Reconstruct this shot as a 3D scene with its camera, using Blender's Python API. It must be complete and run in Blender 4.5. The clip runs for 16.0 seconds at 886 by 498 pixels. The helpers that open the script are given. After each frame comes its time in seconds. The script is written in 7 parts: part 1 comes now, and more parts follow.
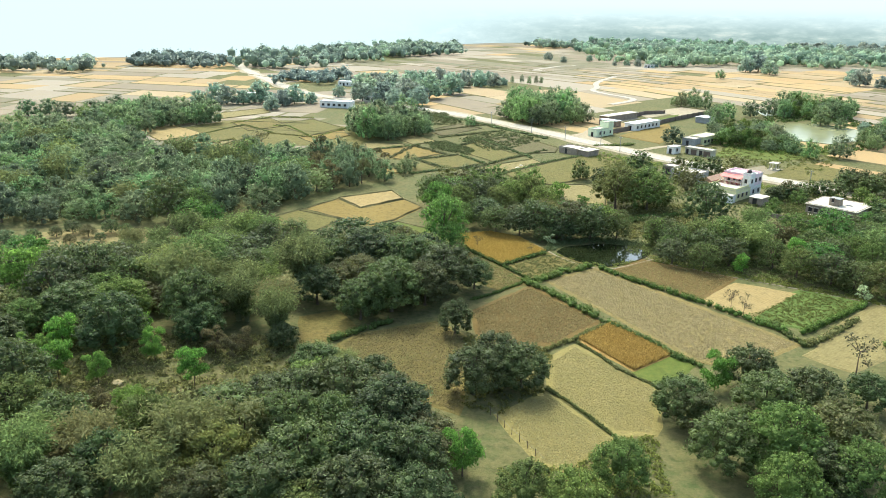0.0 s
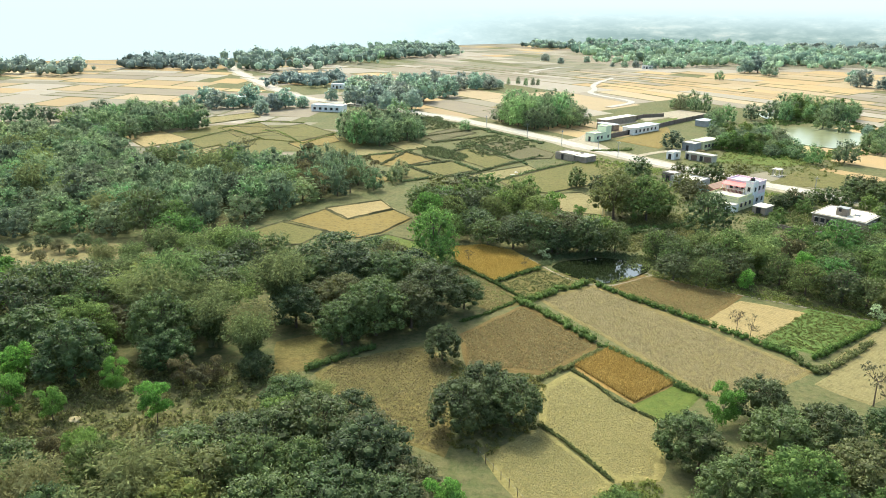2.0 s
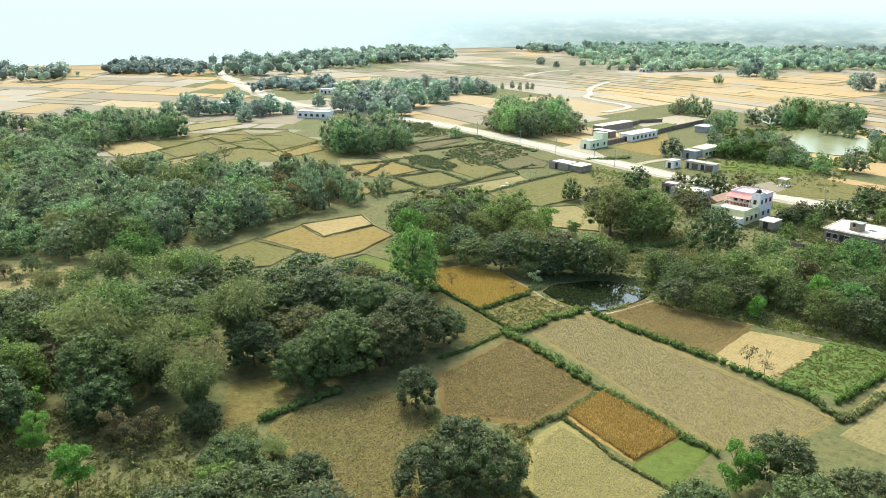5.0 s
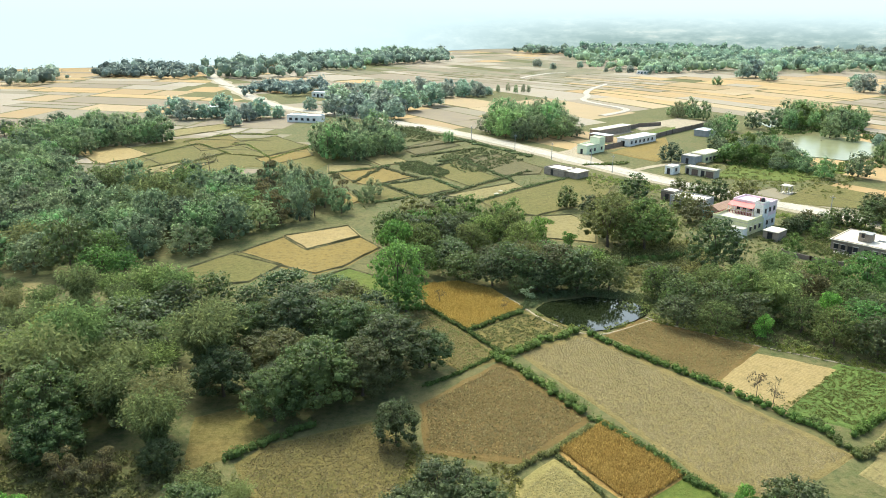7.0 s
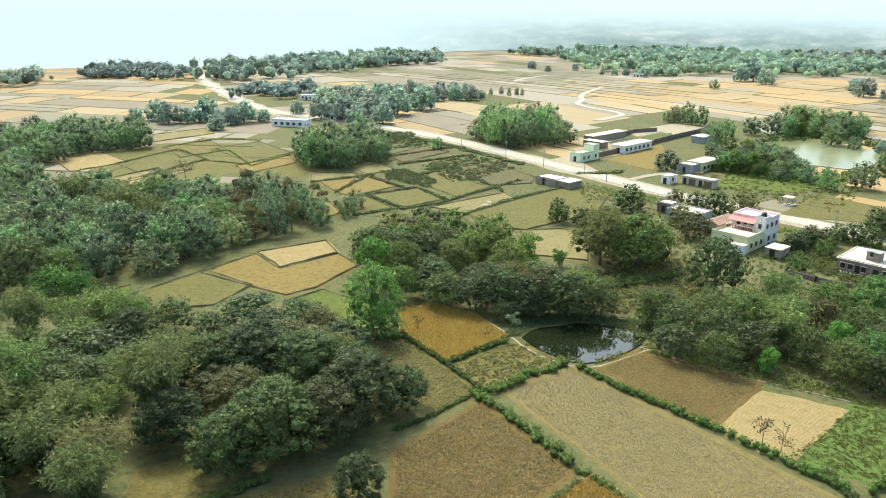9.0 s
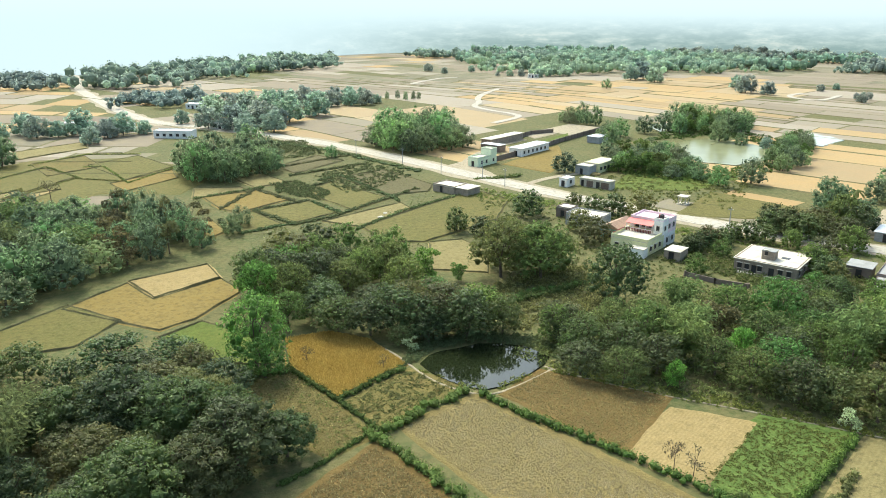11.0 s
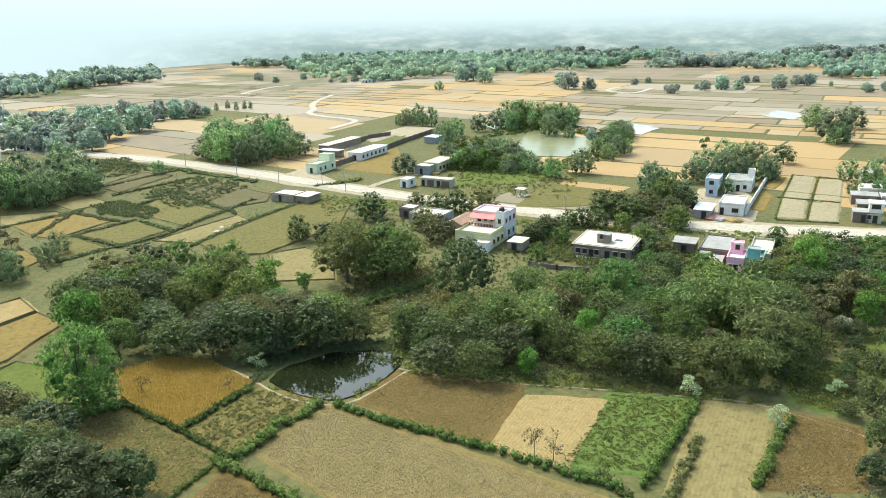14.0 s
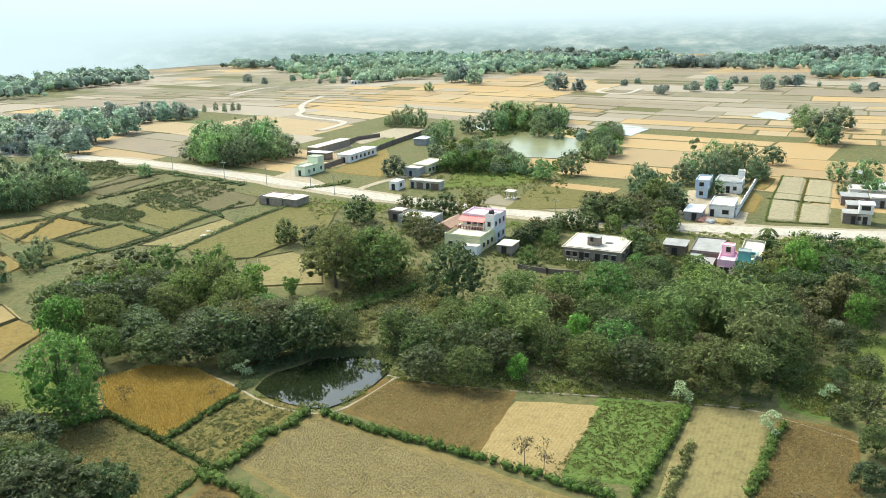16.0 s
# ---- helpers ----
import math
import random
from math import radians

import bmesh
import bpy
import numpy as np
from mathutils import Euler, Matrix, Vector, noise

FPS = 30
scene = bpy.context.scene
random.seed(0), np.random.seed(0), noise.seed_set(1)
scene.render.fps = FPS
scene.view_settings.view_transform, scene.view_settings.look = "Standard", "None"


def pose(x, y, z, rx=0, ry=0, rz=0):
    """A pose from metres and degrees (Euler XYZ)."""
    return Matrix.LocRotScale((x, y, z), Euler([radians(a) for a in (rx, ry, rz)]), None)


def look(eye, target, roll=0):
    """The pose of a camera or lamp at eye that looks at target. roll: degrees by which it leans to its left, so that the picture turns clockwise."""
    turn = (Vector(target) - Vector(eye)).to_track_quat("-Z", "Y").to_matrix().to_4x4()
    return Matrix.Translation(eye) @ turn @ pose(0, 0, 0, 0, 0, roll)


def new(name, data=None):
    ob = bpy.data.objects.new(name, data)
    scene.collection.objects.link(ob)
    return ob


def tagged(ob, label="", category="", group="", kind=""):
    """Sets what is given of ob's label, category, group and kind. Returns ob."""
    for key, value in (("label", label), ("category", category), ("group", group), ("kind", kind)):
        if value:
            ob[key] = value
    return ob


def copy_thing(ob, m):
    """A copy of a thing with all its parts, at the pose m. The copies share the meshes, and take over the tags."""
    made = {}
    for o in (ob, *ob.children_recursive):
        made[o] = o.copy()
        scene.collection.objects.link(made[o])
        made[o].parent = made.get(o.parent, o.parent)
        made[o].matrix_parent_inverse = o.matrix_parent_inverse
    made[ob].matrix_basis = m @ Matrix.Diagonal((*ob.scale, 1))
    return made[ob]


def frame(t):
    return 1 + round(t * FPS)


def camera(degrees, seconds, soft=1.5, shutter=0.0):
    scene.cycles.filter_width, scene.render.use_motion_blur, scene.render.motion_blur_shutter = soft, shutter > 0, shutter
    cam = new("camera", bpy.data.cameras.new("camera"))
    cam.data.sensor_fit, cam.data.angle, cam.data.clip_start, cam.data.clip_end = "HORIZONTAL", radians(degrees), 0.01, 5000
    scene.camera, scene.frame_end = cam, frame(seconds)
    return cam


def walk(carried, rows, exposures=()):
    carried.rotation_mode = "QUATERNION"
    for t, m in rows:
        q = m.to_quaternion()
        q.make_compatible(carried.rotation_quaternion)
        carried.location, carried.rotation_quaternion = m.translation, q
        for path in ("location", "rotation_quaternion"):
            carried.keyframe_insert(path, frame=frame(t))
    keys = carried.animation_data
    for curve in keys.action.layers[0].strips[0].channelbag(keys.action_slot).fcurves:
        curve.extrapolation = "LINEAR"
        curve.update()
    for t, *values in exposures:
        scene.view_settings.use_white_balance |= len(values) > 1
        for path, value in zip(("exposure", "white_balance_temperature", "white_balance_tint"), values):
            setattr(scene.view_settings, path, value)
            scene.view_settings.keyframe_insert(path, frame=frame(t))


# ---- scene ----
cam = camera(60.64, 16.0, soft=0.9)
# t, x, y, z, yaw, pitch, roll
PATH = [
    (0.0, 0.01, 0.04, 55.64, 0.00, -17.95, 0.79),
    (0.5, 0.49, 2.32, 55.93, -0.01, -17.97, 0.75),
    (1.0, 0.98, 4.65, 56.11, -0.05, -17.96, 0.71),
    (1.5, 1.49, 7.08, 56.17, -0.10, -17.94, 0.67),
    (2.0, 2.04, 9.59, 56.14, -0.12, -17.92, 0.63),
    (2.5, 2.58, 12.16, 56.06, -0.16, -17.88, 0.59),
    (3.0, 3.15, 14.73, 55.95, -0.18, -17.85, 0.55),
    (3.5, 3.74, 17.33, 55.81, -0.24, -17.81, 0.51),
    (4.0, 4.36, 19.95, 55.68, -0.27, -17.76, 0.48),
    (4.5, 4.98, 22.55, 55.58, -0.29, -17.71, 0.46),
    (5.0, 5.60, 25.09, 55.54, -0.30, -17.68, 0.45),
    (5.5, 6.18, 27.54, 55.52, -0.31, -17.65, 0.43),
    (6.0, 6.74, 29.88, 55.50, -0.34, -17.62, 0.40),
    (6.5, 7.26, 32.14, 55.47, -0.38, -17.59, 0.37),
    (7.0, 7.79, 34.38, 55.42, -0.44, -17.56, 0.34),
    (7.5, 8.37, 36.75, 55.40, -0.45, -17.53, 0.33),
    (8.0, 9.08, 39.46, 55.47, -0.44, -17.51, 0.37),
    (8.5, 9.98, 42.69, 55.66, -0.50, -17.51, 0.46),
    (9.0, 11.02, 46.25, 55.92, -0.75, -17.52, 0.57),
    (9.5, 12.11, 49.76, 56.16, -1.30, -17.52, 0.63),
    (10.0, 13.12, 52.82, 56.28, -2.50, -17.48, 0.59),
    (10.5, 13.96, 55.09, 56.19, -4.58, -17.41, 0.40),
    (11.0, 14.57, 56.49, 55.89, -8.07, -17.30, 0.07),
    (11.5, 15.01, 57.36, 55.44, -11.63, -17.18, -0.31),
    (12.0, 15.33, 58.00, 54.95, -14.62, -17.07, -0.65),
    (12.5, 15.58, 58.54, 54.54, -17.31, -16.99, -0.90),
    (13.0, 15.77, 58.95, 54.28, -18.80, -16.94, -1.07),
    (13.5, 15.90, 59.20, 54.15, -19.57, -16.91, -1.17),
    (14.0, 16.03, 59.38, 54.13, -20.00, -16.90, -1.22),
    (14.5, 16.20, 59.59, 54.16, -20.29, -16.89, -1.25),
    (15.0, 16.42, 59.90, 54.20, -20.46, -16.88, -1.27),
    (15.5, 16.69, 60.34, 54.24, -20.58, -16.87, -1.27),
    (16.0, 16.99, 60.92, 54.26, -20.73, -16.86, -1.26),
]

walk(cam, [(t, pose(x, y, z, 90 + p, 0, w) @ pose(0, 0, 0, 0, 0, r)) for t, x, y, z, w, p, r in PATH],
     exposures=[(0.0, 1.50, 5850, -4), (7.0, 1.47, 5850, -4), (11.0, 1.38, 5850, -4), (16.0, 1.36, 5850, -4)])

# ---- world, sun, exposure ----
SUN_AZ, SUN_EL = radians(-18), radians(50)   # azimuth from +y, clockwise positive
world = bpy.data.worlds.new("world")
scene.world = world
world.use_nodes = True
wn = world.node_tree.nodes
sky = wn.new("ShaderNodeTexSky")
sky.sky_type, sky.sun_disc = "NISHITA", False
sky.sun_elevation, sky.sun_rotation = SUN_EL, SUN_AZ
sky.dust_density, sky.air_density, sky.ozone_density = 5.0, 1.0, 0.8
world.node_tree.links.new(sky.outputs[0], wn["Background"].inputs[0])
wn["Background"].inputs[1].default_value = 0.15
sun_data = bpy.data.lights.new("sun", "SUN")
sun_data.energy, sun_data.angle, sun_data.color = 1.35, radians(7.0), (1.0, 0.95, 0.86)
sun = new("sun", sun_data)
sun_way = Vector((math.sin(SUN_AZ) * math.cos(SUN_EL), math.cos(SUN_AZ) * math.cos(SUN_EL), math.sin(SUN_EL)))
sun.matrix_world = look(sun_way * 300, (0, 0, 0))


# ---- materials ----
def shader(name, rough=0.9, spec=0.2):
    m = bpy.data.materials.new(name)
    m.use_nodes = True
    n, l = m.node_tree.nodes, m.node_tree.links
    b = n["Principled BSDF"]
    b.inputs["Roughness"].default_value = rough
    b.inputs["Specular IOR Level"].default_value = spec
    return m, n, l, b


def noise_node(n, l, scale, detail=4.0, rough=0.6, vec=None, kind="ShaderNodeTexNoise"):
    t = n.new(kind)
    t.inputs["Scale"].default_value = scale
    if kind == "ShaderNodeTexNoise":
        t.inputs["Detail"].default_value, t.inputs["Roughness"].default_value = detail, rough
    if vec is not None:
        l.new(vec, t.inputs["Vector"])
    return t


def ramp(n, l, fac, stops):
    r = n.new("ShaderNodeValToRGB")
    e = r.color_ramp.elements
    while len(e) < len(stops):
        e.new(0.5)
    for k, (pos, col) in zip(e, stops):
        k.position, k.color = pos, (*col, 1)
    l.new(fac, r.inputs[0])
    return r


def mixed(n, l, fac, a, b, kind="MIX"):
    x = n.new("ShaderNodeMix")
    x.data_type, x.blend_type = "RGBA", kind
    for sock, v in ((x.inputs[0], fac), (x.inputs[6], a), (x.inputs[7], b)):
        if isinstance(v, (int, float)):
            sock.default_value = v
        elif isinstance(v, tuple):
            sock.default_value = (*v, 1)
        else:
            l.new(v, sock)
    return x.outputs[2]


def bumped(n, l, b, height, strength, dist=0.1):
    x = n.new("ShaderNodeBump")
    x.inputs["Strength"].default_value, x.inputs["Distance"].default_value = strength, dist
    l.new(height, x.inputs["Height"])
    l.new(x.outputs[0], b.inputs["Normal"])


def soil(name, c1, c2, c3, grain=3.0, patch=0.12, bump=0.5, rows=None):
    """Field surface: large patches, fine grain, and plough or stubble rows where given as (angle, spacing)."""
    m, n, l, b = shader(name, 0.95, 0.1)
    co = n.new("ShaderNodeTexCoord").outputs["Object"]
    big = noise_node(n, l, patch, 5, 0.65, co)
    fine = noise_node(n, l, grain, 6, 0.75, co)
    col = ramp(n, l, big.outputs[0], [(0.35, c1), (0.65, c2)]).outputs[0]
    spots = ramp(n, l, fine.outputs[0], [(0.42, (0, 0, 0)), (0.68, (1, 1, 1))]).outputs[0]
    col = mixed(n, l, spots, col, c3)
    mid = noise_node(n, l, 0.75, 4, 0.7, co)
    col = mixed(n, l, ramp(n, l, mid.outputs[0], [(0.50, (0, 0, 0)), (0.66, (0.55, 0.55, 0.55))]).outputs[0], col, tuple(0.55 * v for v in c2))
    col = mixed(n, l, ramp(n, l, mid.outputs[0], [(0.30, (0.4, 0.4, 0.4)), (0.42, (0, 0, 0))]).outputs[0], col, tuple(1.35 * v for v in c1))
    height = fine.outputs[0]
    if rows:
        mp = n.new("ShaderNodeMapping")
        mp.inputs["Rotation"].default_value[2] = radians(rows[0])
        l.new(co, mp.inputs["Vector"])
        w = n.new("ShaderNodeTexWave")
        w.inputs["Scale"].default_value = 1.0 / rows[1] / 3.14
        w.inputs["Distortion"].default_value, w.inputs["Detail"].default_value = 6.0, 4.0
        l.new(mp.outputs[0], w.inputs["Vector"])
        col = mixed(n, l, 0.06, col, w.outputs[0], "OVERLAY")
    l.new(col, b.inputs["Base Color"])
    bumped(n, l, b, height, bump, 0.25)
    return m


def foliage(name, c1, c2, c3, rough=0.55, through_leaf=0.3, spec=0.3):
    m, n, l, b = shader(name, rough, spec)
    info, geo = n.new("ShaderNodeObjectInfo"), n.new("ShaderNodeNewGeometry")
    co = n.new("ShaderNodeTexCoord").outputs["Object"]
    big = noise_node(n, l, 0.35, 3, 0.6, co)
    col = ramp(n, l, big.outputs[0], [(0.3, c1), (0.7, c2)]).outputs[0]
    leaf = ramp(n, l, geo.outputs["Random Per Island"], [(0.0, (0.45, 0.45, 0.45)), (0.8, (1.15, 1.15, 1.15)), (1.0, (1.6, 1.6, 1.6))]).outputs[0]
    col = mixed(n, l, 1.0, col, leaf, "MULTIPLY")
    pick = ramp(n, l, info.outputs["Random"], [(0.0, (0, 0, 0)), (0.7, (0.12, 0.12, 0.12)), (1.0, (0.6, 0.6, 0.6))]).outputs[0]
    col = mixed(n, l, pick, col, c3)
    odd = n.new("ShaderNodeMath")
    odd.operation = "MULTIPLY"
    odd.inputs[1].default_value = 7.31
    l.new(info.outputs["Random"], odd.inputs[0])
    frac = n.new("ShaderNodeMath")
    frac.operation = "FRACT"
    l.new(odd.outputs[0], frac.inputs[0])
    tone = ramp(n, l, frac.outputs[0], [(0.0, (0.74, 0.78, 0.82)), (0.35, (1.0, 0.94, 0.92)), (0.7, (0.92, 1.06, 0.95)), (1.0, (1.22, 1.28, 1.05))]).outputs[0]
    col = mixed(n, l, 1.0, col, tone, "MULTIPLY")
    l.new(col, b.inputs["Base Color"])
    tr = n.new("ShaderNodeBsdfTranslucent")
    l.new(col, tr.inputs[0])
    mx = n.new("ShaderNodeMixShader")
    mx.inputs[0].default_value = through_leaf
    l.new(b.outputs[0], mx.inputs[1])
    l.new(tr.outputs[0], mx.inputs[2])
    l.new(mx.outputs[0], n["Material Output"].inputs["Surface"])
    return m


def plain(name, c, c2=None, rough=0.8, scale=1.2, bump=0.15, spec=0.3, streak=0.0):
    """Painted or plastered surface with stains at two scales."""
    m, n, l, b = shader(name, rough, spec)
    co = n.new("ShaderNodeTexCoord").outputs["Object"]
    c2 = c2 or tuple(v * 0.7 for v in c)
    big = noise_node(n, l, scale, 6, 0.7, co)
    fine = noise_node(n, l, scale * 14, 4, 0.7, co)
    f = mixed(n, l, 0.35, big.outputs[0], fine.outputs[0])
    col = ramp(n, l, f, [(0.36, c2), (0.56, c)]).outputs[0]
    l.new(col, b.inputs["Base Color"])
    bumped(n, l, b, fine.outputs[0], bump, 0.05)
    return m


M = {}
M["ground"] = soil("ground_grass_and_earth", (0.118, 0.104, 0.038), (0.074, 0.088, 0.028), (0.150, 0.124, 0.054), 0.7, 0.09, 1.0)
M["wheat"] = soil("ripe_wheat", (0.300, 0.186, 0.055), (0.350, 0.226, 0.072), (0.230, 0.138, 0.040), 2.2, 0.2, 1.0)
M["plowed"] = soil("straw_clods", (0.199, 0.151, 0.053), (0.234, 0.177, 0.066), (0.139, 0.102, 0.033), 3.4, 0.15, 1.0)
M["stubble"] = soil("pale_stubble", (0.221, 0.181, 0.061), (0.265, 0.209, 0.075), (0.157, 0.132, 0.040), 2.4, 0.1, 0.8)
M["brown"] = soil("brown_fallow", (0.126, 0.079, 0.025), (0.162, 0.105, 0.036), (0.107, 0.079, 0.021), 1.5, 0.14, 0.8)
M["pale"] = soil("pale_threshing_soil", (0.267, 0.195, 0.080), (0.301, 0.222, 0.096), (0.227, 0.163, 0.061), 3.0, 0.25, 0.7, (49, 0.55))
M["green"] = soil("green_weedy_grass", (0.098, 0.133, 0.029), (0.120, 0.157, 0.036), (0.060, 0.091, 0.018), 0.9, 0.2, 1.0)
M["meadow"] = soil("meadow_dry_grass", (0.138, 0.102, 0.031), (0.107, 0.096, 0.025), (0.173, 0.132, 0.045), 1.6, 0.12, 0.9)
M["olive"] = soil("olive_field", (0.124, 0.104, 0.031), (0.098, 0.093, 0.025), (0.154, 0.125, 0.042), 1.3, 0.10, 0.8)
M["ochre"] = soil("ochre_field", (0.182, 0.125, 0.031), (0.156, 0.111, 0.031), (0.199, 0.148, 0.051), 1.0, 0.1, 0.6)
M["tan"] = soil("tan_bare_field", (0.205, 0.164, 0.065), (0.173, 0.141, 0.055), (0.230, 0.186, 0.078), 2.2, 0.12, 0.8, (49, 0.6))
M["dark"] = soil("dark_ploughed_soil", (0.106, 0.086, 0.039), (0.093, 0.082, 0.033), (0.128, 0.108, 0.049), 1.6, 0.1, 0.9)
M["lawn"] = soil("short_green_grass", (0.093, 0.114, 0.021), (0.121, 0.129, 0.027), (0.068, 0.092, 0.017), 1.2, 0.12, 0.8)
M["bank"] = soil("grassy_bank", (0.136, 0.117, 0.053), (0.106, 0.106, 0.043), (0.178, 0.145, 0.072), 1.0, 0.15, 0.6)
M["path"] = soil("dusty_path", (0.301, 0.247, 0.161), (0.265, 0.212, 0.134), (0.338, 0.281, 0.191), 1.2, 0.2, 0.3)
M["grey_tan"] = soil("dry_grey_tan_paddy", (0.262, 0.220, 0.128), (0.292, 0.246, 0.146), (0.226, 0.190, 0.108), 1.8, 0.12, 0.6)
M["road"] = soil("dusty_pale_road", (0.376, 0.327, 0.248), (0.332, 0.286, 0.215), (0.419, 0.376, 0.299), 0.8, 0.1, 0.15)
M["mango"] = foliage("mango_leaves", (0.082, 0.110, 0.040), (0.130, 0.156, 0.054), (0.215, 0.168, 0.058), 0.55, 0.40, 0.22)
M["bamboo"] = foliage("bamboo_leaves", (0.150, 0.188, 0.066), (0.218, 0.245, 0.092), (0.265, 0.235, 0.100), 0.7, 0.42, 0.06)
M["bright"] = foliage("fresh_green_leaves", (0.150, 0.262, 0.052), (0.215, 0.335, 0.070), (0.215, 0.290, 0.072), 0.55, 0.55, 0.12)
M["leafy"] = foliage("mid_green_leaves", (0.112, 0.190, 0.050), (0.165, 0.246, 0.066), (0.185, 0.210, 0.066), 0.55, 0.5, 0.15)
M["olive_tree"] = foliage("dull_green_leaves", (0.130, 0.178, 0.052), (0.196, 0.228, 0.070), (0.225, 0.180, 0.068), 0.65, 0.45, 0.10)
M["teak"] = foliage("brownish_teak_leaves", (0.150, 0.130, 0.052), (0.195, 0.165, 0.070), (0.13, 0.14, 0.05), 0.6, 0.35, 0.2)
M["hedge"] = foliage("hedge_leaves", (0.096, 0.142, 0.036), (0.142, 0.182, 0.050), (0.160, 0.170, 0.058), 0.65, 0.45, 0.08)
M["scrub"] = foliage("dull_scrub_leaves", (0.105, 0.128, 0.056), (0.150, 0.165, 0.076), (0.175, 0.160, 0.080), 0.75, 0.45, 0.05)
# distance haze painted into the leaf colour, far paler than real foliage
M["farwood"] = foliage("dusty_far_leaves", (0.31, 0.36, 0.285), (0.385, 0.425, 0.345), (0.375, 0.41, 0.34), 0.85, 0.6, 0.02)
# paler copies of three leaf colours, with mid-distance haze painted in
M["mango_hazed"] = foliage("haze_tinted_mango_leaves", (0.173, 0.210, 0.126), (0.228, 0.268, 0.158), (0.240, 0.248, 0.147), 0.8, 0.6, 0.03)
M["olive_hazed"] = foliage("haze_tinted_dull_leaves", (0.202, 0.252, 0.136), (0.267, 0.316, 0.168), (0.269, 0.275, 0.155), 0.8, 0.62, 0.03)
M["bright_hazed"] = foliage("haze_tinted_green_leaves", (0.206, 0.285, 0.134), (0.274, 0.350, 0.166), (0.269, 0.320, 0.160), 0.8, 0.62, 0.03)
M["weeds"] = foliage("dry_weeds", (0.189, 0.204, 0.068), (0.252, 0.242, 0.092), (0.171, 0.209, 0.060), 0.7, 0.5, 0.1)
M["dryweeds"] = foliage("brown_dry_weeds", (0.248, 0.188, 0.090), (0.296, 0.228, 0.117), (0.208, 0.176, 0.070), 0.7, 0.5, 0.1)
M["greenweeds"] = foliage("green_weeds", (0.174, 0.184, 0.049), (0.235, 0.224, 0.063), (0.205, 0.176, 0.053), 0.6, 0.5, 0.1)
M["straw"] = foliage("wheat_ears", (0.455, 0.295, 0.092), (0.525, 0.352, 0.118), (0.400, 0.245, 0.070), 0.75, 0.45, 0.05)
M["straw_pale"] = foliage("pale_straw", (0.340, 0.311, 0.147), (0.385, 0.349, 0.173), (0.311, 0.289, 0.122), 0.7, 0.5, 0.1)
M["clods"] = plain("dry_clods", (0.40, 0.32, 0.165), (0.20, 0.155, 0.075), 0.95, 0.6, 0.3, 0.1)
M["flower"] = foliage("white_blossom", (0.34, 0.38, 0.22), (0.56, 0.57, 0.42), (0.24, 0.30, 0.12), 0.7, 0.5, 0.1)
M["bare"] = foliage("sparse_dry_leaves", (0.16, 0.13, 0.07), (0.20, 0.16, 0.09), (0.15, 0.14, 0.06), 0.7, 0.3, 0.2)
M["cane"] = plain("bamboo_canes", (0.26, 0.25, 0.11), (0.17, 0.17, 0.07), 0.6, 2.0, 0.2, 0.2)
M["bark"] = plain("bark", (0.14, 0.105, 0.075), (0.07, 0.052, 0.036), 0.9, 2.0, 0.6, 0.1)

m, n, l, b = shader("pond_water", 0.05, 0.35)
co = n.new("ShaderNodeTexCoord").outputs["Object"]
wv = noise_node(n, l, 0.8, 3, 0.5, co)
sc = noise_node(n, l, 0.12, 4, 0.6, co)
l.new(ramp(n, l, sc.outputs[0], [(0.35, (0.008, 0.011, 0.004)), (0.7, (0.017, 0.021, 0.008))]).outputs[0], b.inputs["Base Color"])
bumped(n, l, b, wv.outputs[0], 0.06, 0.05)
M["water"] = m
m, n, l, b = shader("pale_pond_water", 0.14, 0.2)
b.inputs["IOR"].default_value = 1.22
co = n.new("ShaderNodeTexCoord").outputs["Object"]
sc = noise_node(n, l, 0.05, 4, 0.6, co)
l.new(ramp(n, l, sc.outputs[0], [(0.35, (0.165, 0.165, 0.080)), (0.7, (0.225, 0.220, 0.115))]).outputs[0], b.inputs["Base Color"])
M["silt"] = m
m, n, l, b = shader("pale_shallow_water", 0.2, 0.25)
co = n.new("ShaderNodeTexCoord").outputs["Object"]
sc = noise_node(n, l, 0.08, 4, 0.6, co)
l.new(ramp(n, l, sc.outputs[0], [(0.35, (0.30, 0.29, 0.22)), (0.7, (0.40, 0.39, 0.31))]).outputs[0], b.inputs["Base Color"])
M["shallows"] = m


# ---- mesh helpers ----
def mesh_of(name, verts, faces, mat, smooth=False):
    me = bpy.data.meshes.new(name)
    me.from_pydata([tuple(v) for v in verts], [], faces)
    if smooth:
        me.polygons.foreach_set("use_smooth", [True] * len(me.polygons))
    me.materials.append(mat)
    me.update()
    return me


def part(name, bm, mat, parent, label=""):
    me = bpy.data.meshes.new(name)
    bm.to_mesh(me)
    bm.free()
    me.materials.append(mat)
    ob = new(name, me)
    ob.parent = parent
    if label:
        ob["label"] = label
    return ob


LAID = [0]


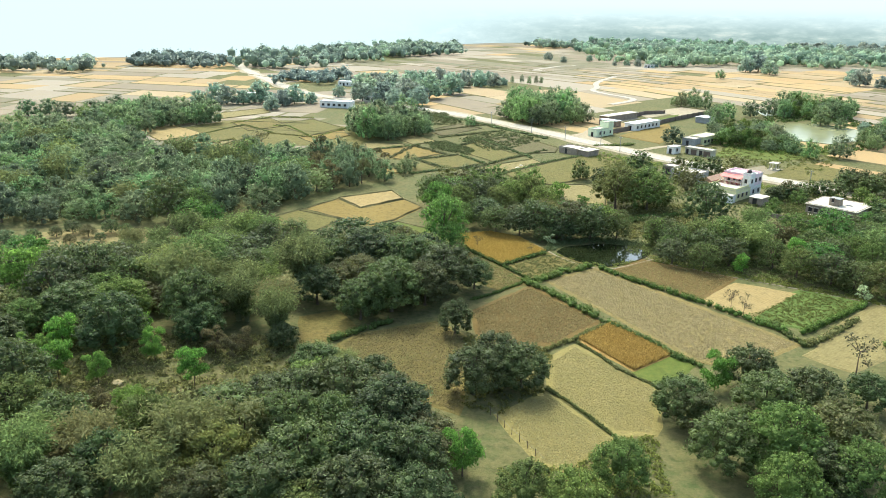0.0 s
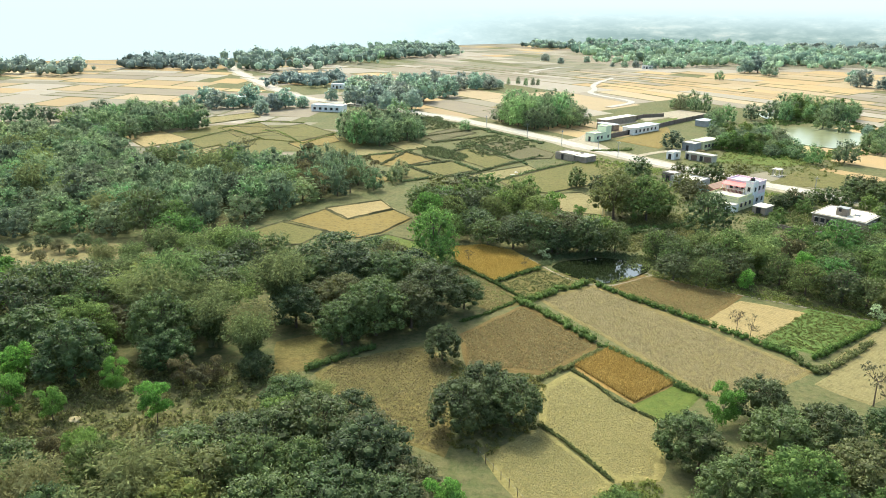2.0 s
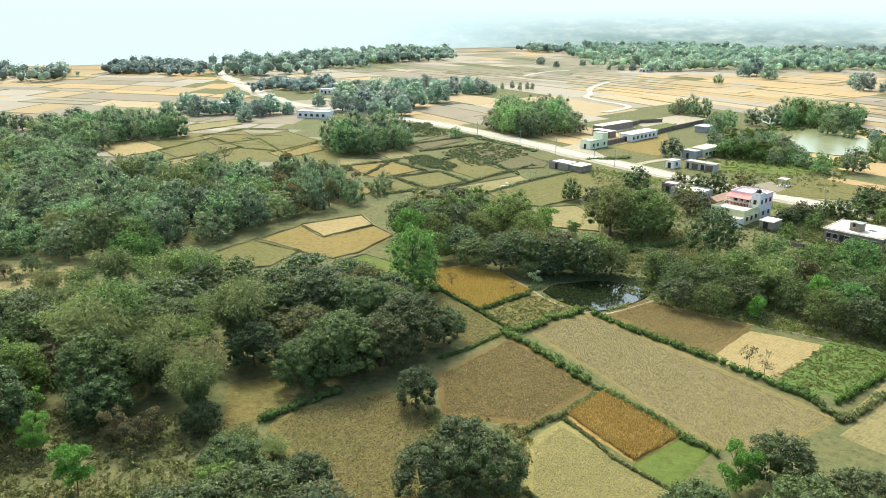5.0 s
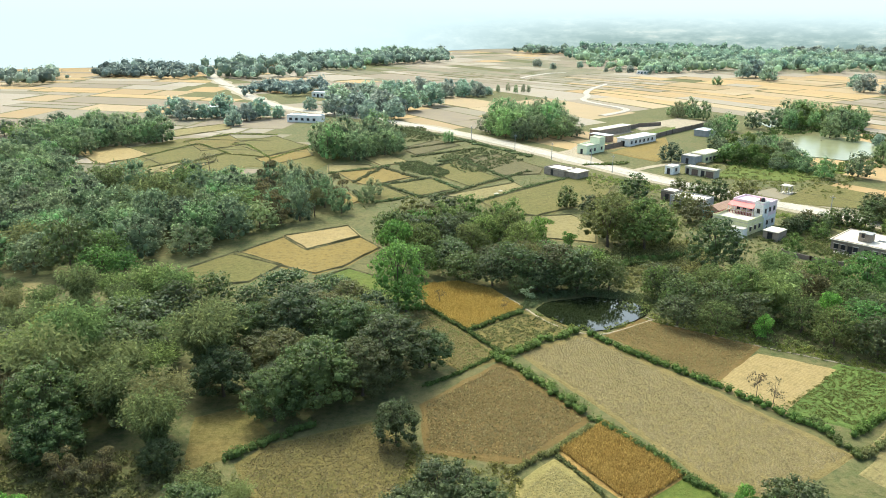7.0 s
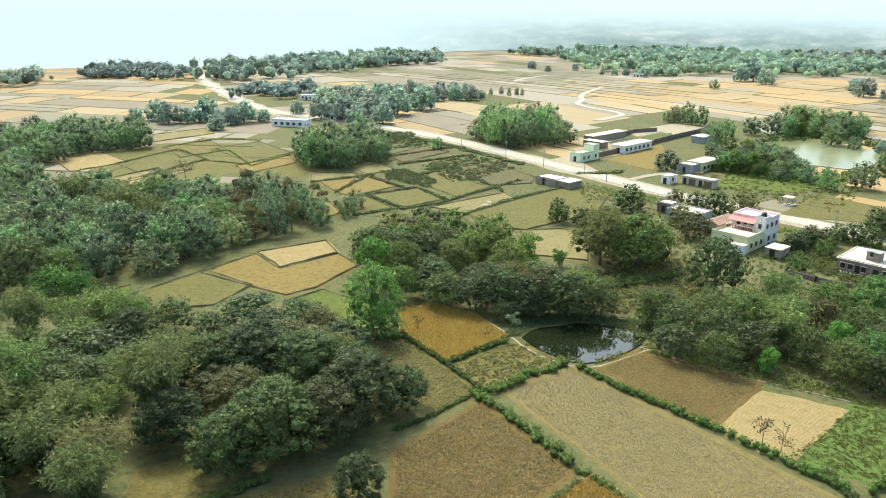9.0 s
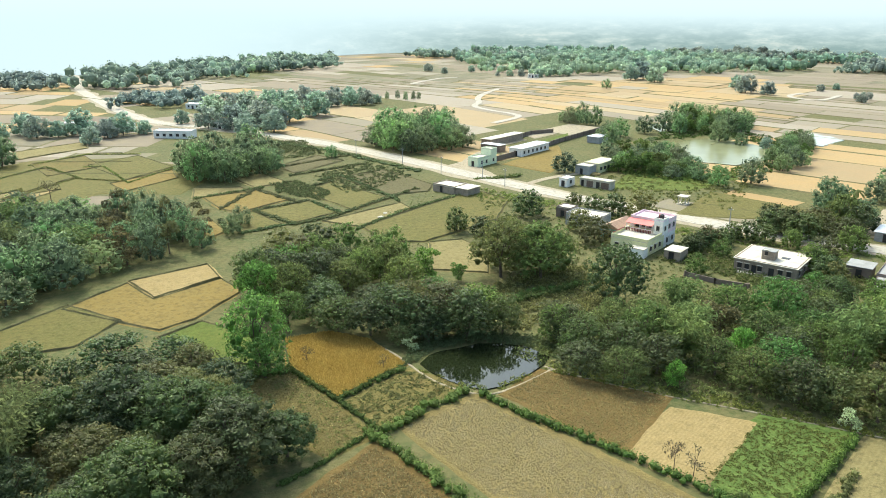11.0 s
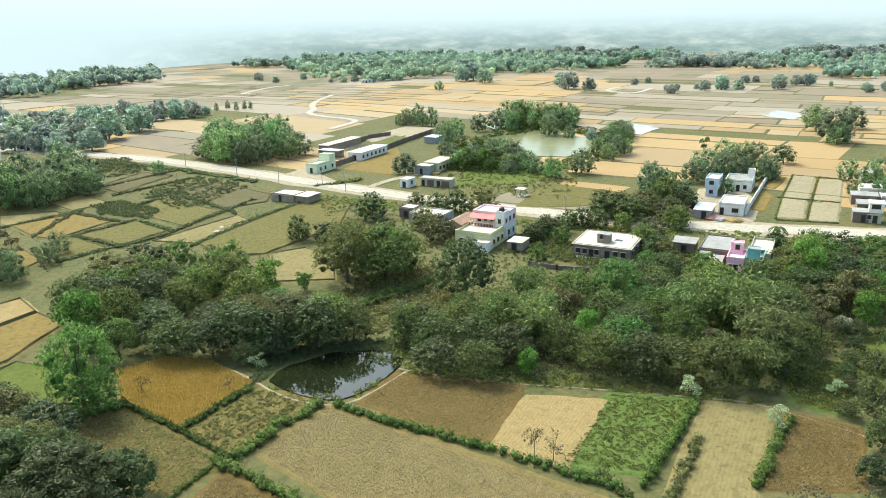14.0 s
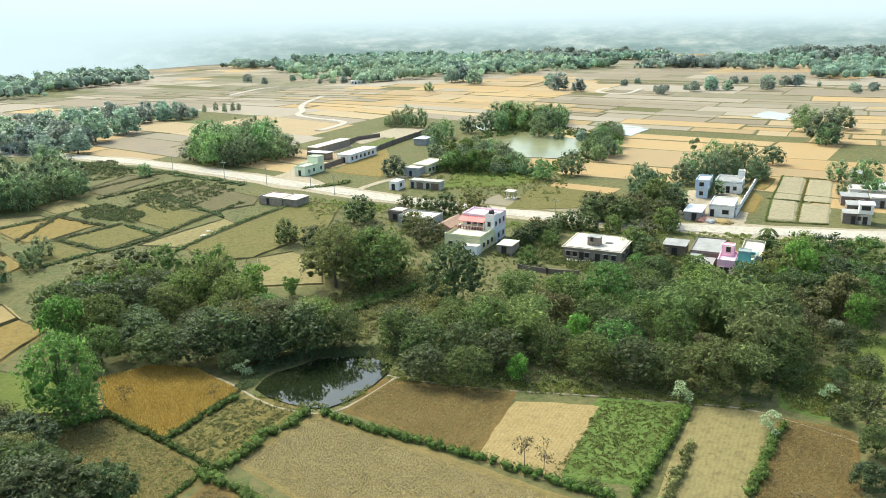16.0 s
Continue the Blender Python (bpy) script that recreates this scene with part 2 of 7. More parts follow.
def flat(name, pts, z, mat, label, category, depth=0.25, wobble=0.35):
    """A slab of ground with gently uneven outline and a skirt that sinks into the soil."""
    rim = []
    LAID[0] += 1
    z += 0.003 * LAID[0]
    k = len(pts)
    for i in range(k):
        a, c = Vector((*pts[i], 0)), Vector((*pts[(i + 1) % k], 0))
        d = c - a
        steps = max(1, int(d.length / 3))
        side = Vector((-d.y, d.x, 0)).normalized()
        for s in range(steps):
            q = a + d * (s / steps)
            rim.append(q + side * (noise.noise(q * 0.21) * wobble if s else 0))
    area = sum(p.x * q.y - q.x * p.y for p, q in zip(rim, rim[1:] + rim[:1]))
    if area < 0:
        rim.reverse()
    c = len(rim)
    foot = []
    for i, p in enumerate(rim):
        d = rim[(i + 1) % c] - rim[i - 1]
        away = Vector((d.y, -d.x, 0)).normalized() * (0.0 if category == "pond" else 0.75 + 0.6 * noise.noise(p * 0.6))
        foot.append((p.x + away.x, p.y + away.y, -depth if category == "pond" else -0.04))
    verts = [(p.x, p.y, z) for p in rim] + foot
    faces = [list(range(c))] + [[i, i + c, (i + 1) % c + c, (i + 1) % c] for i in range(c)]
    ob = new(name, mesh_of(name, verts, faces, mat))
    if category == "field" and rim[0].x < 62 and rim[0].y > 174 and name != "dry_lot":
        ridge(rim, z)
    return tagged(ob, label, category, kind="structure")


def ridge(rim, z):
    """A low grassy earth ridge along the outline of a field, uneven in height and width."""
    verts, faces, c = [], [], len(rim)
    for i, p in enumerate(rim):
        d = rim[(i + 1) % c] - rim[i - 1]
        side = Vector((d.y, -d.x, 0)).normalized()
        w = 0.24 + 0.12 * noise.noise(p * 0.4)
        h = 0.26 + 0.22 * noise.noise(p * 0.27 + Vector((7, 0, 0)))
        verts += [p - side * w + Vector((0, 0, z - 0.02)), p + Vector((0, 0, z + max(0.05, h))), p + side * (w + 0.1) + Vector((0, 0, -0.05))]
    for i in range(c):
        a, b = 3 * i, 3 * ((i + 1) % c)
        faces += [[a, b, b + 1, a + 1], [a + 1, b + 1, b + 2, a + 2]]
    tagged(new("field_ridge", mesh_of("field_ridge", verts, faces, M["bank"])), "low grassy earth ridge round a field", "bank", kind="structure")


def ribbon(name, pts, width, z, mat, label, category, depth=0.3, wob=0.15, smooth=4):
    """A road or path along a bent line, with a crown of its own height."""
    line = [Vector((*p, 0)) for p in pts]
    for _ in range(smooth):
        q = [line[0]]
        for a, c in zip(line, line[1:]):
            q += [a * 0.75 + c * 0.25, a * 0.25 + c * 0.75]
        line = q + [line[-1]] if _ < 3 else line
    verts, faces = [], []
    for i, p in enumerate(line):
        d = line[min(i + 1, len(line) - 1)] - line[max(i - 1, 0)]
        s = Vector((-d.y, d.x, 0)).normalized()
        w = width / 2 * (1 + wob * noise.noise(p * 0.06))
        for off, h in ((-w, -depth), (-w * 0.96, 0), (0, 0.08), (w * 0.96, 0), (w, -depth)):
            verts.append(p + s * off + Vector((0, 0, z + h)))
        if i:
            o = 5 * (i - 1)
            faces += [[o + j + 1, o + j, o + j + 5, o + j + 6] for j in range(4)]
    ob = new(name, mesh_of(name, verts, faces, mat))
    return tagged(ob, label, category, kind="structure")


def leaf_quads(pos, nor, size, rng, droop=0.0):
    """Folded leaf sprays: two triangles each, facing about along nor."""
    k = len(pos)
    nor = nor + rng.normal(0, 0.75, (k, 3))
    nor[:, 2] -= droop
    nor /= np.linalg.norm(nor, axis=1)[:, None] + 1e-9
    a = np.cross(nor, rng.normal(0, 1, (k, 3)))
    a /= np.linalg.norm(a, axis=1)[:, None] + 1e-9
    b = np.cross(nor, a)
    s = (size * rng.uniform(0.6, 1.4, k))[:, None]
    v = np.empty((k, 4, 3))
    v[:, 0], v[:, 2] = pos - a * s * 0.7, pos + a * s * 0.7
    v[:, 1] = pos + b * s * 0.38 - nor * s * 0.18
    v[:, 3] = pos - b * s * 0.38 - nor * s * 0.18
    return v.reshape(-1, 3)


def ball(center, radii, rings=5, segs=8):
    v = [(center[0], center[1], center[2] + radii[2])]
    for i in range(1, rings):
        th = math.pi * i / rings
        for j in range(segs):
            ph = 2 * math.pi * (j + 0.5 * (i % 2)) / segs
            v.append((center[0] + radii[0] * math.sin(th) * math.cos(ph), center[1] + radii[1] * math.sin(th) * math.sin(ph), center[2] + radii[2] * math.cos(th)))
    v.append((center[0], center[1], center[2] - radii[2]))
    f = [[0, 1 + j, 1 + (j + 1) % segs] for j in range(segs)]
    for i in range(rings - 2):
        o = 1 + i * segs
        f += [[o + j, o + segs + j, o + segs + (j + 1) % segs, o + (j + 1) % segs] for j in range(segs)]
    o = 1 + (rings - 2) * segs
    f += [[o + j, len(v) - 1, o + (j + 1) % segs] for j in range(segs)]
    return v, f


def clump_mesh(name, lobes, count, size, mat, rng, core=0.74, low=-0.35, droop=0.0, loose=0.12, fine=(4, 7)):
    """A crown: leaf sprays over many overlapping lobes (x, y, z, rx, rz), with a leafy inside."""
    L = np.array(lobes, float)
    wgt = L[:, 3] * L[:, 3] + L[:, 3] * L[:, 4]
    pick = rng.choice(len(L), count, p=wgt / wgt.sum())
    d = rng.normal(0, 1, (count, 3))
    d /= np.linalg.norm(d, axis=1)[:, None]
    d[:, 2] = np.where(d[:, 2] < low, -d[:, 2], d[:, 2])
    rad = np.stack([L[pick, 3], L[pick, 3], L[pick, 4]], 1)
    pos = L[pick, :3] + d * rad * rng.normal(0.97, loose, (count, 1))
    keep = np.ones(count, bool)
    for j in range(len(L)):
        q = (pos - L[j, :3]) / np.array([L[j, 3], L[j, 3], L[j, 4]])
        keep &= ~((np.einsum("ij,ij->i", q, q) < 0.55) & (pick != j))
    pos, d = pos[keep], d[keep]
    v = leaf_quads(pos, d, size, rng, droop)
    faces = [[4 * i, 4 * i + 1, 4 * i + 2, 4 * i + 3] for i in range(len(pos))]
    verts = v.tolist()
    if core:
        for x, y, z, rx, rz in lobes:
            bv, bf = ball((x, y, z), (rx * core, rx * core, rz * core), *fine)
            o = len(verts)
            verts += bv
            faces += [[o + i for i in f] for f in bf]
    return mesh_of(name, verts, faces, mat)


def tube(bm, a, c, r0, r1, segs=6):
    a, c = Vector(a), Vector(c)
    q = (c - a).to_track_quat("Z", "Y")
    ring = []
    for p, r in ((a, r0), (c, r1)):
        ring.append([bm.verts.new(p + q @ Vector((math.cos(2 * math.pi * i / segs) * r, math.sin(2 * math.pi * i / segs) * r, 0))) for i in range(segs)])
    for i in range(segs):
        bm.faces.new((ring[0][i], ring[0][(i + 1) % segs], ring[1][(i + 1) % segs], ring[1][i]))
    bm.faces.new(ring[1])


# ---- trees: each kind built for a crown one metre wide and one metre of height, then set out by copies ----
KINDS = {
    # lobes, leaves, leaf size, trunk share, material, label, category
    "mango": (28, 2150, 0.040, 0.08, "mango", "dense dark green mango tree with a rounded crown", "tree"),
    "olive": (22, 2000, 0.041, 0.08, "olive_tree", "dull green broadleaf tree with an uneven crown", "tree"),
    "bright": (17, 1900, 0.048, 0.14, "bright", "fresh bright green young tree with an airy crown", "tree"),
    "leafy": (26, 2600, 0.034, 0.10, "leafy", "full leafy bright green tree with a rounded crown", "tree"),
    "teak": (12, 1300, 0.055, 0.20, "teak", "brownish half-bare teak tree with dry leaves", "tree"),
    "bamboo": (0, 0, 0, 0, "bamboo", "feathery yellow-green bamboo clump with arching canes", "bamboo"),
    "shrub": (9, 700, 0.075, 0.05, "hedge", "low green leafy shrub on rough ground", "shrub"),
    "sapling": (6, 500, 0.09, 0.20, "bright", "thin upright light green sapling", "tree"),
    "flower": (7, 600, 0.06, 0.22, "flower", "small tree covered with white blossom", "tree"),
    "bare": (8, 240, 0.045, 0.25, "bare", "thin nearly leafless tree with bare twigs", "tree"),
    # far trees: their pale leaf colour stands in for haze
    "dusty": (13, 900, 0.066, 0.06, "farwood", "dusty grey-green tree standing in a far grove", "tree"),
}
VARIANTS, built, planted, TAKEN = 4, {}, [0], []


def grow_palm(seed):
    """A palm: ringed trunk and drooping fronds."""
    rng = np.random.default_rng(seed)
    root = new("palm_tree")
    bm = bmesh.new()
    for i in range(6):
        tube(bm, (0.02 * math.sin(i), 0, i * 0.13 - 0.01), (0.02 * math.sin(i + 1), 0, (i + 1) * 0.13), 0.045 - 0.003 * i, 0.040 - 0.003 * i)
    part("trunk", bm, M["bark"], root)
    for j in range(14):
        an, lift = 2.4 * j, rng.uniform(0.0, 0.9)
        bm = bmesh.new()
        prev = None
        for k in range(7):
            f = k / 6
            r, z = 0.52 * f, 0.78 + 0.22 * lift * f - 0.28 * f * f
            w = 0.07 * math.sin(math.pi * min(1, f * 0.85 + 0.12))
            c, s_ = math.cos(an), math.sin(an)
            cur = [bm.verts.new((r * c - w * s_, r * s_ + w * c, z - 0.03)), bm.verts.new((r * c, r * s_, z)), bm.verts.new((r * c + w * s_, r * s_ - w * c, z - 0.03))]
            if prev:
                bm.faces.new((prev[0], prev[1], cur[1], cur[0]))
                bm.faces.new((prev[1], prev[2], cur[2], cur[1]))
            prev = cur
        part("frond", bm, M["olive_tree"], root)
    return tagged(root, "coconut palm with drooping green fronds", "palm", group="coconut palms")


def grow_bamboo(seed, far=False, near=False):
    """A clump of canes that arch outward, each with narrow leaves hanging along its upper half."""
    rng = np.random.default_rng(seed)
    root = new("bamboo_clump")
    canes, per = (28, 40) if far else (54, 110) if near else (46, 60)
    leaf = 0.080 if far else 0.048 if near else 0.064
    bm = bmesh.new()
    verts = []
    for i in range(canes):
        an = 2.4 * i + rng.uniform(-0.3, 0.3)
        out = 0.48 * math.sqrt((i + 0.5) / canes) * rng.uniform(0.8, 1.1)
        high = rng.uniform(0.78, 1.02) * (1.0 - 0.45 * out)
        way = np.array((math.cos(an), math.sin(an)))

        def along(f):
            r = 0.03 + 0.02 * rng.random() + out * f ** 1.7
            return np.array((*(way * r), high * (1.28 * f - 0.28 * f ** 3.2)))

        prev = along(0.0)
        for f in (0.35, 0.7, 0.95):
            cur = along(f)
            tube(bm, prev - (0, 0, 0.01), cur, 0.006 * (1.15 - f), 0.006 * (1 - f) + 0.001, 3)
            prev = cur
        fs = rng.uniform(0.16, 1.0, per) ** 0.8
        spine = np.array([along(f) for f in fs]) + rng.normal(0, 0.030, (per, 3)) * (0.6 + fs)[:, None]
        hang = np.concatenate([way[None, :] * rng.uniform(0.0, 0.9, (per, 1)) + rng.normal(0, 0.55, (per, 2)), rng.uniform(-0.9, 0.35, (per, 1))], 1)
        hang /= np.linalg.norm(hang, axis=1)[:, None]
        side = np.cross(hang, rng.normal(0, 1, (per, 3)))
        side /= np.linalg.norm(side, axis=1)[:, None] + 1e-9
        k = (leaf * rng.uniform(0.6, 1.4, per))[:, None]
        verts.append(np.stack([spine, spine + hang * k * 0.55 + side * k * 0.20, spine + hang * k * 1.25, spine + hang * k * 0.55 - side * k * 0.20], 1).reshape(-1, 3))
    v = np.concatenate(verts)
    v[:, 2] = np.maximum(v[:, 2], 0.02)
    crown = new("crown", mesh_of("crown", v.tolist(), [[4 * i, 4 * i + 1, 4 * i + 2, 4 * i + 3] for i in range(len(v) // 4)], M["bamboo"]))
    crown.parent = root
    tagged(part("cane_tuft", bm, M["cane"], root), kind="stuff")
    label, cat = KINDS["bamboo"][5:]
    return tagged(root, label, cat, group="feathery yellow-green bamboo clumps")


def grow(kind, seed, far=False, near=False, hazy=False):
    if kind == "bamboo":
        return grow_bamboo(seed, far, near)
    if kind == "palm":
        return grow_palm(seed)
    lobes_n, leaves, size, share, mat, label, cat = KINDS[kind]
    if far:
        leaves, size, lobes_n = int(leaves * 0.56), size * 1.08, int(lobes_n * 0.8)
    elif near:
        leaves, size, lobes_n = int(leaves * 2.1), size * 0.68, int(lobes_n * (2.6 if kind in ("mango", "olive") else 1.3))
    elif kind in ("mango", "olive", "leafy"):
        lobes_n = int(lobes_n * 1.5)
    # swap in the leaf colours that carry painted haze
    if hazy and mat in ("mango", "olive_tree", "bright", "leafy"):
        mat = {"mango": "mango_hazed", "olive_tree": "olive_hazed", "bright": "bright_hazed", "leafy": "bright_hazed"}[mat]
    rng = np.random.default_rng(seed)
    root = new(kind + ("_tree" if cat == "tree" else "_clump"))
    lobes = []
    for i in range(lobes_n):
        an = 2.4 * i + rng.uniform(-0.4, 0.4)
        if kind in ("bright", "teak", "bare", "flower", "sapling"):
            rr = 0.35 * math.sqrt((i + 0.3) / lobes_n) * rng.uniform(0.8, 1.15)
            z = rng.uniform(share + 0.12, 0.92) - 0.35 * rr
            r = rng.uniform(0.08, 0.17) if near else rng.uniform(0.13, 0.20)
            lobes.append((rr * math.cos(an), rr * math.sin(an), z, r, r * rng.uniform(0.6, 0.85)))
        else:
            # lobes over a dome that comes down nearly to the ground, fullest at a third of its height
            f = (i + 0.4) / lobes_n
            up = 1 - 1.55 * f
            rr = 0.37 * math.sqrt(max(0.0, 1 - up * up)) * rng.uniform(0.82, 1.1)
            z = 0.40 + (0.46 if up > 0 else 0.30) * up + rng.uniform(-0.05, 0.05)
            r = rng.uniform(0.055, 0.115) if near and kind in ("mango", "olive") else rng.uniform(0.09, 0.17)
            rr *= 1.10 if r < 0.09 else 1.0
            lobes.append((rr * math.cos(an), rr * math.sin(an), z, r, r * rng.uniform(0.9, 1.15)))
    if kind == "dusty" or far and kind in ("olive", "leafy", "mango"):
        for i in range(9):
            lobes.append((0.31 * math.cos(0.7 * i), 0.31 * math.sin(0.7 * i), 0.16 + rng.uniform(-0.04, 0.08), rng.uniform(0.11, 0.17), rng.uniform(0.12, 0.19)))
    if kind in ("mango", "olive", "dusty", "shrub", "leafy"):
        lobes.append((0, 0, 0.46, 0.30, 0.36))
    solid = {"mango": 0.60, "olive": 0.56, "dusty": 0.70, "leafy": 0.54, "shrub": 0.65, "bright": 0.5, "sapling": 0.4, "teak": 0.4}.get(kind, 0)
    solid *= 0.85 if far or kind == "dusty" else 1.0 if near else 0.62
    crown = new("crown", clump_mesh("crown", lobes, leaves, size, M[mat], rng, solid, loose=0.24 if kind == "bare" else 0.15, fine=(3, 5) if far or near or kind == "dusty" else (4, 6)))
    crown.parent = root
    bm = bmesh.new()
    t = 0.016 if kind in ("bare", "flower", "sapling", "bright") else 0.024
    top = (rng.uniform(-0.03, 0.03), rng.uniform(-0.03, 0.03), share + 0.2)
    tube(bm, (0, 0, -0.02), (top[0] * 0.5, top[1] * 0.5, share * 0.6), t * 1.35, t)
    tube(bm, (top[0] * 0.5, top[1] * 0.5, share * 0.6), top, t, t * 0.7)
    for x, y, z, rx, rz in lobes[: 5 if far else 9]:
        tube(bm, top, (x, y, z), t * 0.5, t * 0.16, 5)
        if kind in ("bare", "flower", "teak"):
            for _ in range(5):
                e = Vector((x, y, z)) + Vector(rng.normal(0, 0.07, 3)) + Vector((0, 0, 0.05))
                tube(bm, Vector(top).lerp(Vector((x, y, z)), rng.uniform(0.4, 0.95)), e, t * 0.16, t * 0.05, 3)
    part("trunk", bm, M["bark"], root)
    return tagged(root, label, cat, group=label.split(" with")[0] + "s")


def plant(kind, x, y, h, w):
    planted[0] += 1
    TAKEN.append((x, y))
    i = planted[0]
    far = kind != "dusty" and math.hypot(x - 15, y - 40) > 176
    if far and kind == "bright":
        kind, h = ("leafy" if i % 3 else "olive"), h * 0.72
    near = kind not in ("palm", "bare", "flower") and math.hypot(x - 12, y - 45) < 118
    if kind == "bamboo":
        h, w = h * 1.3, w * 0.9
    # painted haze for far trees: sooner on the left, beyond 245 m elsewhere
    hazy = far and (x < -8 or math.hypot(x - 15, y - 40) > 245)
    key = (kind, (i * 7) % VARIANTS, far, near, hazy)
    at, size = pose(x, y, 0, 0, 0, (i * 137.5) % 360), Vector((w * 1.08, w * 1.08, h))
    if key in built:
        own = built[key].scale
        return copy_thing(built[key], at @ Matrix.Diagonal((size.x / own.x, size.y / own.y, size.z / own.z, 1)))
    built[key] = ob = grow(kind, 11 + 5 * key[1] + len(kind), far, near, hazy)
    ob.matrix_basis = at @ Matrix.Diagonal((*size, 1))
    return ob


def inside(p, poly):
    ok = False
    for (x1, y1), (x2, y2) in zip(poly, poly[1:] + poly[:1]):
        if (y1 > p[1]) != (y2 > p[1]) and p[0] < (x2 - x1) * (p[1] - y1) / (y2 - y1) + x1:
            ok = not ok
    return ok


CLEAR = [[(125.9, 205.3), (150.7, 194.2), (128.1, 170.2), (120.7, 169.8), (108.6, 180.4)], [(102.5, 215.9), (115.4, 205.0), (104.2, 188.0), (92.3, 197.2)], [(22.0, 166.0), (26.0, 178.0), (38.0, 181.2), (48.6, 178.6), (52.6, 169.6), (38.9, 156.0)], [(99.1, 137.4), (106.7, 142.3), (119.4, 151.1), (127.9, 154.2), (142.4, 147.8), (112.2, 124.6), (97.4, 134.1)]]


def grove(poly, mix, gap, wide, seed, high=0.85, most=200):
    """Trees set out at uneven distances inside an outline. mix: kinds, repeated by their share."""
    rng = random.Random(seed)
    xs, ys = [p[0] for p in poly], [p[1] for p in poly]
    put, tries = 0, 0
    while put < most and tries < 4000:
        tries += 1
        p = (rng.uniform(min(xs), max(xs)), rng.uniform(min(ys), max(ys)))
        if not inside(p, poly) or any(inside(p, k) for k in CLEAR) or any((p[0] - q[0]) ** 2 + (p[1] - q[1]) ** 2 < gap * gap for q in TAKEN):
            continue
        w = rng.uniform(*wide)
        plant(rng.choice(mix), p[0], p[1], w * high * rng.uniform(0.75, 1.3), w)
        put += 1


def hedge(name, pts, high, wide, seed, label, leaf=0.22, mat="hedge", dense=9.5):
    rng = np.random.default_rng(seed)
    lobes = []
    for a, c in zip(pts, pts[1:]):
        a, c = np.array(a), np.array(c)
        k = max(3, int(np.linalg.norm(c - a) / (wide * 0.18)))
        for i in range(k):
            q = a + (c - a) * ((i + rng.uniform(-0.4, 0.4)) / k) + rng.normal(0, wide * 0.14, 2)
            s = rng.uniform(0.45, 1.0)
            lobes.append((q[0], q[1], high * 0.42 * s, wide * 0.42 * s, high * 0.58 * s))
    me = clump_mesh(name, lobes, int(dense * sum(1.2 + 3 * v[3] * v[4] for v in lobes)), leaf, M[mat], rng, 0.72, loose=0.22, fine=(3, 5))
    return tagged(new(name, me), label, "hedge", kind="stuff")


# ---- ground and distance ----
R = 4600
bm = bmesh.new()
bmesh.ops.create_circle(bm, cap_ends=True, radius=R, segments=64)
me = bpy.data.meshes.new("ground")
bm.to_mesh(me)
bm.free()
me.materials.append(M["ground"])
tagged(new("ground", me), "dry grassy plain of earth and scrub under the fields", "ground", kind="structure")

# pale misty distance painted on a glowing wall: a soft belt of far woods that melts upward into white haze
m = bpy.data.materials.new("misty_distance")
m.use_nodes = True
n, l = m.node_tree.nodes, m.node_tree.links
n.remove(n["Principled BSDF"])
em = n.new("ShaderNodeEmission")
co = n.new("ShaderNodeTexCoord").outputs["Object"]
sep = n.new("ShaderNodeSeparateXYZ")
l.new(co, sep.inputs[0])


def spread(value, lo, hi):
    """0 at lo, 1 at hi, smooth between."""
    x = n.new("ShaderNodeMapRange")
    x.interpolation_type = "SMOOTHSTEP"
    x.inputs[1].default_value, x.inputs[2].default_value = lo, hi
    l.new(value, x.inputs[0])
    return x.outputs[0]


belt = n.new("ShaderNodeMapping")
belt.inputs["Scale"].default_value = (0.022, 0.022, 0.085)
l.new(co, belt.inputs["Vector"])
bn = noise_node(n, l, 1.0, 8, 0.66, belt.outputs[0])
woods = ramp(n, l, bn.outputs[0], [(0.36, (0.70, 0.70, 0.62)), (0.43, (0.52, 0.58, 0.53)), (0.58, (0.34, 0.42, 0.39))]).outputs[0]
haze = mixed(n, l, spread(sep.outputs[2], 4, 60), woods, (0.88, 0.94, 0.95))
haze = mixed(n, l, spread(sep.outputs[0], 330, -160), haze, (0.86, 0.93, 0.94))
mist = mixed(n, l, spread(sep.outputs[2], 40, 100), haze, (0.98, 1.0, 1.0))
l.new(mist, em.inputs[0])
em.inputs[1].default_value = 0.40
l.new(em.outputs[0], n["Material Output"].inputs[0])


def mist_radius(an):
    """Backdrop distance: the wall stands nearer towards the sun, so its painted haze hides the plain sooner."""
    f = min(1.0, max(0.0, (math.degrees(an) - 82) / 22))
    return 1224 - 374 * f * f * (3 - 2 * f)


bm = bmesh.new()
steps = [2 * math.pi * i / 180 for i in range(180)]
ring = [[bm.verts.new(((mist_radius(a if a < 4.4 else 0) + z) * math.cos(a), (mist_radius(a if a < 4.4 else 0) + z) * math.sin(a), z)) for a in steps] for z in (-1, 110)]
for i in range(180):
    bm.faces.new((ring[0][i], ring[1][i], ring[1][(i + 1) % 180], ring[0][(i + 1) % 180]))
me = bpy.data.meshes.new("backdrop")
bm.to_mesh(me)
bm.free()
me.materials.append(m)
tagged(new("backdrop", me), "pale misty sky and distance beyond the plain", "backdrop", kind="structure")

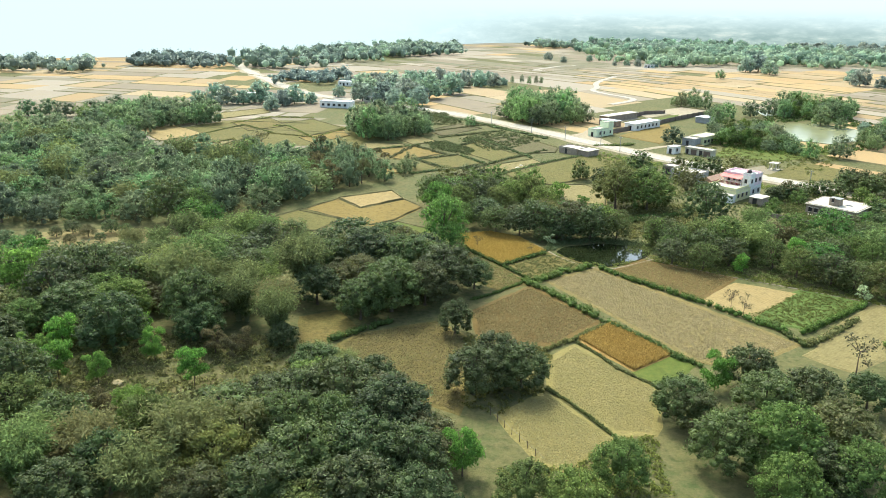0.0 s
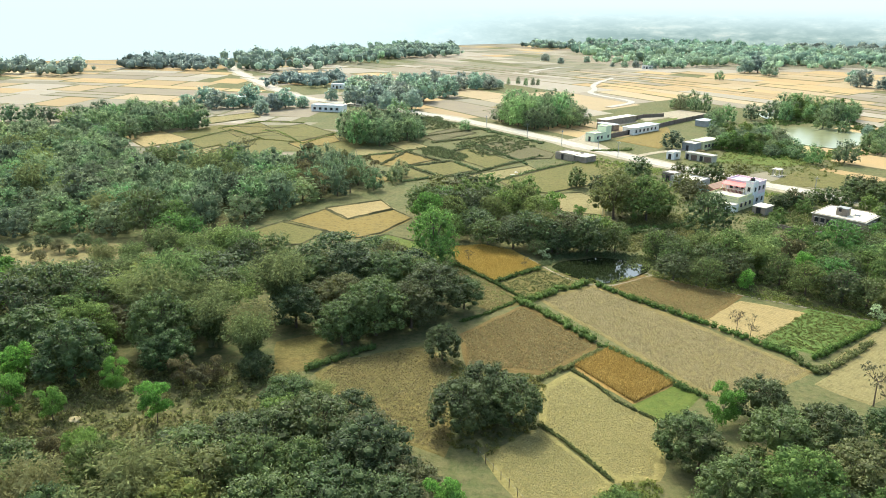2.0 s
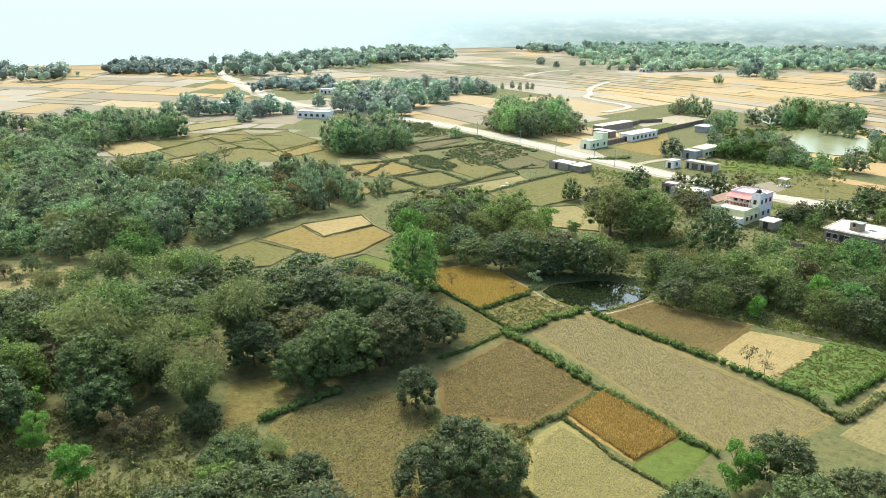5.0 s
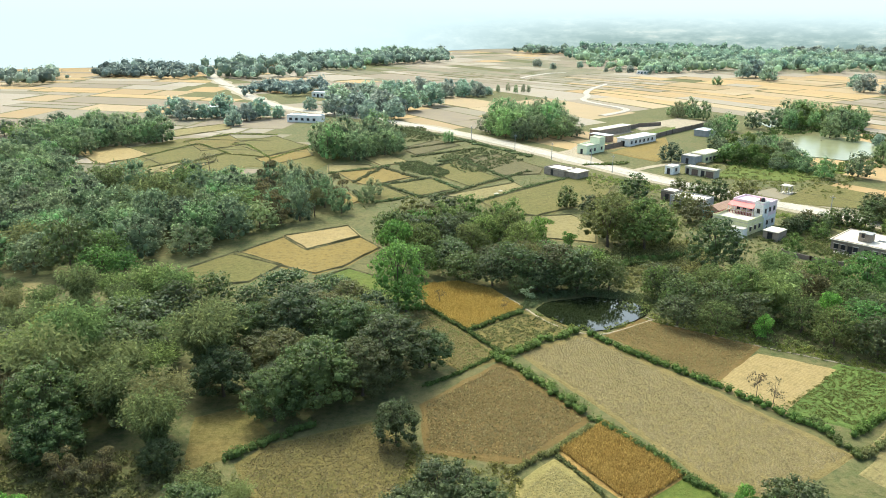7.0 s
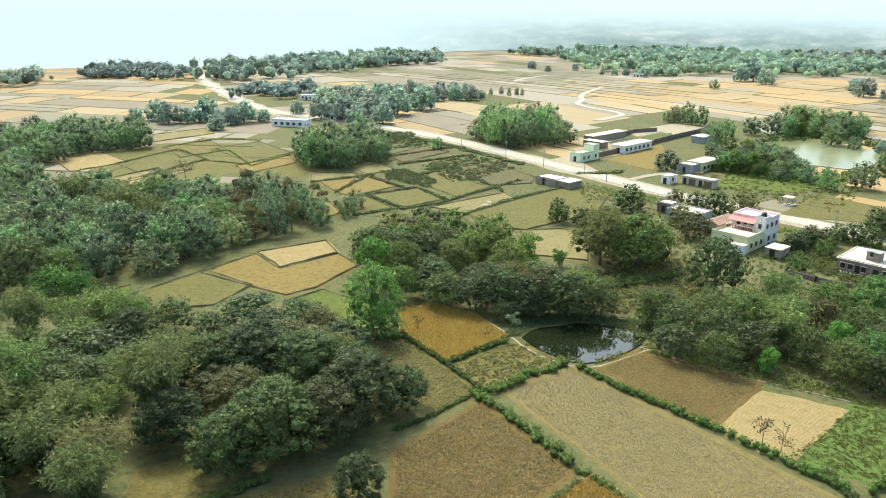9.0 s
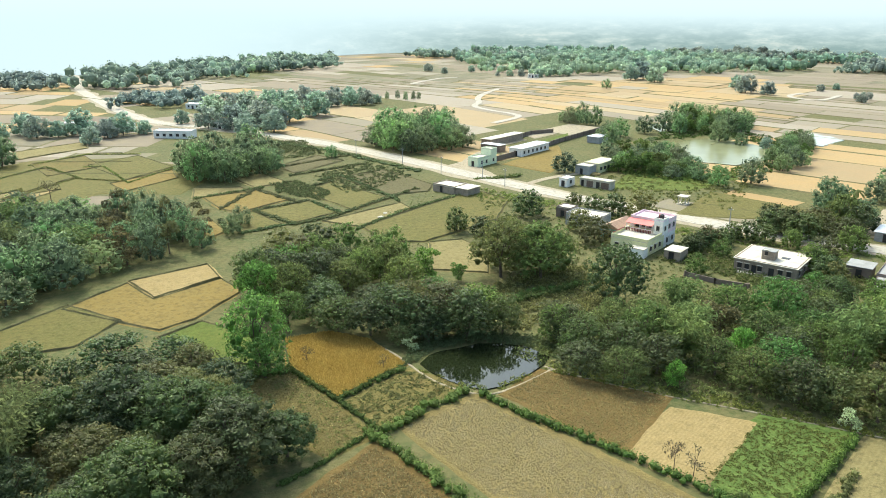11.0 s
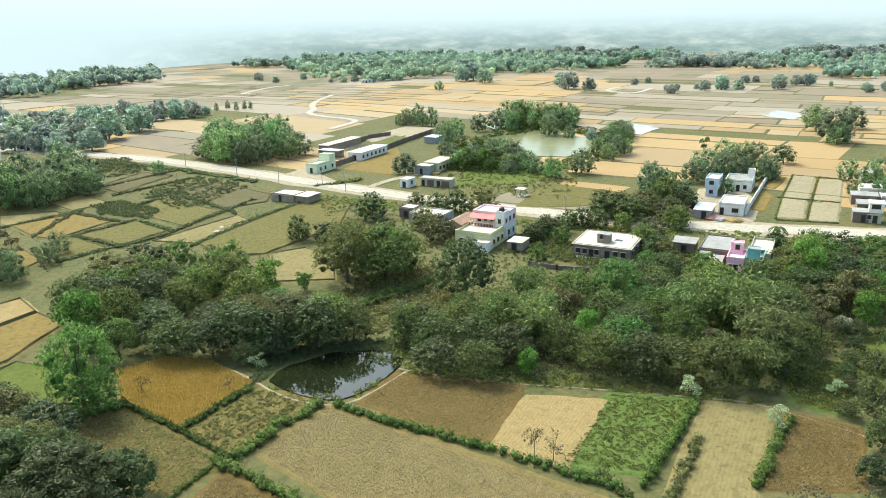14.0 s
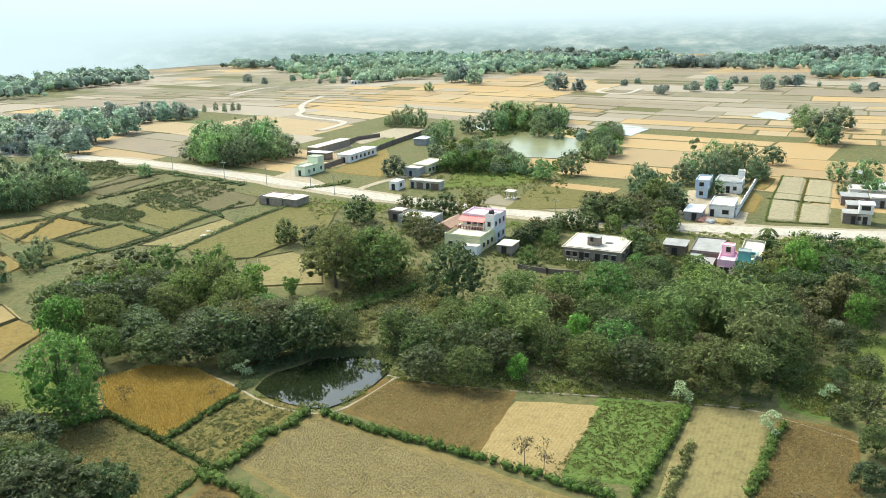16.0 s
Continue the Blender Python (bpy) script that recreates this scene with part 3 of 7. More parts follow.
# far patchwork of paddies with raised earth ridges
def paddies(name, seed, x0, x1, y0, y1, turn, lens, deps, keep, label, z=0.035):
    """Uneven bent rows of plots; broad stretches of one crop, chosen by a slow drift over the plain."""
    rng = random.Random(seed)
    verts, faces, kinds, bank_v, bank_f = [], [], [], [], []
    ca, sa = math.cos(radians(turn)), math.sin(radians(turn))
    v = y0
    while v < y1:
        dep = rng.uniform(*deps) * rng.choice((0.6, 1.0, 1.0, 1.5))
        u, run = x0 + rng.uniform(0, 40), 0
        while u < x1:
            ln = rng.uniform(*lens) * rng.choice((0.55, 1.0, 1.0, 1.6))
            gap = 0.6 if rng.random() < 0.7 else 0.3
            cut = rng.uniform(0.35, 0.65) if rng.random() < 0.22 and dep > 18 else None
            for lo, hi in ((0.0, 1.0),) if cut is None else ((0.0, cut), (cut, 1.0)):
                q = [(u, v + dep * lo), (u + ln - gap, v + dep * lo), (u + ln - gap, v + dep * hi - gap), (u, v + dep * hi - gap)]
                q = [(a + 9 * noise.noise(Vector((a * 0.006, c * 0.009, 1))) + 2 * noise.noise(Vector((a * 0.05, c * 0.05, 5))), c + 24 * noise.noise(Vector((a * 0.004, c * 0.004, 7))) + 3 * noise.noise(Vector((a * 0.03, c * 0.03, 9)))) for a, c in q]
                q = [(a * ca - c * sa, a * sa + c * ca) for a, c in q]
                mid = (sum(a for a, c in q) / 4, sum(c for a, c in q) / 4)
                if not keep(*mid) or rng.random() < 0.05:
                    continue
                o = len(verts)
                drift = noise.noise(Vector((mid[0] * 0.0045, mid[1] * 0.0045, 3.3))) + 0.60 * math.exp(-((mid[0] - 270) / 110) ** 2 - ((mid[1] - 340) / 130) ** 2) + rng.gauss(0, 0.16)
                run = 1 if drift > 0.17 else 2 if drift < -0.30 else 0
                verts += [(a, c, z) for a, c in q] + [(a, c, -0.2) for a, c in q]
                faces += [[o, o + 1, o + 2, o + 3]] + [[o + i, o + i + 4, o + (i + 1) % 4 + 4, o + (i + 1) % 4] for i in range(4)]
                kinds += [run] * 5
                # raised bank along the two near edges
                for (ax, ay), (bx, by) in ((q[0], q[1]), (q[3], q[0])):
                    if rng.random() < 0.4 or math.hypot(*mid) > 760:
                        continue
                    d = Vector((bx - ax, by - ay, 0))
                    sd = Vector((d.y, -d.x, 0)).normalized()
                    hh, ww = 0.16 + 0.3 * rng.random(), 0.6 + 0.5 * rng.random()
                    p = len(bank_v)
                    for ex, ey in ((ax, ay), (bx, by)):
                        bank_v.extend([(ex + sd.x * 0.05, ey + sd.y * 0.05, 0.0), (ex + sd.x * ww, ey + sd.y * ww, hh), (ex + sd.x * ww * 1.9, ey + sd.y * ww * 1.9, 0.0)])
                    bank_f.extend([[p, p + 3, p + 4, p + 1], [p + 1, p + 4, p + 5, p + 2], [p, p + 1, p + 2], [p + 3, p + 5, p + 4]])
            u += ln
        v += dep
    ob = new(name, mesh_of(name, verts, faces, CROPS[0]))
    for m in CROPS[1:]:
        ob.data.materials.append(m)
    ob.data.polygons.foreach_set("material_index", kinds)
    banks = new(name.replace("fields", "banks"), mesh_of("banks", bank_v, bank_f, M["bank"]))
    tagged(banks, "low grassy earth banks between paddies", "bank", kind="stuff")
    return tagged(ob, label, "field", kind="stuff")


def crop(name, stops):
    m, n, l, b = shader(name, 0.95, 0.1)
    co = n.new("ShaderNodeTexCoord").outputs["Object"]
    g = n.new("ShaderNodeNewGeometry")
    col = ramp(n, l, g.outputs["Random Per Island"], stops).outputs[0]
    f, fine = noise_node(n, l, 0.10, 6, 0.7, co), noise_node(n, l, 0.9, 5, 0.7, co)
    col = mixed(n, l, ramp(n, l, f.outputs[0], [(0.4, (0, 0, 0)), (0.75, (0.5, 0.5, 0.5))]).outputs[0], col, (0.26, 0.205, 0.115))
    col = mixed(n, l, ramp(n, l, fine.outputs[0], [(0.45, (0, 0, 0)), (0.75, (0.4, 0.4, 0.4))]).outputs[0], col, (0.19, 0.165, 0.075))
    l.new(col, b.inputs["Base Color"])
    bumped(n, l, b, fine.outputs[0], 0.6, 0.3)
    return m


CROPS = [crop("harvested_paddy", [(0.0, (0.152, 0.119, 0.083)), (0.25, (0.229, 0.182, 0.129)), (0.5, (0.183, 0.145, 0.101)), (0.75, (0.294, 0.246, 0.185)), (1.0, (0.170, 0.145, 0.097))]),
         crop("ripe_dry_crop", [(0.0, (0.320, 0.205, 0.085)), (0.4, (0.365, 0.245, 0.110)), (0.7, (0.270, 0.180, 0.085)), (1.0, (0.350, 0.262, 0.150))]),
         crop("weedy_paddy", [(0.0, (0.143, 0.124, 0.079)), (0.5, (0.121, 0.114, 0.066)), (1.0, (0.192, 0.162, 0.107))])]
ROAD = [(221.7, 170.0), (185.5, 191.6), (166.5, 203.6), (144.0, 219.6), (111.5, 253.2), (86.5, 284.6), (68.5, 311.6), (51.5, 338.5), (35.5, 363.0), (15.0, 392.5), (-1.0, 410.5), (-24.5, 435.5), (-45.5, 453.5), (-63.0, 465.0), (-80.0, 477.5), (-105.5, 519.5), (-126.0, 562.0), (-158.5, 632.0), (-184.0, 692.0), (-224.0, 822.0), (-256.0, 916.0)]


def beyond_road(x, y):
    best = min(range(len(ROAD) - 1), key=lambda i: ((ROAD[i][0] + ROAD[i + 1][0]) / 2 - x) ** 2 + ((ROAD[i][1] + ROAD[i + 1][1]) / 2 - y) ** 2)
    (ax, ay), (bx, by) = ROAD[best], ROAD[best + 1]
    side = (bx - ax) * (y - ay) - (by - ay) * (x - ax)
    return side / math.hypot(bx - ax, by - ay)


YARDS = [[(59.3, 337.7), (73.7, 309.0), (124.2, 257.7), (143.5, 285.4), (147.4, 318.9), (179.6, 331.2), (208.4, 369.4), (192.8, 436.4), (149.7, 505.8), (87.0, 434.5)], [(130.9, 225.9), (176.9, 198.7), (230.4, 265.0), (211.7, 300.1), (177.2, 291.4)]]


def open_plain(x, y):
    return y > 60 and math.hypot(x, y) < 1230 and beyond_road(x, y) < -10 and not any(inside((x, y), k) for k in YARDS)


LEFTS = [[(-74.3, 166.7), (-46.7, 178.8), (-9.0, 193.1), (0.2, 214.5), (49.8, 278.6), (4.2, 352.8), (-49.2, 389.7), (-61.3, 276.5), (-88.6, 276.0), (-129.6, 267.2)], [(-60.3, 365.4), (-38.2, 434.0), (22.1, 383.5), (52.2, 306.4), (5.1, 277.7), (-35.6, 277.0)]]
paddies("paddy_fields_beyond_road", 3, -1500, 1000, -300, 1700, -52, (22, 62), (14, 34), open_plain, "pale tan harvested paddy fields parted by low earth ridges")
paddies("paddy_fields_near_road", 5, -1700, 160, 270, 1640, -8, (20, 54), (14, 34), lambda x, y: beyond_road(x, y) > 10 and y > 290 and not any(inside((x, y), k) for k in LEFTS), "tan and olive fields parted by low earth ridges")
ribbon("road_shoulder", ROAD, 13.0, 0.07, M["path"], "dusty bare earth shoulders along the road", "road", smooth=3, wob=0.5)
ribbon("road", ROAD, 7.6, 0.20, M["road"], "pale dusty country road across the plain", "road", smooth=3)
ribbon("plain_path", [(139.8, 638.7), (120.5, 601.6), (111.0, 573.3), (108.9, 548.4), (99.7, 529.0), (106.0, 507.4), (118.3, 487.2), (117.4, 473.9), (97.7, 452.8)], 4.2, 0.30, M["road"], "pale winding dirt track across the plain", "path", smooth=3)
ribbon("plain_path_far", [(88.1, 691.3), (74.2, 687.4), (106.5, 741.8), (125.6, 751.7)], 4.0, 0.30, M["road"], "pale dirt track across the far plain", "path", smooth=3)
ribbon("plain_path_east", [(370.3, 557.6), (334.9, 526.8), (328.2, 548.8), (335.1, 565.2), (353.4, 576.9)], 4.0, 0.30, M["road"], "pale bent dirt track between paddies", "path", smooth=3)
ribbon("side_track", [(65.3, 325.7), (62.0, 341.2), (72.8, 363.3), (83.6, 380.6), (100.5, 397.6)], 4.0, 0.12, M["path"], "dusty track from the road to a compound", "path", smooth=3)
ribbon("yard_track", [(76.9, 302.4), (86.3, 311.1), (96.5, 317.1), (106.4, 320.5)], 3.0, 0.12, M["path"], "dusty track from the road to shops", "path", smooth=3)
flat("dusty_forecourt", [(54.1, 337.9), (65.3, 325.7), (75.4, 300.3), (71.4, 316.3), (65.6, 349.4)], 0.13, M["path"], "dusty pale forecourt beside the road", "yard")
flat("yard_ground", [(151.3, 229.9), (162.3, 216.7), (179.0, 231.9), (188.3, 253.7), (175.9, 254.9)], 0.10, M["path"], "pale bare yard between white houses", "yard")

# ---- near fields ----
flat("wheat_field", [(3.8, 184.2), (12.0, 186.1), (18.9, 181.7), (24.5, 170.7), (13.1, 160.6), (5.5, 172.5)], 0.10, M["wheat"], "small field of ripe orange wheat beside the pond", "field")
flat("scrub_field", [(13.9, 159.1), (24.9, 169.4), (32.9, 162.0), (19.3, 151.5)], 0.05, M["meadow"], "small scrubby field beside a hedge", "field")
flat("fallow_strip", [(-2.1, 167.2), (5.5, 171.7), (13.0, 158.8), (18.6, 149.4), (11.8, 144.4), (2.4, 156.8)], 0.05, M["meadow"], "brown fallow strip of dry grass", "field")
flat("ploughed_field", [(21.9, 151.0), (34.3, 159.5), (62.2, 120.4), (47.4, 110.6), (42.3, 113.5)], 0.06, M["plowed"], "large field of pale straw and clods", "field")
flat("fallow_field", [(5.7, 133.4), (18.5, 147.8), (29.1, 129.3), (18.7, 118.6), (6.7, 121.2)], 0.05, M["brown"], "brown fallow field of dry weeds", "field")
flat("wheat_patch", [(24.0, 121.5), (31.4, 128.6), (38.8, 115.9), (30.9, 109.7)], 0.12, M["wheat"], "small patch of ripe golden wheat", "field")
flat("grass_patch", [(30.8, 109.1), (38.9, 115.5), (41.2, 111.8), (33.5, 103.9)], 0.05, M["lawn"], "small patch of short green grass", "field")
flat("stubble_field", [(18.1, 113.8), (23.0, 119.1), (33.5, 103.2), (29.3, 90.5), (23.9, 90.3), (16.5, 103.5)], 0.05, M["stubble"], "pale straw stubble field", "field")
flat("stubble_strip", [(8.1, 95.4), (15.9, 102.4), (23.3, 89.6), (16.1, 81.9), (13.0, 83.0)], 0.05, M["stubble"], "strip of pale dry grass beside a fence", "field")
flat("meadow", [(-17.5, 118.1), (-14.2, 122.8), (-1.3, 128.3), (4.8, 121.1), (2.6, 95.3), (-8.6, 102.4)], 0.05, M["meadow"], "dry brownish meadow between mango trees", "field")
flat("clearing", [(-23.8, 117.3), (-26.1, 129.7), (-19.7, 133.0), (-15.5, 125.3), (-19.5, 119.8)], 0.05, M["meadow"], "small dry clearing between mango trees", "field")
flat("threshing_field", [(62.2, 150.9), (72.5, 145.1), (57.8, 131.2), (50.8, 139.4)], 0.07, M["pale"], "smooth pale bare field", "field")
flat("brown_pond_field", [(38.0, 158.5), (46.3, 165.7), (63.3, 153.9), (51.4, 140.7), (48.7, 144.3)], 0.05, M["brown"], "brown fallow field beside the pond", "field")
flat("weedy_field", [(74.2, 147.0), (84.4, 140.6), (66.8, 126.6), (57.8, 132.9)], 0.06, M["green"], "green field overgrown with low weeds", "field")
flat("bare_strip", [(85.5, 139.5), (93.2, 134.0), (76.1, 119.8), (66.4, 122.9)], 0.06, M["tan"], "bare tan field strip between hedges", "field")
flat("dry_field", [(94.3, 132.0), (99.7, 125.4), (88.3, 114.7), (77.6, 119.2)], 0.05, M["brown"], "dry brown field with pale patches", "field")
flat("roadless_strip", [(61.4, 116.2), (77.0, 129.6), (75.8, 116.7), (66.2, 110.3)], 0.05, M["tan"], "bare tan field strip", "field")
flat("tan_field", [(-31.3, 219.7), (-16.1, 229.4), (-12.1, 219.7), (-23.6, 208.7)], 0.09, M["pale"], "light tan bare field among ochre crops", "field")
flat("ochre_field", [(-40.2, 204.4), (-31.3, 218.6), (-23.7, 208.0), (-11.7, 218.9), (-6.3, 210.3), (-13.5, 195.7), (-19.0, 191.1), (-30.0, 198.0)], 0.04, M["ochre"], "ochre field of dry crop", "field")
flat("olive_field", [(-51.3, 189.0), (-39.9, 206.7), (-27.2, 196.8), (-32.2, 185.6), (-47.5, 181.4)], 0.04, M["olive"], "pale olive grass field", "field")
flat("grass_field", [(-60.4, 188.9), (-52.6, 196.5), (-46.4, 181.4), (-55.8, 178.7)], 0.04, M["lawn"], "short green grass field", "field")
flat("small_green_field", [(-18.6, 187.5), (-12.0, 194.6), (4.3, 181.7), (3.0, 173.8), (-8.5, 175.8)], 0.04, M["lawn"], "short dull green grass beside a large tree", "field")
flat("orchard_ground", [(-108.0, 173.0), (-96.5, 183.0), (-76.0, 184.5), (-69.0, 175.0), (-72.0, 166.0), (-86.0, 159.5), (-101.0, 161.0)], 0.04, M["tan"], "dry pale grass under a young orchard", "field")
flat("lawn_strip", [(124.1, 147.4), (138.2, 145.3), (118.2, 129.7), (108.0, 131.7)], 0.05, M["lawn"], "short green grass strip beside a tree row", "field")
flat("weedy_bank", [(101.9, 141.0), (113.5, 142.2), (105.8, 133.0), (100.0, 129.1), (96.7, 134.6)], 0.05, M["green"], "overgrown green bank beside the footpath", "field")
# fields between the woods and the road
flat("dark_strip_field", [(-8.2, 346.4), (6.5, 368.5), (17.3, 356.0), (-0.7, 332.8)], 0.05, M["dark"], "dark brown fallow strip", "field")
flat("dark_ploughed_field", [(15.4, 323.3), (31.8, 335.4), (46.4, 307.6), (43.5, 297.4), (31.1, 293.5)], 0.05, M["dark"], "dark ploughed field", "field")
flat("pale_tan_field", [(-20.5, 324.2), (-13.1, 335.0), (-2.5, 317.4), (-12.8, 310.8)], 0.05, M["tan"], "pale tan bare field", "field")
flat("olive_plot", [(7.5, 308.5), (12.6, 317.3), (30.7, 289.0), (18.8, 276.1), (6.8, 295.6)], 0.05, M["olive"], "olive grass plot between scrub banks", "field")
flat("ochre_plot", [(-28.0, 298.9), (-12.7, 309.2), (-0.8, 291.9), (-14.1, 277.4), (-20.2, 282.5)], 0.05, M["ochre"], "ochre plot of dry grass", "field")
flat("grass_plot", [(-9.5, 278.8), (5.4, 289.0), (14.3, 274.2), (1.7, 263.3)], 0.05, M["olive"], "dry olive grass plot", "field")
flat("grass_plot_low", [(-16.6, 269.4), (-10.8, 278.2), (-0.9, 262.3), (-12.0, 256.0)], 0.05, M["olive"], "dull olive grass plot", "field")
flat("yellow_plot", [(-26.1, 268.3), (-21.3, 270.4), (-15.2, 257.4), (-21.6, 247.4)], 0.05, M["ochre"], "yellowish dry crop plot", "field")
flat("tan_strip", [(9.9, 264.1), (33.4, 283.2), (36.6, 274.6), (20.1, 257.2)], 0.05, M["tan"], "tan strip of bare soil", "field")
flat("yellow_green_field", [(20.8, 256.9), (37.2, 274.4), (59.5, 296.8), (67.3, 282.9), (58.4, 259.2), (35.8, 240.6), (26.5, 241.7)], 0.05, M["olive"], "yellow-green grass field beside the road", "field")
flat("bare_plot", [(37.1, 240.0), (45.7, 241.4), (50.5, 231.0), (47.2, 214.6), (35.2, 218.3)], 0.05, M["tan"], "bare tan plot among trees", "field")
flat("tan_strip_left", [(-33.0, 312.6), (-17.6, 311.5), (-13.9, 305.2), (-30.5, 296.7)], 0.05, M["tan"], "tan strip of bare earth", "field")
flat("dry_lot", [(-119.7, 346.8), (-108.8, 302.9), (-77.7, 276.2), (-61.7, 309.1), (-36.1, 304.5), (-27.6, 338.7), (-66.8, 372.9), (-104.3, 371.8)], 0.03, M["olive"], "pale olive and tan fields beyond the wood", "field")
flat("pale_lot", [(-138.1, 338.5), (-125.3, 352.1), (-104.1, 329.4), (-117.3, 311.0)], 0.07, M["pale"], "pale bare plot", "field")
flat("pale_lot_low", [(-97.2, 286.1), (-89.4, 305.4), (-76.1, 316.3), (-88.3, 280.2)], 0.07, M["pale"], "pale bare strip", "field")
for q, k, lab in (([(-107.8, 327.0), (-94.3, 354.1), (-77.3, 336.5), (-89.6, 305.6)], "olive", "dull olive grass plot beyond the wood"), ([(-102.2, 363.7), (-87.0, 379.5), (-73.8, 355.7), (-87.8, 338.8)], "meadow", "dry grass plot beyond the wood"), ([(-79.7, 358.6), (-65.8, 377.5), (-47.0, 351.2), (-58.6, 329.1)], "olive", "dull olive grass plot beyond the wood"),
                  ([(-118.8, 392.5), (-98.3, 415.8), (-91.4, 399.0), (-111.0, 373.8)], "tan", "long bare tan plot"), ([(-62.4, 323.2), (-46.2, 344.9), (-41.3, 330.3), (-54.2, 310.5)], "ochre", "ochre plot of dry crop"), ([(-102.7, 297.4), (-89.0, 315.9), (-84.7, 308.4), (-95.8, 286.4)], "tan", "narrow bare tan strip")):
    flat("small_plot", q, 0.04, M[k], lab, "field")
flat("orange_compound_field", [(78.6, 340.3), (111.3, 379.6), (103.7, 340.9), (91.6, 321.9)], 0.06, M["ochre"], "orange dry crop field beside a compound wall", "field")
flat("compound_lawn", [(108.0, 393.7), (126.7, 413.2), (118.8, 393.5), (105.9, 378.9)], 0.10, M["lawn"], "green crop strip inside a compound", "field")
flat("compound_yard", [(104.9, 414.5), (137.2, 444.1), (150.1, 427.3), (128.0, 402.2), (122.2, 415.6), (106.5, 400.0)], 0.08, M["path"], "pale sandy yard inside a compound", "yard")
flat("village_grass", [(105.1, 293.8), (129.3, 287.1), (155.3, 302.3), (139.7, 322.8), (121.6, 319.0)], 0.04, M["lawn"], "short green grass behind small houses", "field")
flat("tan_plot_road", [(111.0, 257.6), (136.1, 283.8), (153.5, 256.5), (131.6, 250.3)], 0.06, M["olive"], "dull tan grass field beside the road", "field")
for i, q in enumerate(([(170.5, 228.2), (190.8, 245.0), (189.9, 239.2), (172.5, 223.6)], [(196.3, 249.8), (212.1, 260.5), (212.5, 257.0), (196.4, 245.0)])):
    flat("orange_plot", q, 0.06, M["ochre"], "orange dry crop plot beside a white house", "field")
for q in ([(171.4, 217.1), (189.1, 233.6), (192.8, 228.6), (176.2, 212.9)], [(190.6, 234.6), (217.1, 258.0), (221.5, 253.7), (194.6, 229.4)], [(176.9, 211.2), (192.8, 225.4), (198.2, 221.3), (181.4, 206.5)], [(195.7, 227.2), (221.1, 249.7), (225.4, 245.6), (200.4, 223.4)]):
    flat("bare_paddy", q, 0.07, M["grey_tan"], "bare grey-tan paddy between scrub ridges", "field")

# ---- ponds ----
flat("pond_1", [(26.9, 170.6), (28.8, 173.6), (31.0, 175.0), (38.0, 177.2), (42.0, 176.6), (46.0, 175.0), (49.0, 170.2), (47.4, 167.6), (44.2, 164.6), (39.0, 161.0), (35.9, 160.2), (33.0, 161.6), (30.8, 163.8), (28.4, 167.2)], 0.02, M["water"], "dark still pond with floating leaves", "pond", wobble=0.6)
flat("pond_2", [(166.6, 377.8), (186.2, 387.5), (196.1, 376.0), (199.6, 354.6), (187.7, 336.6), (165.8, 324.9), (154.9, 333.3), (157.9, 352.0)], 0.10, M["silt"], "pale greenish pond among trees", "pond", wobble=2)
flat("pond_3", [(220.8, 375.2), (243.1, 397.9), (247.4, 376.2), (225.5, 360.1)], 0.10, M["shallows"], "small pale pond at the edge of paddies", "pond", wobble=3)
flat("pond_4", [(173.1, 429.3), (187.5, 439.4), (201.4, 426.3), (194.5, 412.5), (172.5, 401.4)], 0.10, M["silt"], "shallow pale pond behind trees", "pond", wobble=1)
flat("pond_5", [(320.3, 386.1), (346.6, 403.8), (345.0, 383.4), (324.0, 367.8)], 0.10, M["shallows"], "small bright pond on the far plain", "pond", wobble=3)
flat("pond_6", [(155.2, 179.6), (160.3, 180.8), (173.0, 171.4), (166.8, 166.6), (151.5, 174.4)], 0.04, M["silt"], "grey pond beside the road", "pond", wobble=1)

# pond bank and footpaths
ribbon("footpath", [(47.2, 167.1), (49.8, 164.4), (54.9, 160.1), (63.4, 154.3), (74.3, 147.8), (84.7, 141.0), (91.7, 136.3), (94.6, 130.9), (98.9, 122.3)], 0.42, 0.06, M["path"], "narrow pale footpath along the fields", "path", smooth=2, wob=0.5)
ribbon("pond_path", [(20.5, 179.0), (23.0, 175.4), (25.0, 171.2), (27.0, 166.6), (29.8, 162.6), (33.4, 159.6), (36.4, 158.6), (40.2, 160.2), (45.4, 163.8), (48.2, 165.8)], 0.45, 0.06, M["path"], "narrow pale footpath round the pond bank", "path", smooth=2, wob=0.5)

# ---- hedges and banks ----
hedge("hedge", [(5.1, 172.2), (8.9, 166.4), (13.2, 160.1), (19.0, 150.1)], 0.9, 1.3, 1, "low green hedge round a wheat field")
hedge("hedge", [(13.4, 160.0), (18.6, 164.9), (24.4, 169.5)], 1.0, 1.6, 2, "low green hedge between wheat and scrub")
hedge("hedge", [(18.8, 149.7), (23.0, 152.5), (26.6, 155.6), (30.3, 158.3), (33.4, 160.1)], 1.6, 2.6, 3, "thick green hedge beside the ploughed field")
hedge("hedge", [(16.8, 150.4), (20.6, 145.4), (24.3, 139.0), (27.7, 133.0), (29.2, 129.9)], 1.5, 2.4, 4, "thick green hedge between two fields")
hedge("hedge", [(29.8, 129.3), (33.4, 124.6), (36.5, 119.6), (39.2, 114.6), (42.4, 111.2)], 1.1, 1.6, 5, "green hedge along a wheat patch")
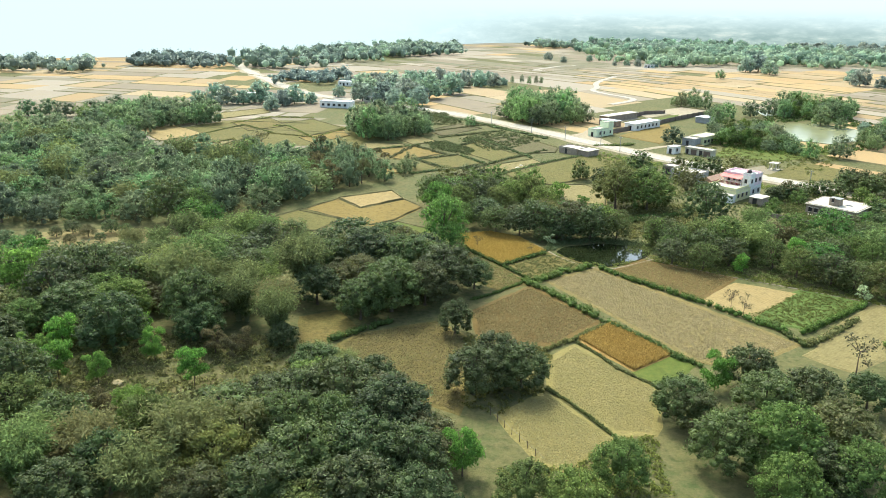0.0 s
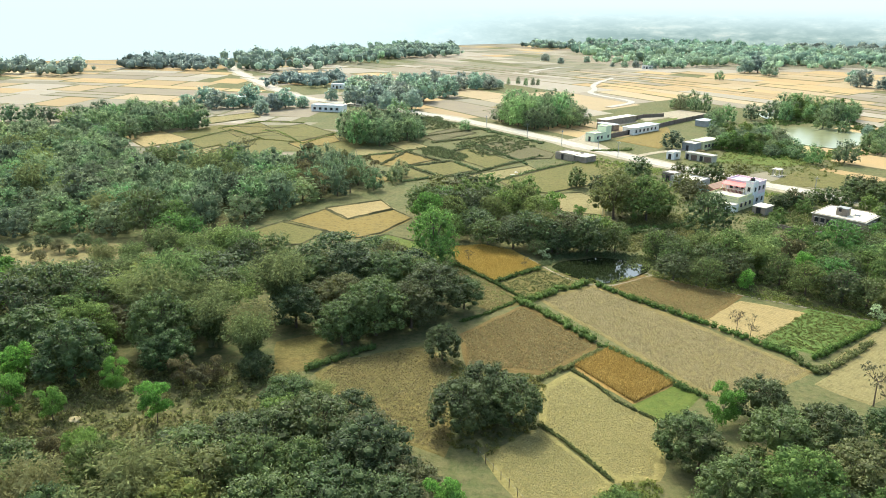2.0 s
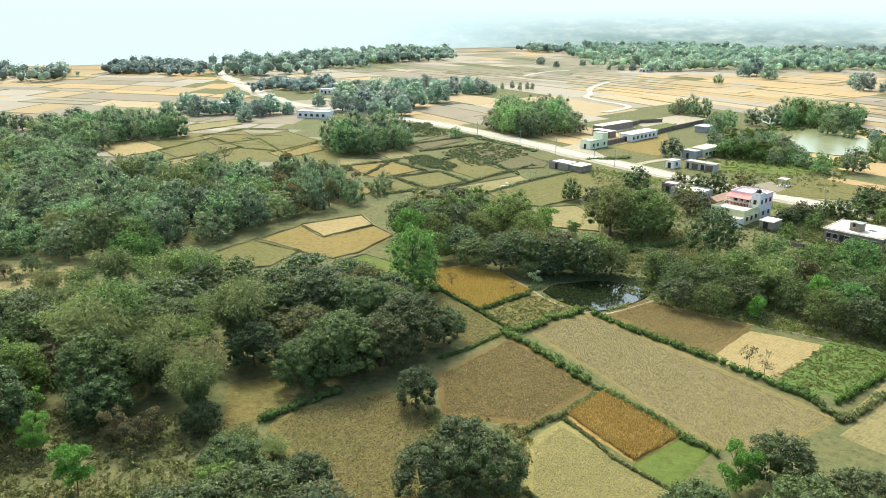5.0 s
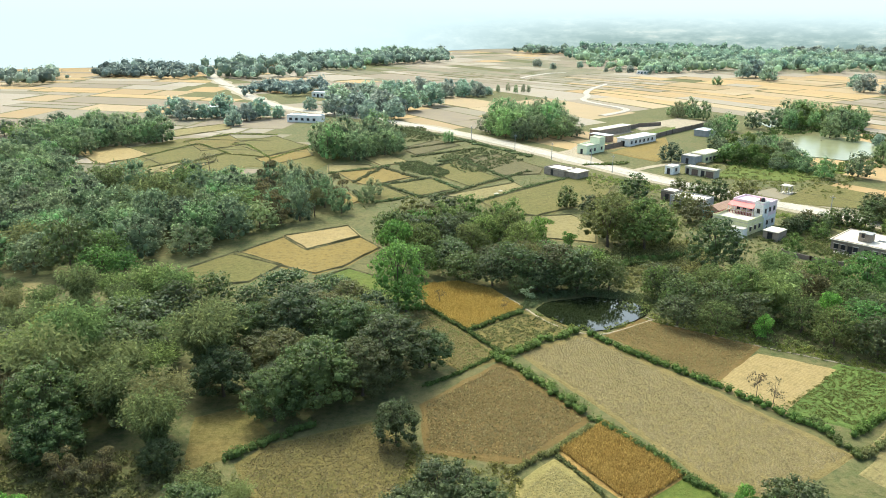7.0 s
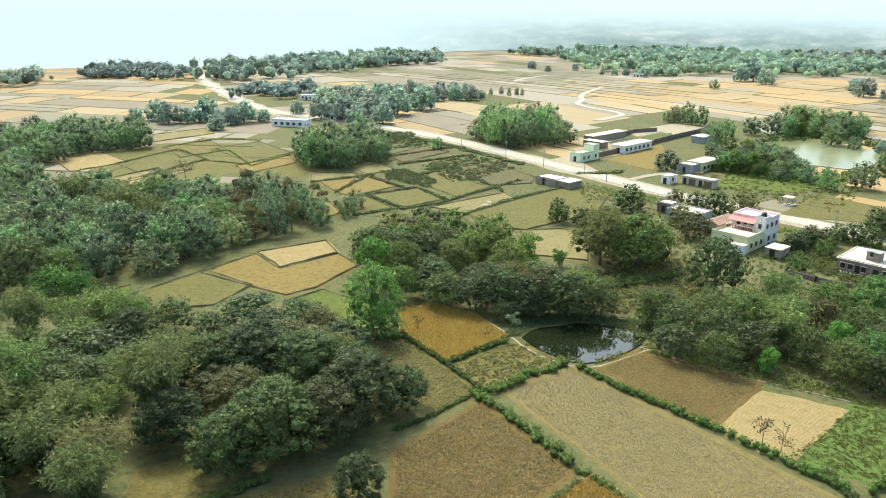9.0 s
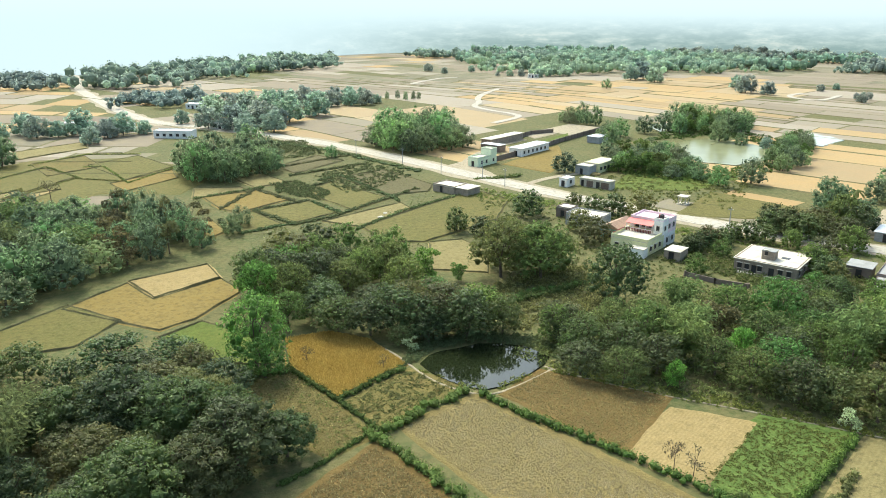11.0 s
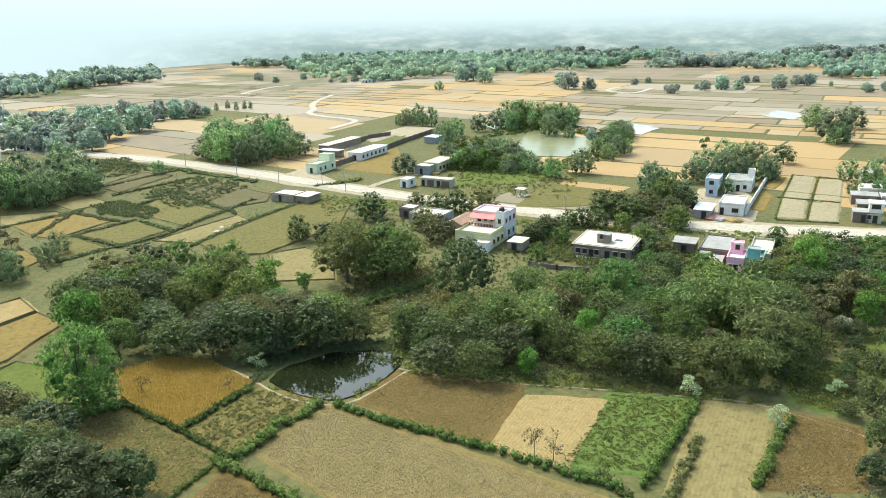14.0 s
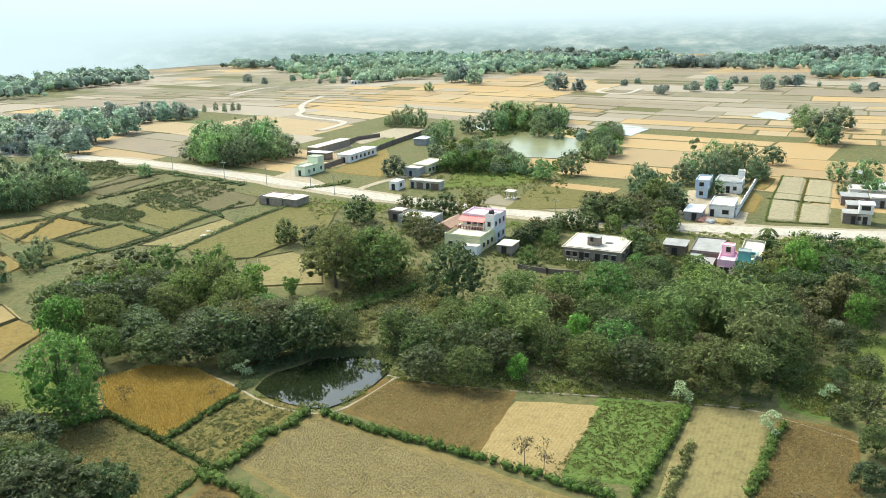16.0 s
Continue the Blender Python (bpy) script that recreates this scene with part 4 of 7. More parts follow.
hedge("hedge", [(34.7, 159.3), (37.9, 154.6), (42.9, 148.6), (47.1, 144.0), (51.0, 139.4), (54.0, 135.6), (56.4, 132.5), (61.8, 125.6)], 1.3, 2.0, 6, "long green hedge between fields")
hedge("hedge", [(83.9, 139.7), (78.5, 135.2), (73.6, 131.6), (68.2, 127.4), (64.4, 124.8)], 1.4, 1.7, 7, "leafy green hedge between field strips")
hedge("hedge", [(92.6, 130.7), (87.6, 127.5), (81.2, 122.9), (76.5, 119.5)], 1.4, 1.8, 8, "leafy green hedge beside a tan strip")
hedge("hedge", [(60.9, 129.3), (61.9, 122.6), (63.2, 119.1)], 1.2, 1.8, 9, "green hedge at a field corner")
hedge("hedge", [(63.6, 119.9), (68.6, 123.6), (78.0, 131.3)], 1.2, 2.0, 10, "scrubby hedge beside a tan field", mat="weeds")
hedge("hedge", [(17.3, 116.2), (20.2, 119.0), (23.0, 120.8), (26.1, 123.9), (29.5, 127.2)], 0.9, 1.3, 11, "scrubby dry bank between fields", mat="weeds")
hedge("hedge", [(23.3, 120.2), (26.2, 115.2), (28.4, 110.1), (33.6, 103.5)], 0.5, 0.7, 12, "low grassy bank between fields", mat="weeds")
hedge("hedge", [(6.0, 139.0), (11.1, 143.4), (17.3, 149.8)], 0.6, 0.9, 13, "low green bank between fields")
hedge("hedge", [(16.1, 103.1), (19.1, 98.9), (21.5, 94.2), (23.6, 89.9)], 0.5, 0.7, 14, "low dry bank beside stubble", mat="weeds")
hedge("hedge", [(-19.7, 119.2), (-16.9, 121.1), (-13.1, 124.6), (-9.0, 127.5)], 1.4, 2.2, 15, "leafy hedge along the clearing")
hedge("hedge", [(-2.5, 167.3), (0.0, 170.0), (4.0, 170.5), (6.0, 170.8)], 1.2, 1.8, 16, "shrubby hedge beneath a large tree")
hedge("hedge", [(46.9, 194.8), (53.2, 201.0), (60.9, 201.9), (65.6, 204.7)], 1.5, 2.4, 17, "bushy hedge across rough grass")
hedge("hedge", [(48.5, 196.1), (54.9, 198.4), (59.1, 200.1), (65.7, 204.9)], 1.5, 2.4, 18, "bushy hedge between rough grass plots")
for k, q in enumerate(([(-10.2, 279.2), (2.4, 261.9), (12.8, 269.3), (30.5, 290.6), (40.6, 302.3)], [(6.6, 287.8), (14.3, 274.2)], [(-9.4, 279.4), (5.8, 290.2)], [(8.3, 319.3), (15.5, 327.0), (30.9, 292.0), (33.5, 284.7)], [(-8.3, 343.4), (16.3, 364.9), (24.7, 367.1)], [(-2.3, 328.9), (23.8, 348.2)],
                       [(-20.2, 282.5), (-12.5, 307.6), (0.8, 289.8)], [(20.1, 256.2), (34.0, 273.8), (55.2, 292.8)], [(-11.8, 254.4), (1.1, 262.5)], [(-30.5, 296.7), (-9.6, 310.9)], [(-18.7, 270.3), (-14.4, 255.6)], [(4.2, 309.3), (12.6, 317.3)])):
    hedge("scrub_bank", q, 0.75, 2.3, 30 + k, "low scrubby bank between small fields", leaf=0.34, dense=6, mat="scrub")
for k, q in enumerate(([(169.7, 215.9), (190.0, 234.9), (218.4, 259.6)], [(175.4, 210.6), (194.4, 227.8), (222.1, 252.4)], [(188.8, 235.4), (199.7, 222.2)], [(168.8, 215.0), (181.1, 205.4)], [(217.0, 259.2), (226.8, 246.9)], [(168.0, 225.7), (191.9, 246.3), (211.6, 260.7)])):
    hedge("scrub_bank", q, 0.4, 0.8, 60 + k, "scrubby bank between bare paddies", leaf=0.25, dense=6, mat="weeds")
for k, q in enumerate(([(-107.4, 324.2), (-94.7, 357.5), (-75.2, 333.7)], [(-101.8, 360.3), (-87.9, 383.3), (-65.6, 381.3)], [(-80.5, 355.2), (-73.3, 355.8), (-56.5, 323.6), (-45.5, 351.4)], [(-88.9, 303.1), (-76.7, 333.6), (-58.1, 326.3)], [(-102.5, 295.0), (-89.3, 318.6), (-82.9, 306.0)])):
    hedge("scrub_bank", q, 0.5, 1.0, 80 + k, "low scrubby bank between small fields", leaf=0.4, dense=4, mat="weeds")
hedge("roadside_scrub", [(-12.0, 404.0), (8.1, 382.3), (26.0, 358.7), (45.2, 328.6)], 0.9, 5.0, 70, "green roadside scrub", leaf=0.4, dense=6, mat="scrub")
hedge("roadside_scrub", [(63.0, 314.1), (71.0, 314.4), (80.1, 318.5)], 1.0, 4.0, 71, "green roadside scrub", leaf=0.5, dense=5)


def undergrowth(name, poly, count, size, seed, mat, label, leaf=0.3):
    """Many small uneven clumps over rough ground, one sheet of growth."""
    rng = np.random.default_rng(seed)
    xs, ys = [p[0] for p in poly], [p[1] for p in poly]
    lobes = []
    while len(lobes) < count:
        p = (rng.uniform(min(xs), max(xs)), rng.uniform(min(ys), max(ys)))
        if inside(p, poly):
            r = size * rng.uniform(0.4, 1.3)
            lobes.append((p[0], p[1], r * 0.25, r, r * 0.6))
    L = np.array(lobes)
    per = 13
    d = rng.normal(0, 1, (count * per, 3))
    d /= np.linalg.norm(d, axis=1)[:, None]
    d[:, 2] = np.abs(d[:, 2])
    pk = np.repeat(np.arange(count), per)
    pos = L[pk, :3] + d * np.stack([L[pk, 3], L[pk, 3], L[pk, 4]], 1) * rng.uniform(0.6, 1.1, (count * per, 1))
    v = leaf_quads(pos, d, leaf, rng)
    ob = new(name, mesh_of(name, v.tolist(), [[4 * i, 4 * i + 1, 4 * i + 2, 4 * i + 3] for i in range(count * per)], M[mat]))
    return tagged(ob, label, "undergrowth", kind="stuff")


def stalks(name, poly, count, high, seed, mat, label, category="crop", lean=0.35, wide=0.12, low=0.0):
    """Upright tufts of crop or stubble."""
    rng = np.random.default_rng(seed)
    xs, ys = np.array([p[0] for p in poly]), np.array([p[1] for p in poly])
    q = rng.uniform((xs.min(), ys.min()), (xs.max(), ys.max()), (count * 3, 2))
    q = np.array([p for p in q if inside(p, poly)])[:count]
    k = len(q)
    an = rng.uniform(0, math.pi, k)
    side = np.stack([np.cos(an), np.sin(an), 0 * an], 1) * (wide * rng.uniform(0.6, 1.5, k))[:, None]
    foot = np.concatenate([q, np.full((k, 1), low)], 1)
    tip = foot + np.concatenate([rng.normal(0, lean * high, (k, 2)), (high * rng.uniform(0.6, 1.15, k))[:, None]], 1)
    v = np.stack([foot - side, foot + side, tip + side * 0.7, tip - side * 0.7], 1).reshape(-1, 3)
    ob = new(name, mesh_of(name, v.tolist(), [[4 * i, 4 * i + 1, 4 * i + 2, 4 * i + 3] for i in range(k)], M[mat]))
    return tagged(ob, label, category, kind="stuff")


def clods(name, poly, count, size, seed, mat, label):
    rng = np.random.default_rng(seed)
    xs, ys = np.array([p[0] for p in poly]), np.array([p[1] for p in poly])
    q = rng.uniform((xs.min(), ys.min()), (xs.max(), ys.max()), (count * 3, 2))
    q = np.array([p for p in q if inside(p, poly)])[:count]
    k = len(q)
    r = size * rng.uniform(0.4, 1.3, k)
    an = rng.uniform(0, 6.28, k)
    v = np.empty((k, 4, 3))
    for j in range(3):
        v[:, j, 0], v[:, j, 1], v[:, j, 2] = q[:, 0] + r * np.cos(an + 2.1 * j), q[:, 1] + r * np.sin(an + 2.1 * j), 0.02
    v[:, 3, 0], v[:, 3, 1], v[:, 3, 2] = q[:, 0], q[:, 1], 0.06 + r * 0.7
    f = []
    for i in range(k):
        o = 4 * i
        f += [[o, o + 1, o + 3], [o + 1, o + 2, o + 3], [o + 2, o, o + 3]]
    ob = new(name, mesh_of(name, v.reshape(-1, 3).tolist(), f, M[mat]))
    return tagged(ob, label, "soil", kind="stuff")


stalks("wheat_crop", [(4.1, 183.9), (12.0, 185.8), (18.9, 181.5), (24.4, 170.8), (13.1, 160.8), (5.6, 172.5)], 28000, 0.55, 1, "straw", "standing ripe orange wheat", lean=0.2, wide=0.07, low=0.05)
stalks("wheat_crop", [(24.0, 121.5), (31.4, 128.6), (38.8, 115.9), (30.9, 109.7)], 21000, 0.55, 2, "straw", "standing ripe golden wheat", lean=0.2, wide=0.07, low=0.05)
clods("straw_clods", [(22.4, 150.7), (33.8, 157.9), (61.5, 120.4), (47.7, 111.6), (42.5, 114.1)], 20000, 0.18, 3, "clods", "dry straw clods over a ploughed field")
stalks("dry_weeds", [(6.2, 133.4), (18.1, 146.5), (28.4, 129.3), (18.9, 119.5), (6.8, 121.6)], 13000, 0.20, 4, "dryweeds", "dry brown weeds over a fallow field", "weeds", 1.1, 0.065)
stalks("stubble", [(18.4, 112.7), (22.8, 118.0), (32.8, 103.2), (28.9, 91.3), (24.1, 91.5), (17.2, 103.5)], 20000, 0.14, 5, "straw_pale", "pale straw stubble", "stubble", 1.2, 0.05)
stalks("meadow_grass", [(-17.0, 117.6), (-14.1, 122.4), (-1.2, 127.8), (4.4, 120.6), (2.3, 96.0), (-8.3, 102.8)], 12000, 0.20, 6, "dryweeds", "dry meadow grass", "grass", 1.1, 0.065)
stalks("pond_field_weeds", [(38.8, 158.2), (46.4, 164.8), (62.7, 153.7), (51.4, 141.5), (48.8, 144.5)], 10000, 0.18, 7, "dryweeds", "dry weeds over a fallow field", "weeds", 1.1, 0.065)
stalks("stubble", [(8.9, 95.4), (15.8, 101.7), (22.8, 89.6), (16.2, 82.5), (13.1, 83.7)], 14000, 0.14, 51, "straw_pale", "pale straw stubble", "stubble", 1.2, 0.05)
undergrowth("field_weeds", [(74.1, 146.3), (83.4, 140.2), (66.8, 127.2), (58.4, 133.1)], 1100, 0.30, 8, "greenweeds", "low green weeds over a field", 0.16)
undergrowth("scrub_weeds", [(14.3, 159.0), (24.8, 168.6), (32.0, 162.3), (19.3, 152.1)], 420, 0.36, 9, "weeds", "low scrub weeds over a small field", 0.17)
undergrowth("rough_growth", [(42.3, 172.2), (57.3, 187.4), (84.6, 196.6), (107.1, 199.3), (142.8, 179.2), (152.7, 166.8), (102.5, 123.9), (101.4, 131.1), (96.6, 136.8), (77.2, 148.8), (58.4, 159.8)], 2600, 0.9, 10, "weeds", "rough green and dry growth under the trees", 0.36)
undergrowth("rough_growth", [(-81.1, 128.1), (-54.6, 121.5), (-27.6, 120.0), (-17.2, 115.9), (-10.4, 104.1), (-27.7, 90.7), (-47.0, 96.3), (-65.8, 100.8)], 1500, 0.8, 11, "weeds", "rough dry growth in a clearing", 0.35)
undergrowth("rough_growth", [(46.2, 205.8), (62.5, 219.1), (72.0, 214.9), (74.6, 201.0), (59.3, 186.6), (44.6, 181.2)], 700, 0.9, 12, "weeds", "rough grass and weeds near houses", 0.4)
undergrowth("garden_growth", [(55.2, 222.3), (74.1, 228.6), (94.8, 214.2), (102.7, 196.9), (118.6, 194.2), (131.3, 180.1), (151.1, 184.3), (169.2, 180.9), (181.1, 191.1), (136.8, 186.2), (126.5, 205.0), (106.7, 219.3), (106.3, 237.2), (91.8, 220.6), (76.6, 227.5), (67.0, 255.3), (55.8, 248.0)], 1300, 0.9, 14, "hedge", "green garden growth between the houses", 0.4)
undergrowth("roadside_growth", [(60.4, 300.9), (80.5, 278.3), (98.9, 250.7), (137.3, 219.9), (179.0, 189.3), (173.0, 184.2), (130.9, 211.1), (100.8, 239.8), (77.3, 268.0), (54.7, 290.5)], 600, 0.7, 15, "weeds", "dusty growth along the road", 0.4)
undergrowth("pond_growth", [(112.0, 323.8), (144.6, 362.3), (152.8, 348.1), (152.4, 328.8), (161.9, 318.4), (183.7, 329.1), (180.7, 315.8), (152.4, 301.3), (134.8, 298.4), (123.0, 306.4)], 360, 1.3, 16, "hedge", "green growth round the far pond", 0.7)
undergrowth("pond_growth", [(155.4, 387.7), (170.1, 387.8), (188.7, 394.8), (200.4, 382.0), (203.3, 360.2), (219.2, 371.8), (214.2, 406.4), (186.1, 422.0)], 300, 1.3, 22, "hedge", "green growth behind the far pond", 0.7)
undergrowth("field_tufts", [(-31.1, 300.3), (-12.8, 331.1), (20.6, 369.2), (46.2, 317.2), (66.2, 293.6), (55.8, 248.0), (38.3, 229.8), (13.7, 245.5), (-11.1, 247.1), (-22.1, 243.4)], 1300, 0.22, 17, "weeds", "tufts of dry grass over small fields", 0.19)
undergrowth("scrub_growth", [(-8.9, 316.2), (0.7, 319.8), (12.7, 300.9), (9.2, 289.4), (-4.9, 301.9)], 330, 0.8, 26, "scrub", "patch of dark green scrub between plots", 0.45)
undergrowth("scrub_growth", [(-20.7, 408.0), (-0.1, 407.5), (9.0, 371.4), (-11.9, 358.8)], 420, 0.8, 27, "scrub", "low green scrub beside the road", 0.5)
undergrowth("scrub_growth", [(6.5, 327.6), (26.5, 350.5), (41.7, 324.6), (23.8, 300.3), (17.2, 298.8)], 420, 0.7, 28, "scrub", "weedy scrub over fallow plots", 0.45)
undergrowth("yard_weeds", [(59.5, 296.8), (69.9, 279.2), (82.2, 251.6), (96.1, 229.7), (104.3, 215.0), (86.7, 188.1), (75.6, 186.0), (63.4, 198.3), (50.5, 203.9), (50.4, 224.5), (54.4, 248.6)], 900, 0.6, 29, "weeds", "patchy weeds and dry grass round the houses", 0.3)
undergrowth("yard_weeds", [(94.7, 298.8), (110.3, 277.1), (129.1, 259.5), (160.8, 299.5), (155.1, 315.1), (127.3, 316.2), (108.3, 313.6)], 500, 0.7, 31, "weeds", "patchy weeds behind the shops", 0.4)
undergrowth("near_grass", [(7.2, 82.3), (13.0, 83.0), (16.4, 81.9), (23.8, 89.9), (29.2, 90.0), (27.7, 79.2), (28.4, 76.8), (8.2, 76.4)], 500, 0.5, 19, "greenweeds", "grass and weeds under near trees", 0.25)
undergrowth("bank_grass", [(3.8, 123.4), (6.7, 121.2), (18.7, 118.1), (16.7, 103.1), (8.1, 95.4), (3.3, 97.7)], 420, 0.5, 20, "greenweeds", "shaded green grass beside a mango tree", 0.25)
undergrowth("pond_bank_grass", [(25.1, 169.7), (34.0, 159.9), (46.4, 165.9), (63.3, 153.9), (74.5, 147.3), (92.5, 135.0), (93.9, 136.6), (76.3, 150.2), (64.2, 156.9), (49.1, 168.3), (38.3, 159.5), (32.9, 163.3)], 420, 0.5, 21, "greenweeds", "green grass along the footpath and pond bank", 0.25)
undergrowth("pond_bank_growth", [(24.0, 170.0), (26.0, 178.0), (38.0, 182.0), (49.0, 179.0), (53.5, 170.0), (50.4, 168.2), (48.4, 174.6), (38.0, 178.2), (30.0, 176.2), (26.4, 172.0)], 420, 0.75, 32, "scrub", "dull scrub along the shaded pond bank", 0.3)
undergrowth("bank_weeds", [(101.9, 141.0), (113.5, 142.2), (105.8, 133.0), (100.0, 129.1), (96.7, 134.6)], 420, 0.5, 23, "greenweeds", "leafy weeds on a green bank", 0.22)
stalks("dry_field_weeds", [(94.1, 131.4), (99.2, 125.3), (88.1, 114.8), (77.9, 119.1)], 10000, 0.18, 24, "dryweeds", "dry brown weeds over a field", "weeds", 1.1, 0.065)
stalks("strip_grass", [(-1.7, 167.1), (5.6, 170.9), (13.0, 158.3), (18.2, 149.5), (11.8, 144.9), (2.8, 156.7)], 8000, 0.16, 25, "dryweeds", "dry grass over a fallow strip", "grass", 1.1, 0.065)
undergrowth("meadow_tufts", [(-18.5, 179.3), (-2.6, 181.9), (5.5, 172.9), (12.8, 159.5), (18.3, 149.9), (11.7, 144.2), (-0.3, 156.3), (-16.2, 167.9)], 700, 0.28, 18, "weeds", "tufts of dry grass over a fallow strip", 0.14)
stalks("floating_leaves", [(28.7, 169.9), (33.1, 173.9), (41.7, 173.7), (39.7, 169.3), (32.0, 167.7)], 500, 0.03, 13, "weeds", "floating leaves on the dark pond", "leaves", 3.0, 0.12, 0.03)
# ---- trees ----
plant("mango", -14.1, 93.8, 9.9, 11.7)
plant("mango", -6.6, 87.7, 10.0, 11.8)
plant("mango", -19.9, 91.3, 9.1, 10.7)
plant("mango", -9.4, 78.6, 9.7, 11.4)
plant("mango", -15.9, 77.4, 9.6, 11.3)
plant("mango", -4.0, 78.5, 8.6, 10.1)
plant("mango", -24.6, 82.7, 9.0, 10.5)
plant("mango", -19.4, 72.1, 9.1, 10.7)
plant("mango", -9.8, 71.4, 9.0, 10.6)
plant("mango", -2.3, 70.4, 7.9, 9.3)
plant("olive", 9.7, 73.2, 7.3, 7.7)
plant("olive", 15.1, 70.9, 7.7, 8.1)
plant("bamboo", -30.8, 80.3, 8.6, 11.0)
plant("bright", -41.4, 89.3, 7.4, 5.3)
plant("bright", 2.8, 80.6, 7.7, 5.5)
plant("bamboo", -43.2, 80.1, 7.0, 8.9)
plant("bamboo", -49.6, 80.4, 6.5, 8.3)
plant("mango", -49.3, 85.6, 8.0, 9.4)
plant("teak", -46.7, 92.6, 5.4, 4.7)
plant("bamboo", -33.6, 73.1, 7.5, 9.6)
plant("mango", -42.3, 71.5, 8.0, 9.4)
plant("mango", -26.7, 71.2, 7.4, 8.7)
plant("mango", -24.1, 93.0, 7.3, 8.6)
plant("mango", -18.9, 103.5, 7.3, 8.5)
plant("mango", -10.1, 101.0, 6.4, 7.5)
plant("bright", -37.2, 102.2, 7.1, 5.1)
plant("bright", -46.3, 110.8, 6.3, 4.5)
plant("bright", -51.6, 119.7, 5.4, 3.9)
plant("bright", -62.3, 114.0, 7.8, 5.6)
plant("bright", -58.0, 103.4, 7.2, 5.1)
plant("bright", -52.0, 103.0, 6.0, 4.3)
plant("bright", -63.7, 106.9, 7.4, 5.3)
plant("bright", -86.3, 154.0, 8.5, 6.0)
plant("bright", -79.3, 134.5, 11.9, 8.5)
plant("mango", -16.0, 152.5, 11.2, 13.2)
plant("mango", -7.5, 149.4, 11.0, 12.9)
plant("mango", -9.6, 133.0, 11.4, 13.0)
plant("mango", 0.6, 142.6, 10.8, 13.0)
plant("mango", -3.7, 162.5, 6.8, 8.9)
plant("mango", -22.1, 173.2, 7.3, 10.8)
plant("mango", -24.1, 136.0, 8.3, 9.7)
plant("mango", 6.5, 145.8, 6.9, 8.1)
plant("mango", -3.4, 136.4, 9.4, 10.4)
plant("mango", -15.0, 129.0, 8.4, 9.0)
plant("mango", -16.1, 142.2, 8.6, 10.1)
plant("mango", -35.4, 172.1, 6.8, 8.0)
plant("mango", -42.7, 174.6, 5.8, 6.8)
plant("mango", -24.6, 153.3, 8.2, 9.6)
plant("mango", -12.7, 173.4, 6.0, 9.4)
plant("bamboo", -29.2, 152.3, 7.5, 9.6)
plant("bamboo", -29.5, 125.4, 7.5, 9.6)
plant("bamboo", -37.1, 127.7, 7.6, 9.7)
plant("mango", -26.7, 116.5, 4.8, 5.7)
plant("mango", 2.4, 123.2, 6.6, 6.6)
plant("mango", 4.8, 101.4, 8.2, 9.6)
plant("mango", 12.2, 103.2, 7.6, 8.9)
plant("mango", 8.6, 106.3, 8.2, 9.6)
plant("mango", 33.9, 94.5, 7.4, 8.7)
plant("mango", 47.2, 104.6, 7.3, 8.6)
plant("mango", 45.3, 93.6, 8.6, 10.1)
plant("mango", 52.6, 95.9, 8.1, 9.6)
plant("mango", 36.0, 82.8, 8.4, 9.9)
plant("olive", 42.4, 81.7, 10.5, 11.1)
plant("mango", 50.9, 84.5, 9.1, 10.7)
plant("mango", 62.0, 98.1, 6.2, 7.3)
plant("olive", 21.7, 78.6, 7.1, 7.4)
plant("olive", 49.4, 76.2, 8.7, 9.2)
plant("mango", 34.8, 92.2, 6.6, 7.7)
plant("bright", 41.7, 103.6, 7.2, 5.1)
plant("mango", 46.1, 77.2, 7.4, 8.7)
plant("olive", 40.1, 74.4, 8.0, 8.4)
plant("bare", 66.4, 109.5, 8.8, 6.3)
plant("teak", -37.2, 113.4, 5.3, 4.6)
plant("teak", -33.9, 111.6, 4.7, 4.1)
plant("teak", -32.7, 114.1, 4.8, 4.2)
plant("leafy", 0.2, 173.4, 13.8, 10.5)
plant("leafy", 1.9, 169.0, 7.6, 7.6)
plant("bright", -1.7, 196.9, 11.3, 8.1)
plant("olive", 4.2, 201.4, 9.0, 9.5)
plant("mango", 10.2, 209.9, 8.6, 10.2)
plant("olive", 19.0, 210.2, 8.7, 9.2)
plant("mango", 11.1, 191.8, 7.7, 9.1)
plant("mango", 5.5, 223.8, 8.3, 9.7)
plant("mango", 23.4, 185.2, 9.2, 10.9)
plant("mango", 28.4, 182.0, 8.0, 9.4)
plant("mango", 32.2, 184.7, 9.4, 11.0)
plant("mango", 36.5, 180.6, 9.2, 10.8)
plant("olive", 40.3, 184.3, 8.7, 9.2)
plant("mango", 19.4, 183.8, 7.4, 8.7)
plant("olive", 27.3, 203.8, 8.5, 9.0)
plant("mango", 0.7, 229.5, 8.4, 9.9)
plant("mango", 8.9, 232.6, 8.7, 10.2)
plant("olive", 23.4, 225.5, 8.4, 8.8)
plant("olive", 16.3, 232.4, 8.6, 9.1)
plant("bright", 32.6, 209.9, 8.2, 5.9)
plant("bright", 39.8, 210.8, 5.0, 3.6)
plant("olive", 49.6, 211.8, 13.6, 14.0)
plant("olive", 57.8, 209.4, 13.0, 14.5)
plant("olive", 53.2, 219.0, 12.0, 13.0)
plant("olive", 61.5, 214.5, 10.5, 11.0)
plant("mango", 45.5, 248.8, 7.3, 6.6)
plant("mango", 51.5, 246.2, 5.2, 6.2)
plant("mango", 69.2, 193.4, 12.5, 12.3)
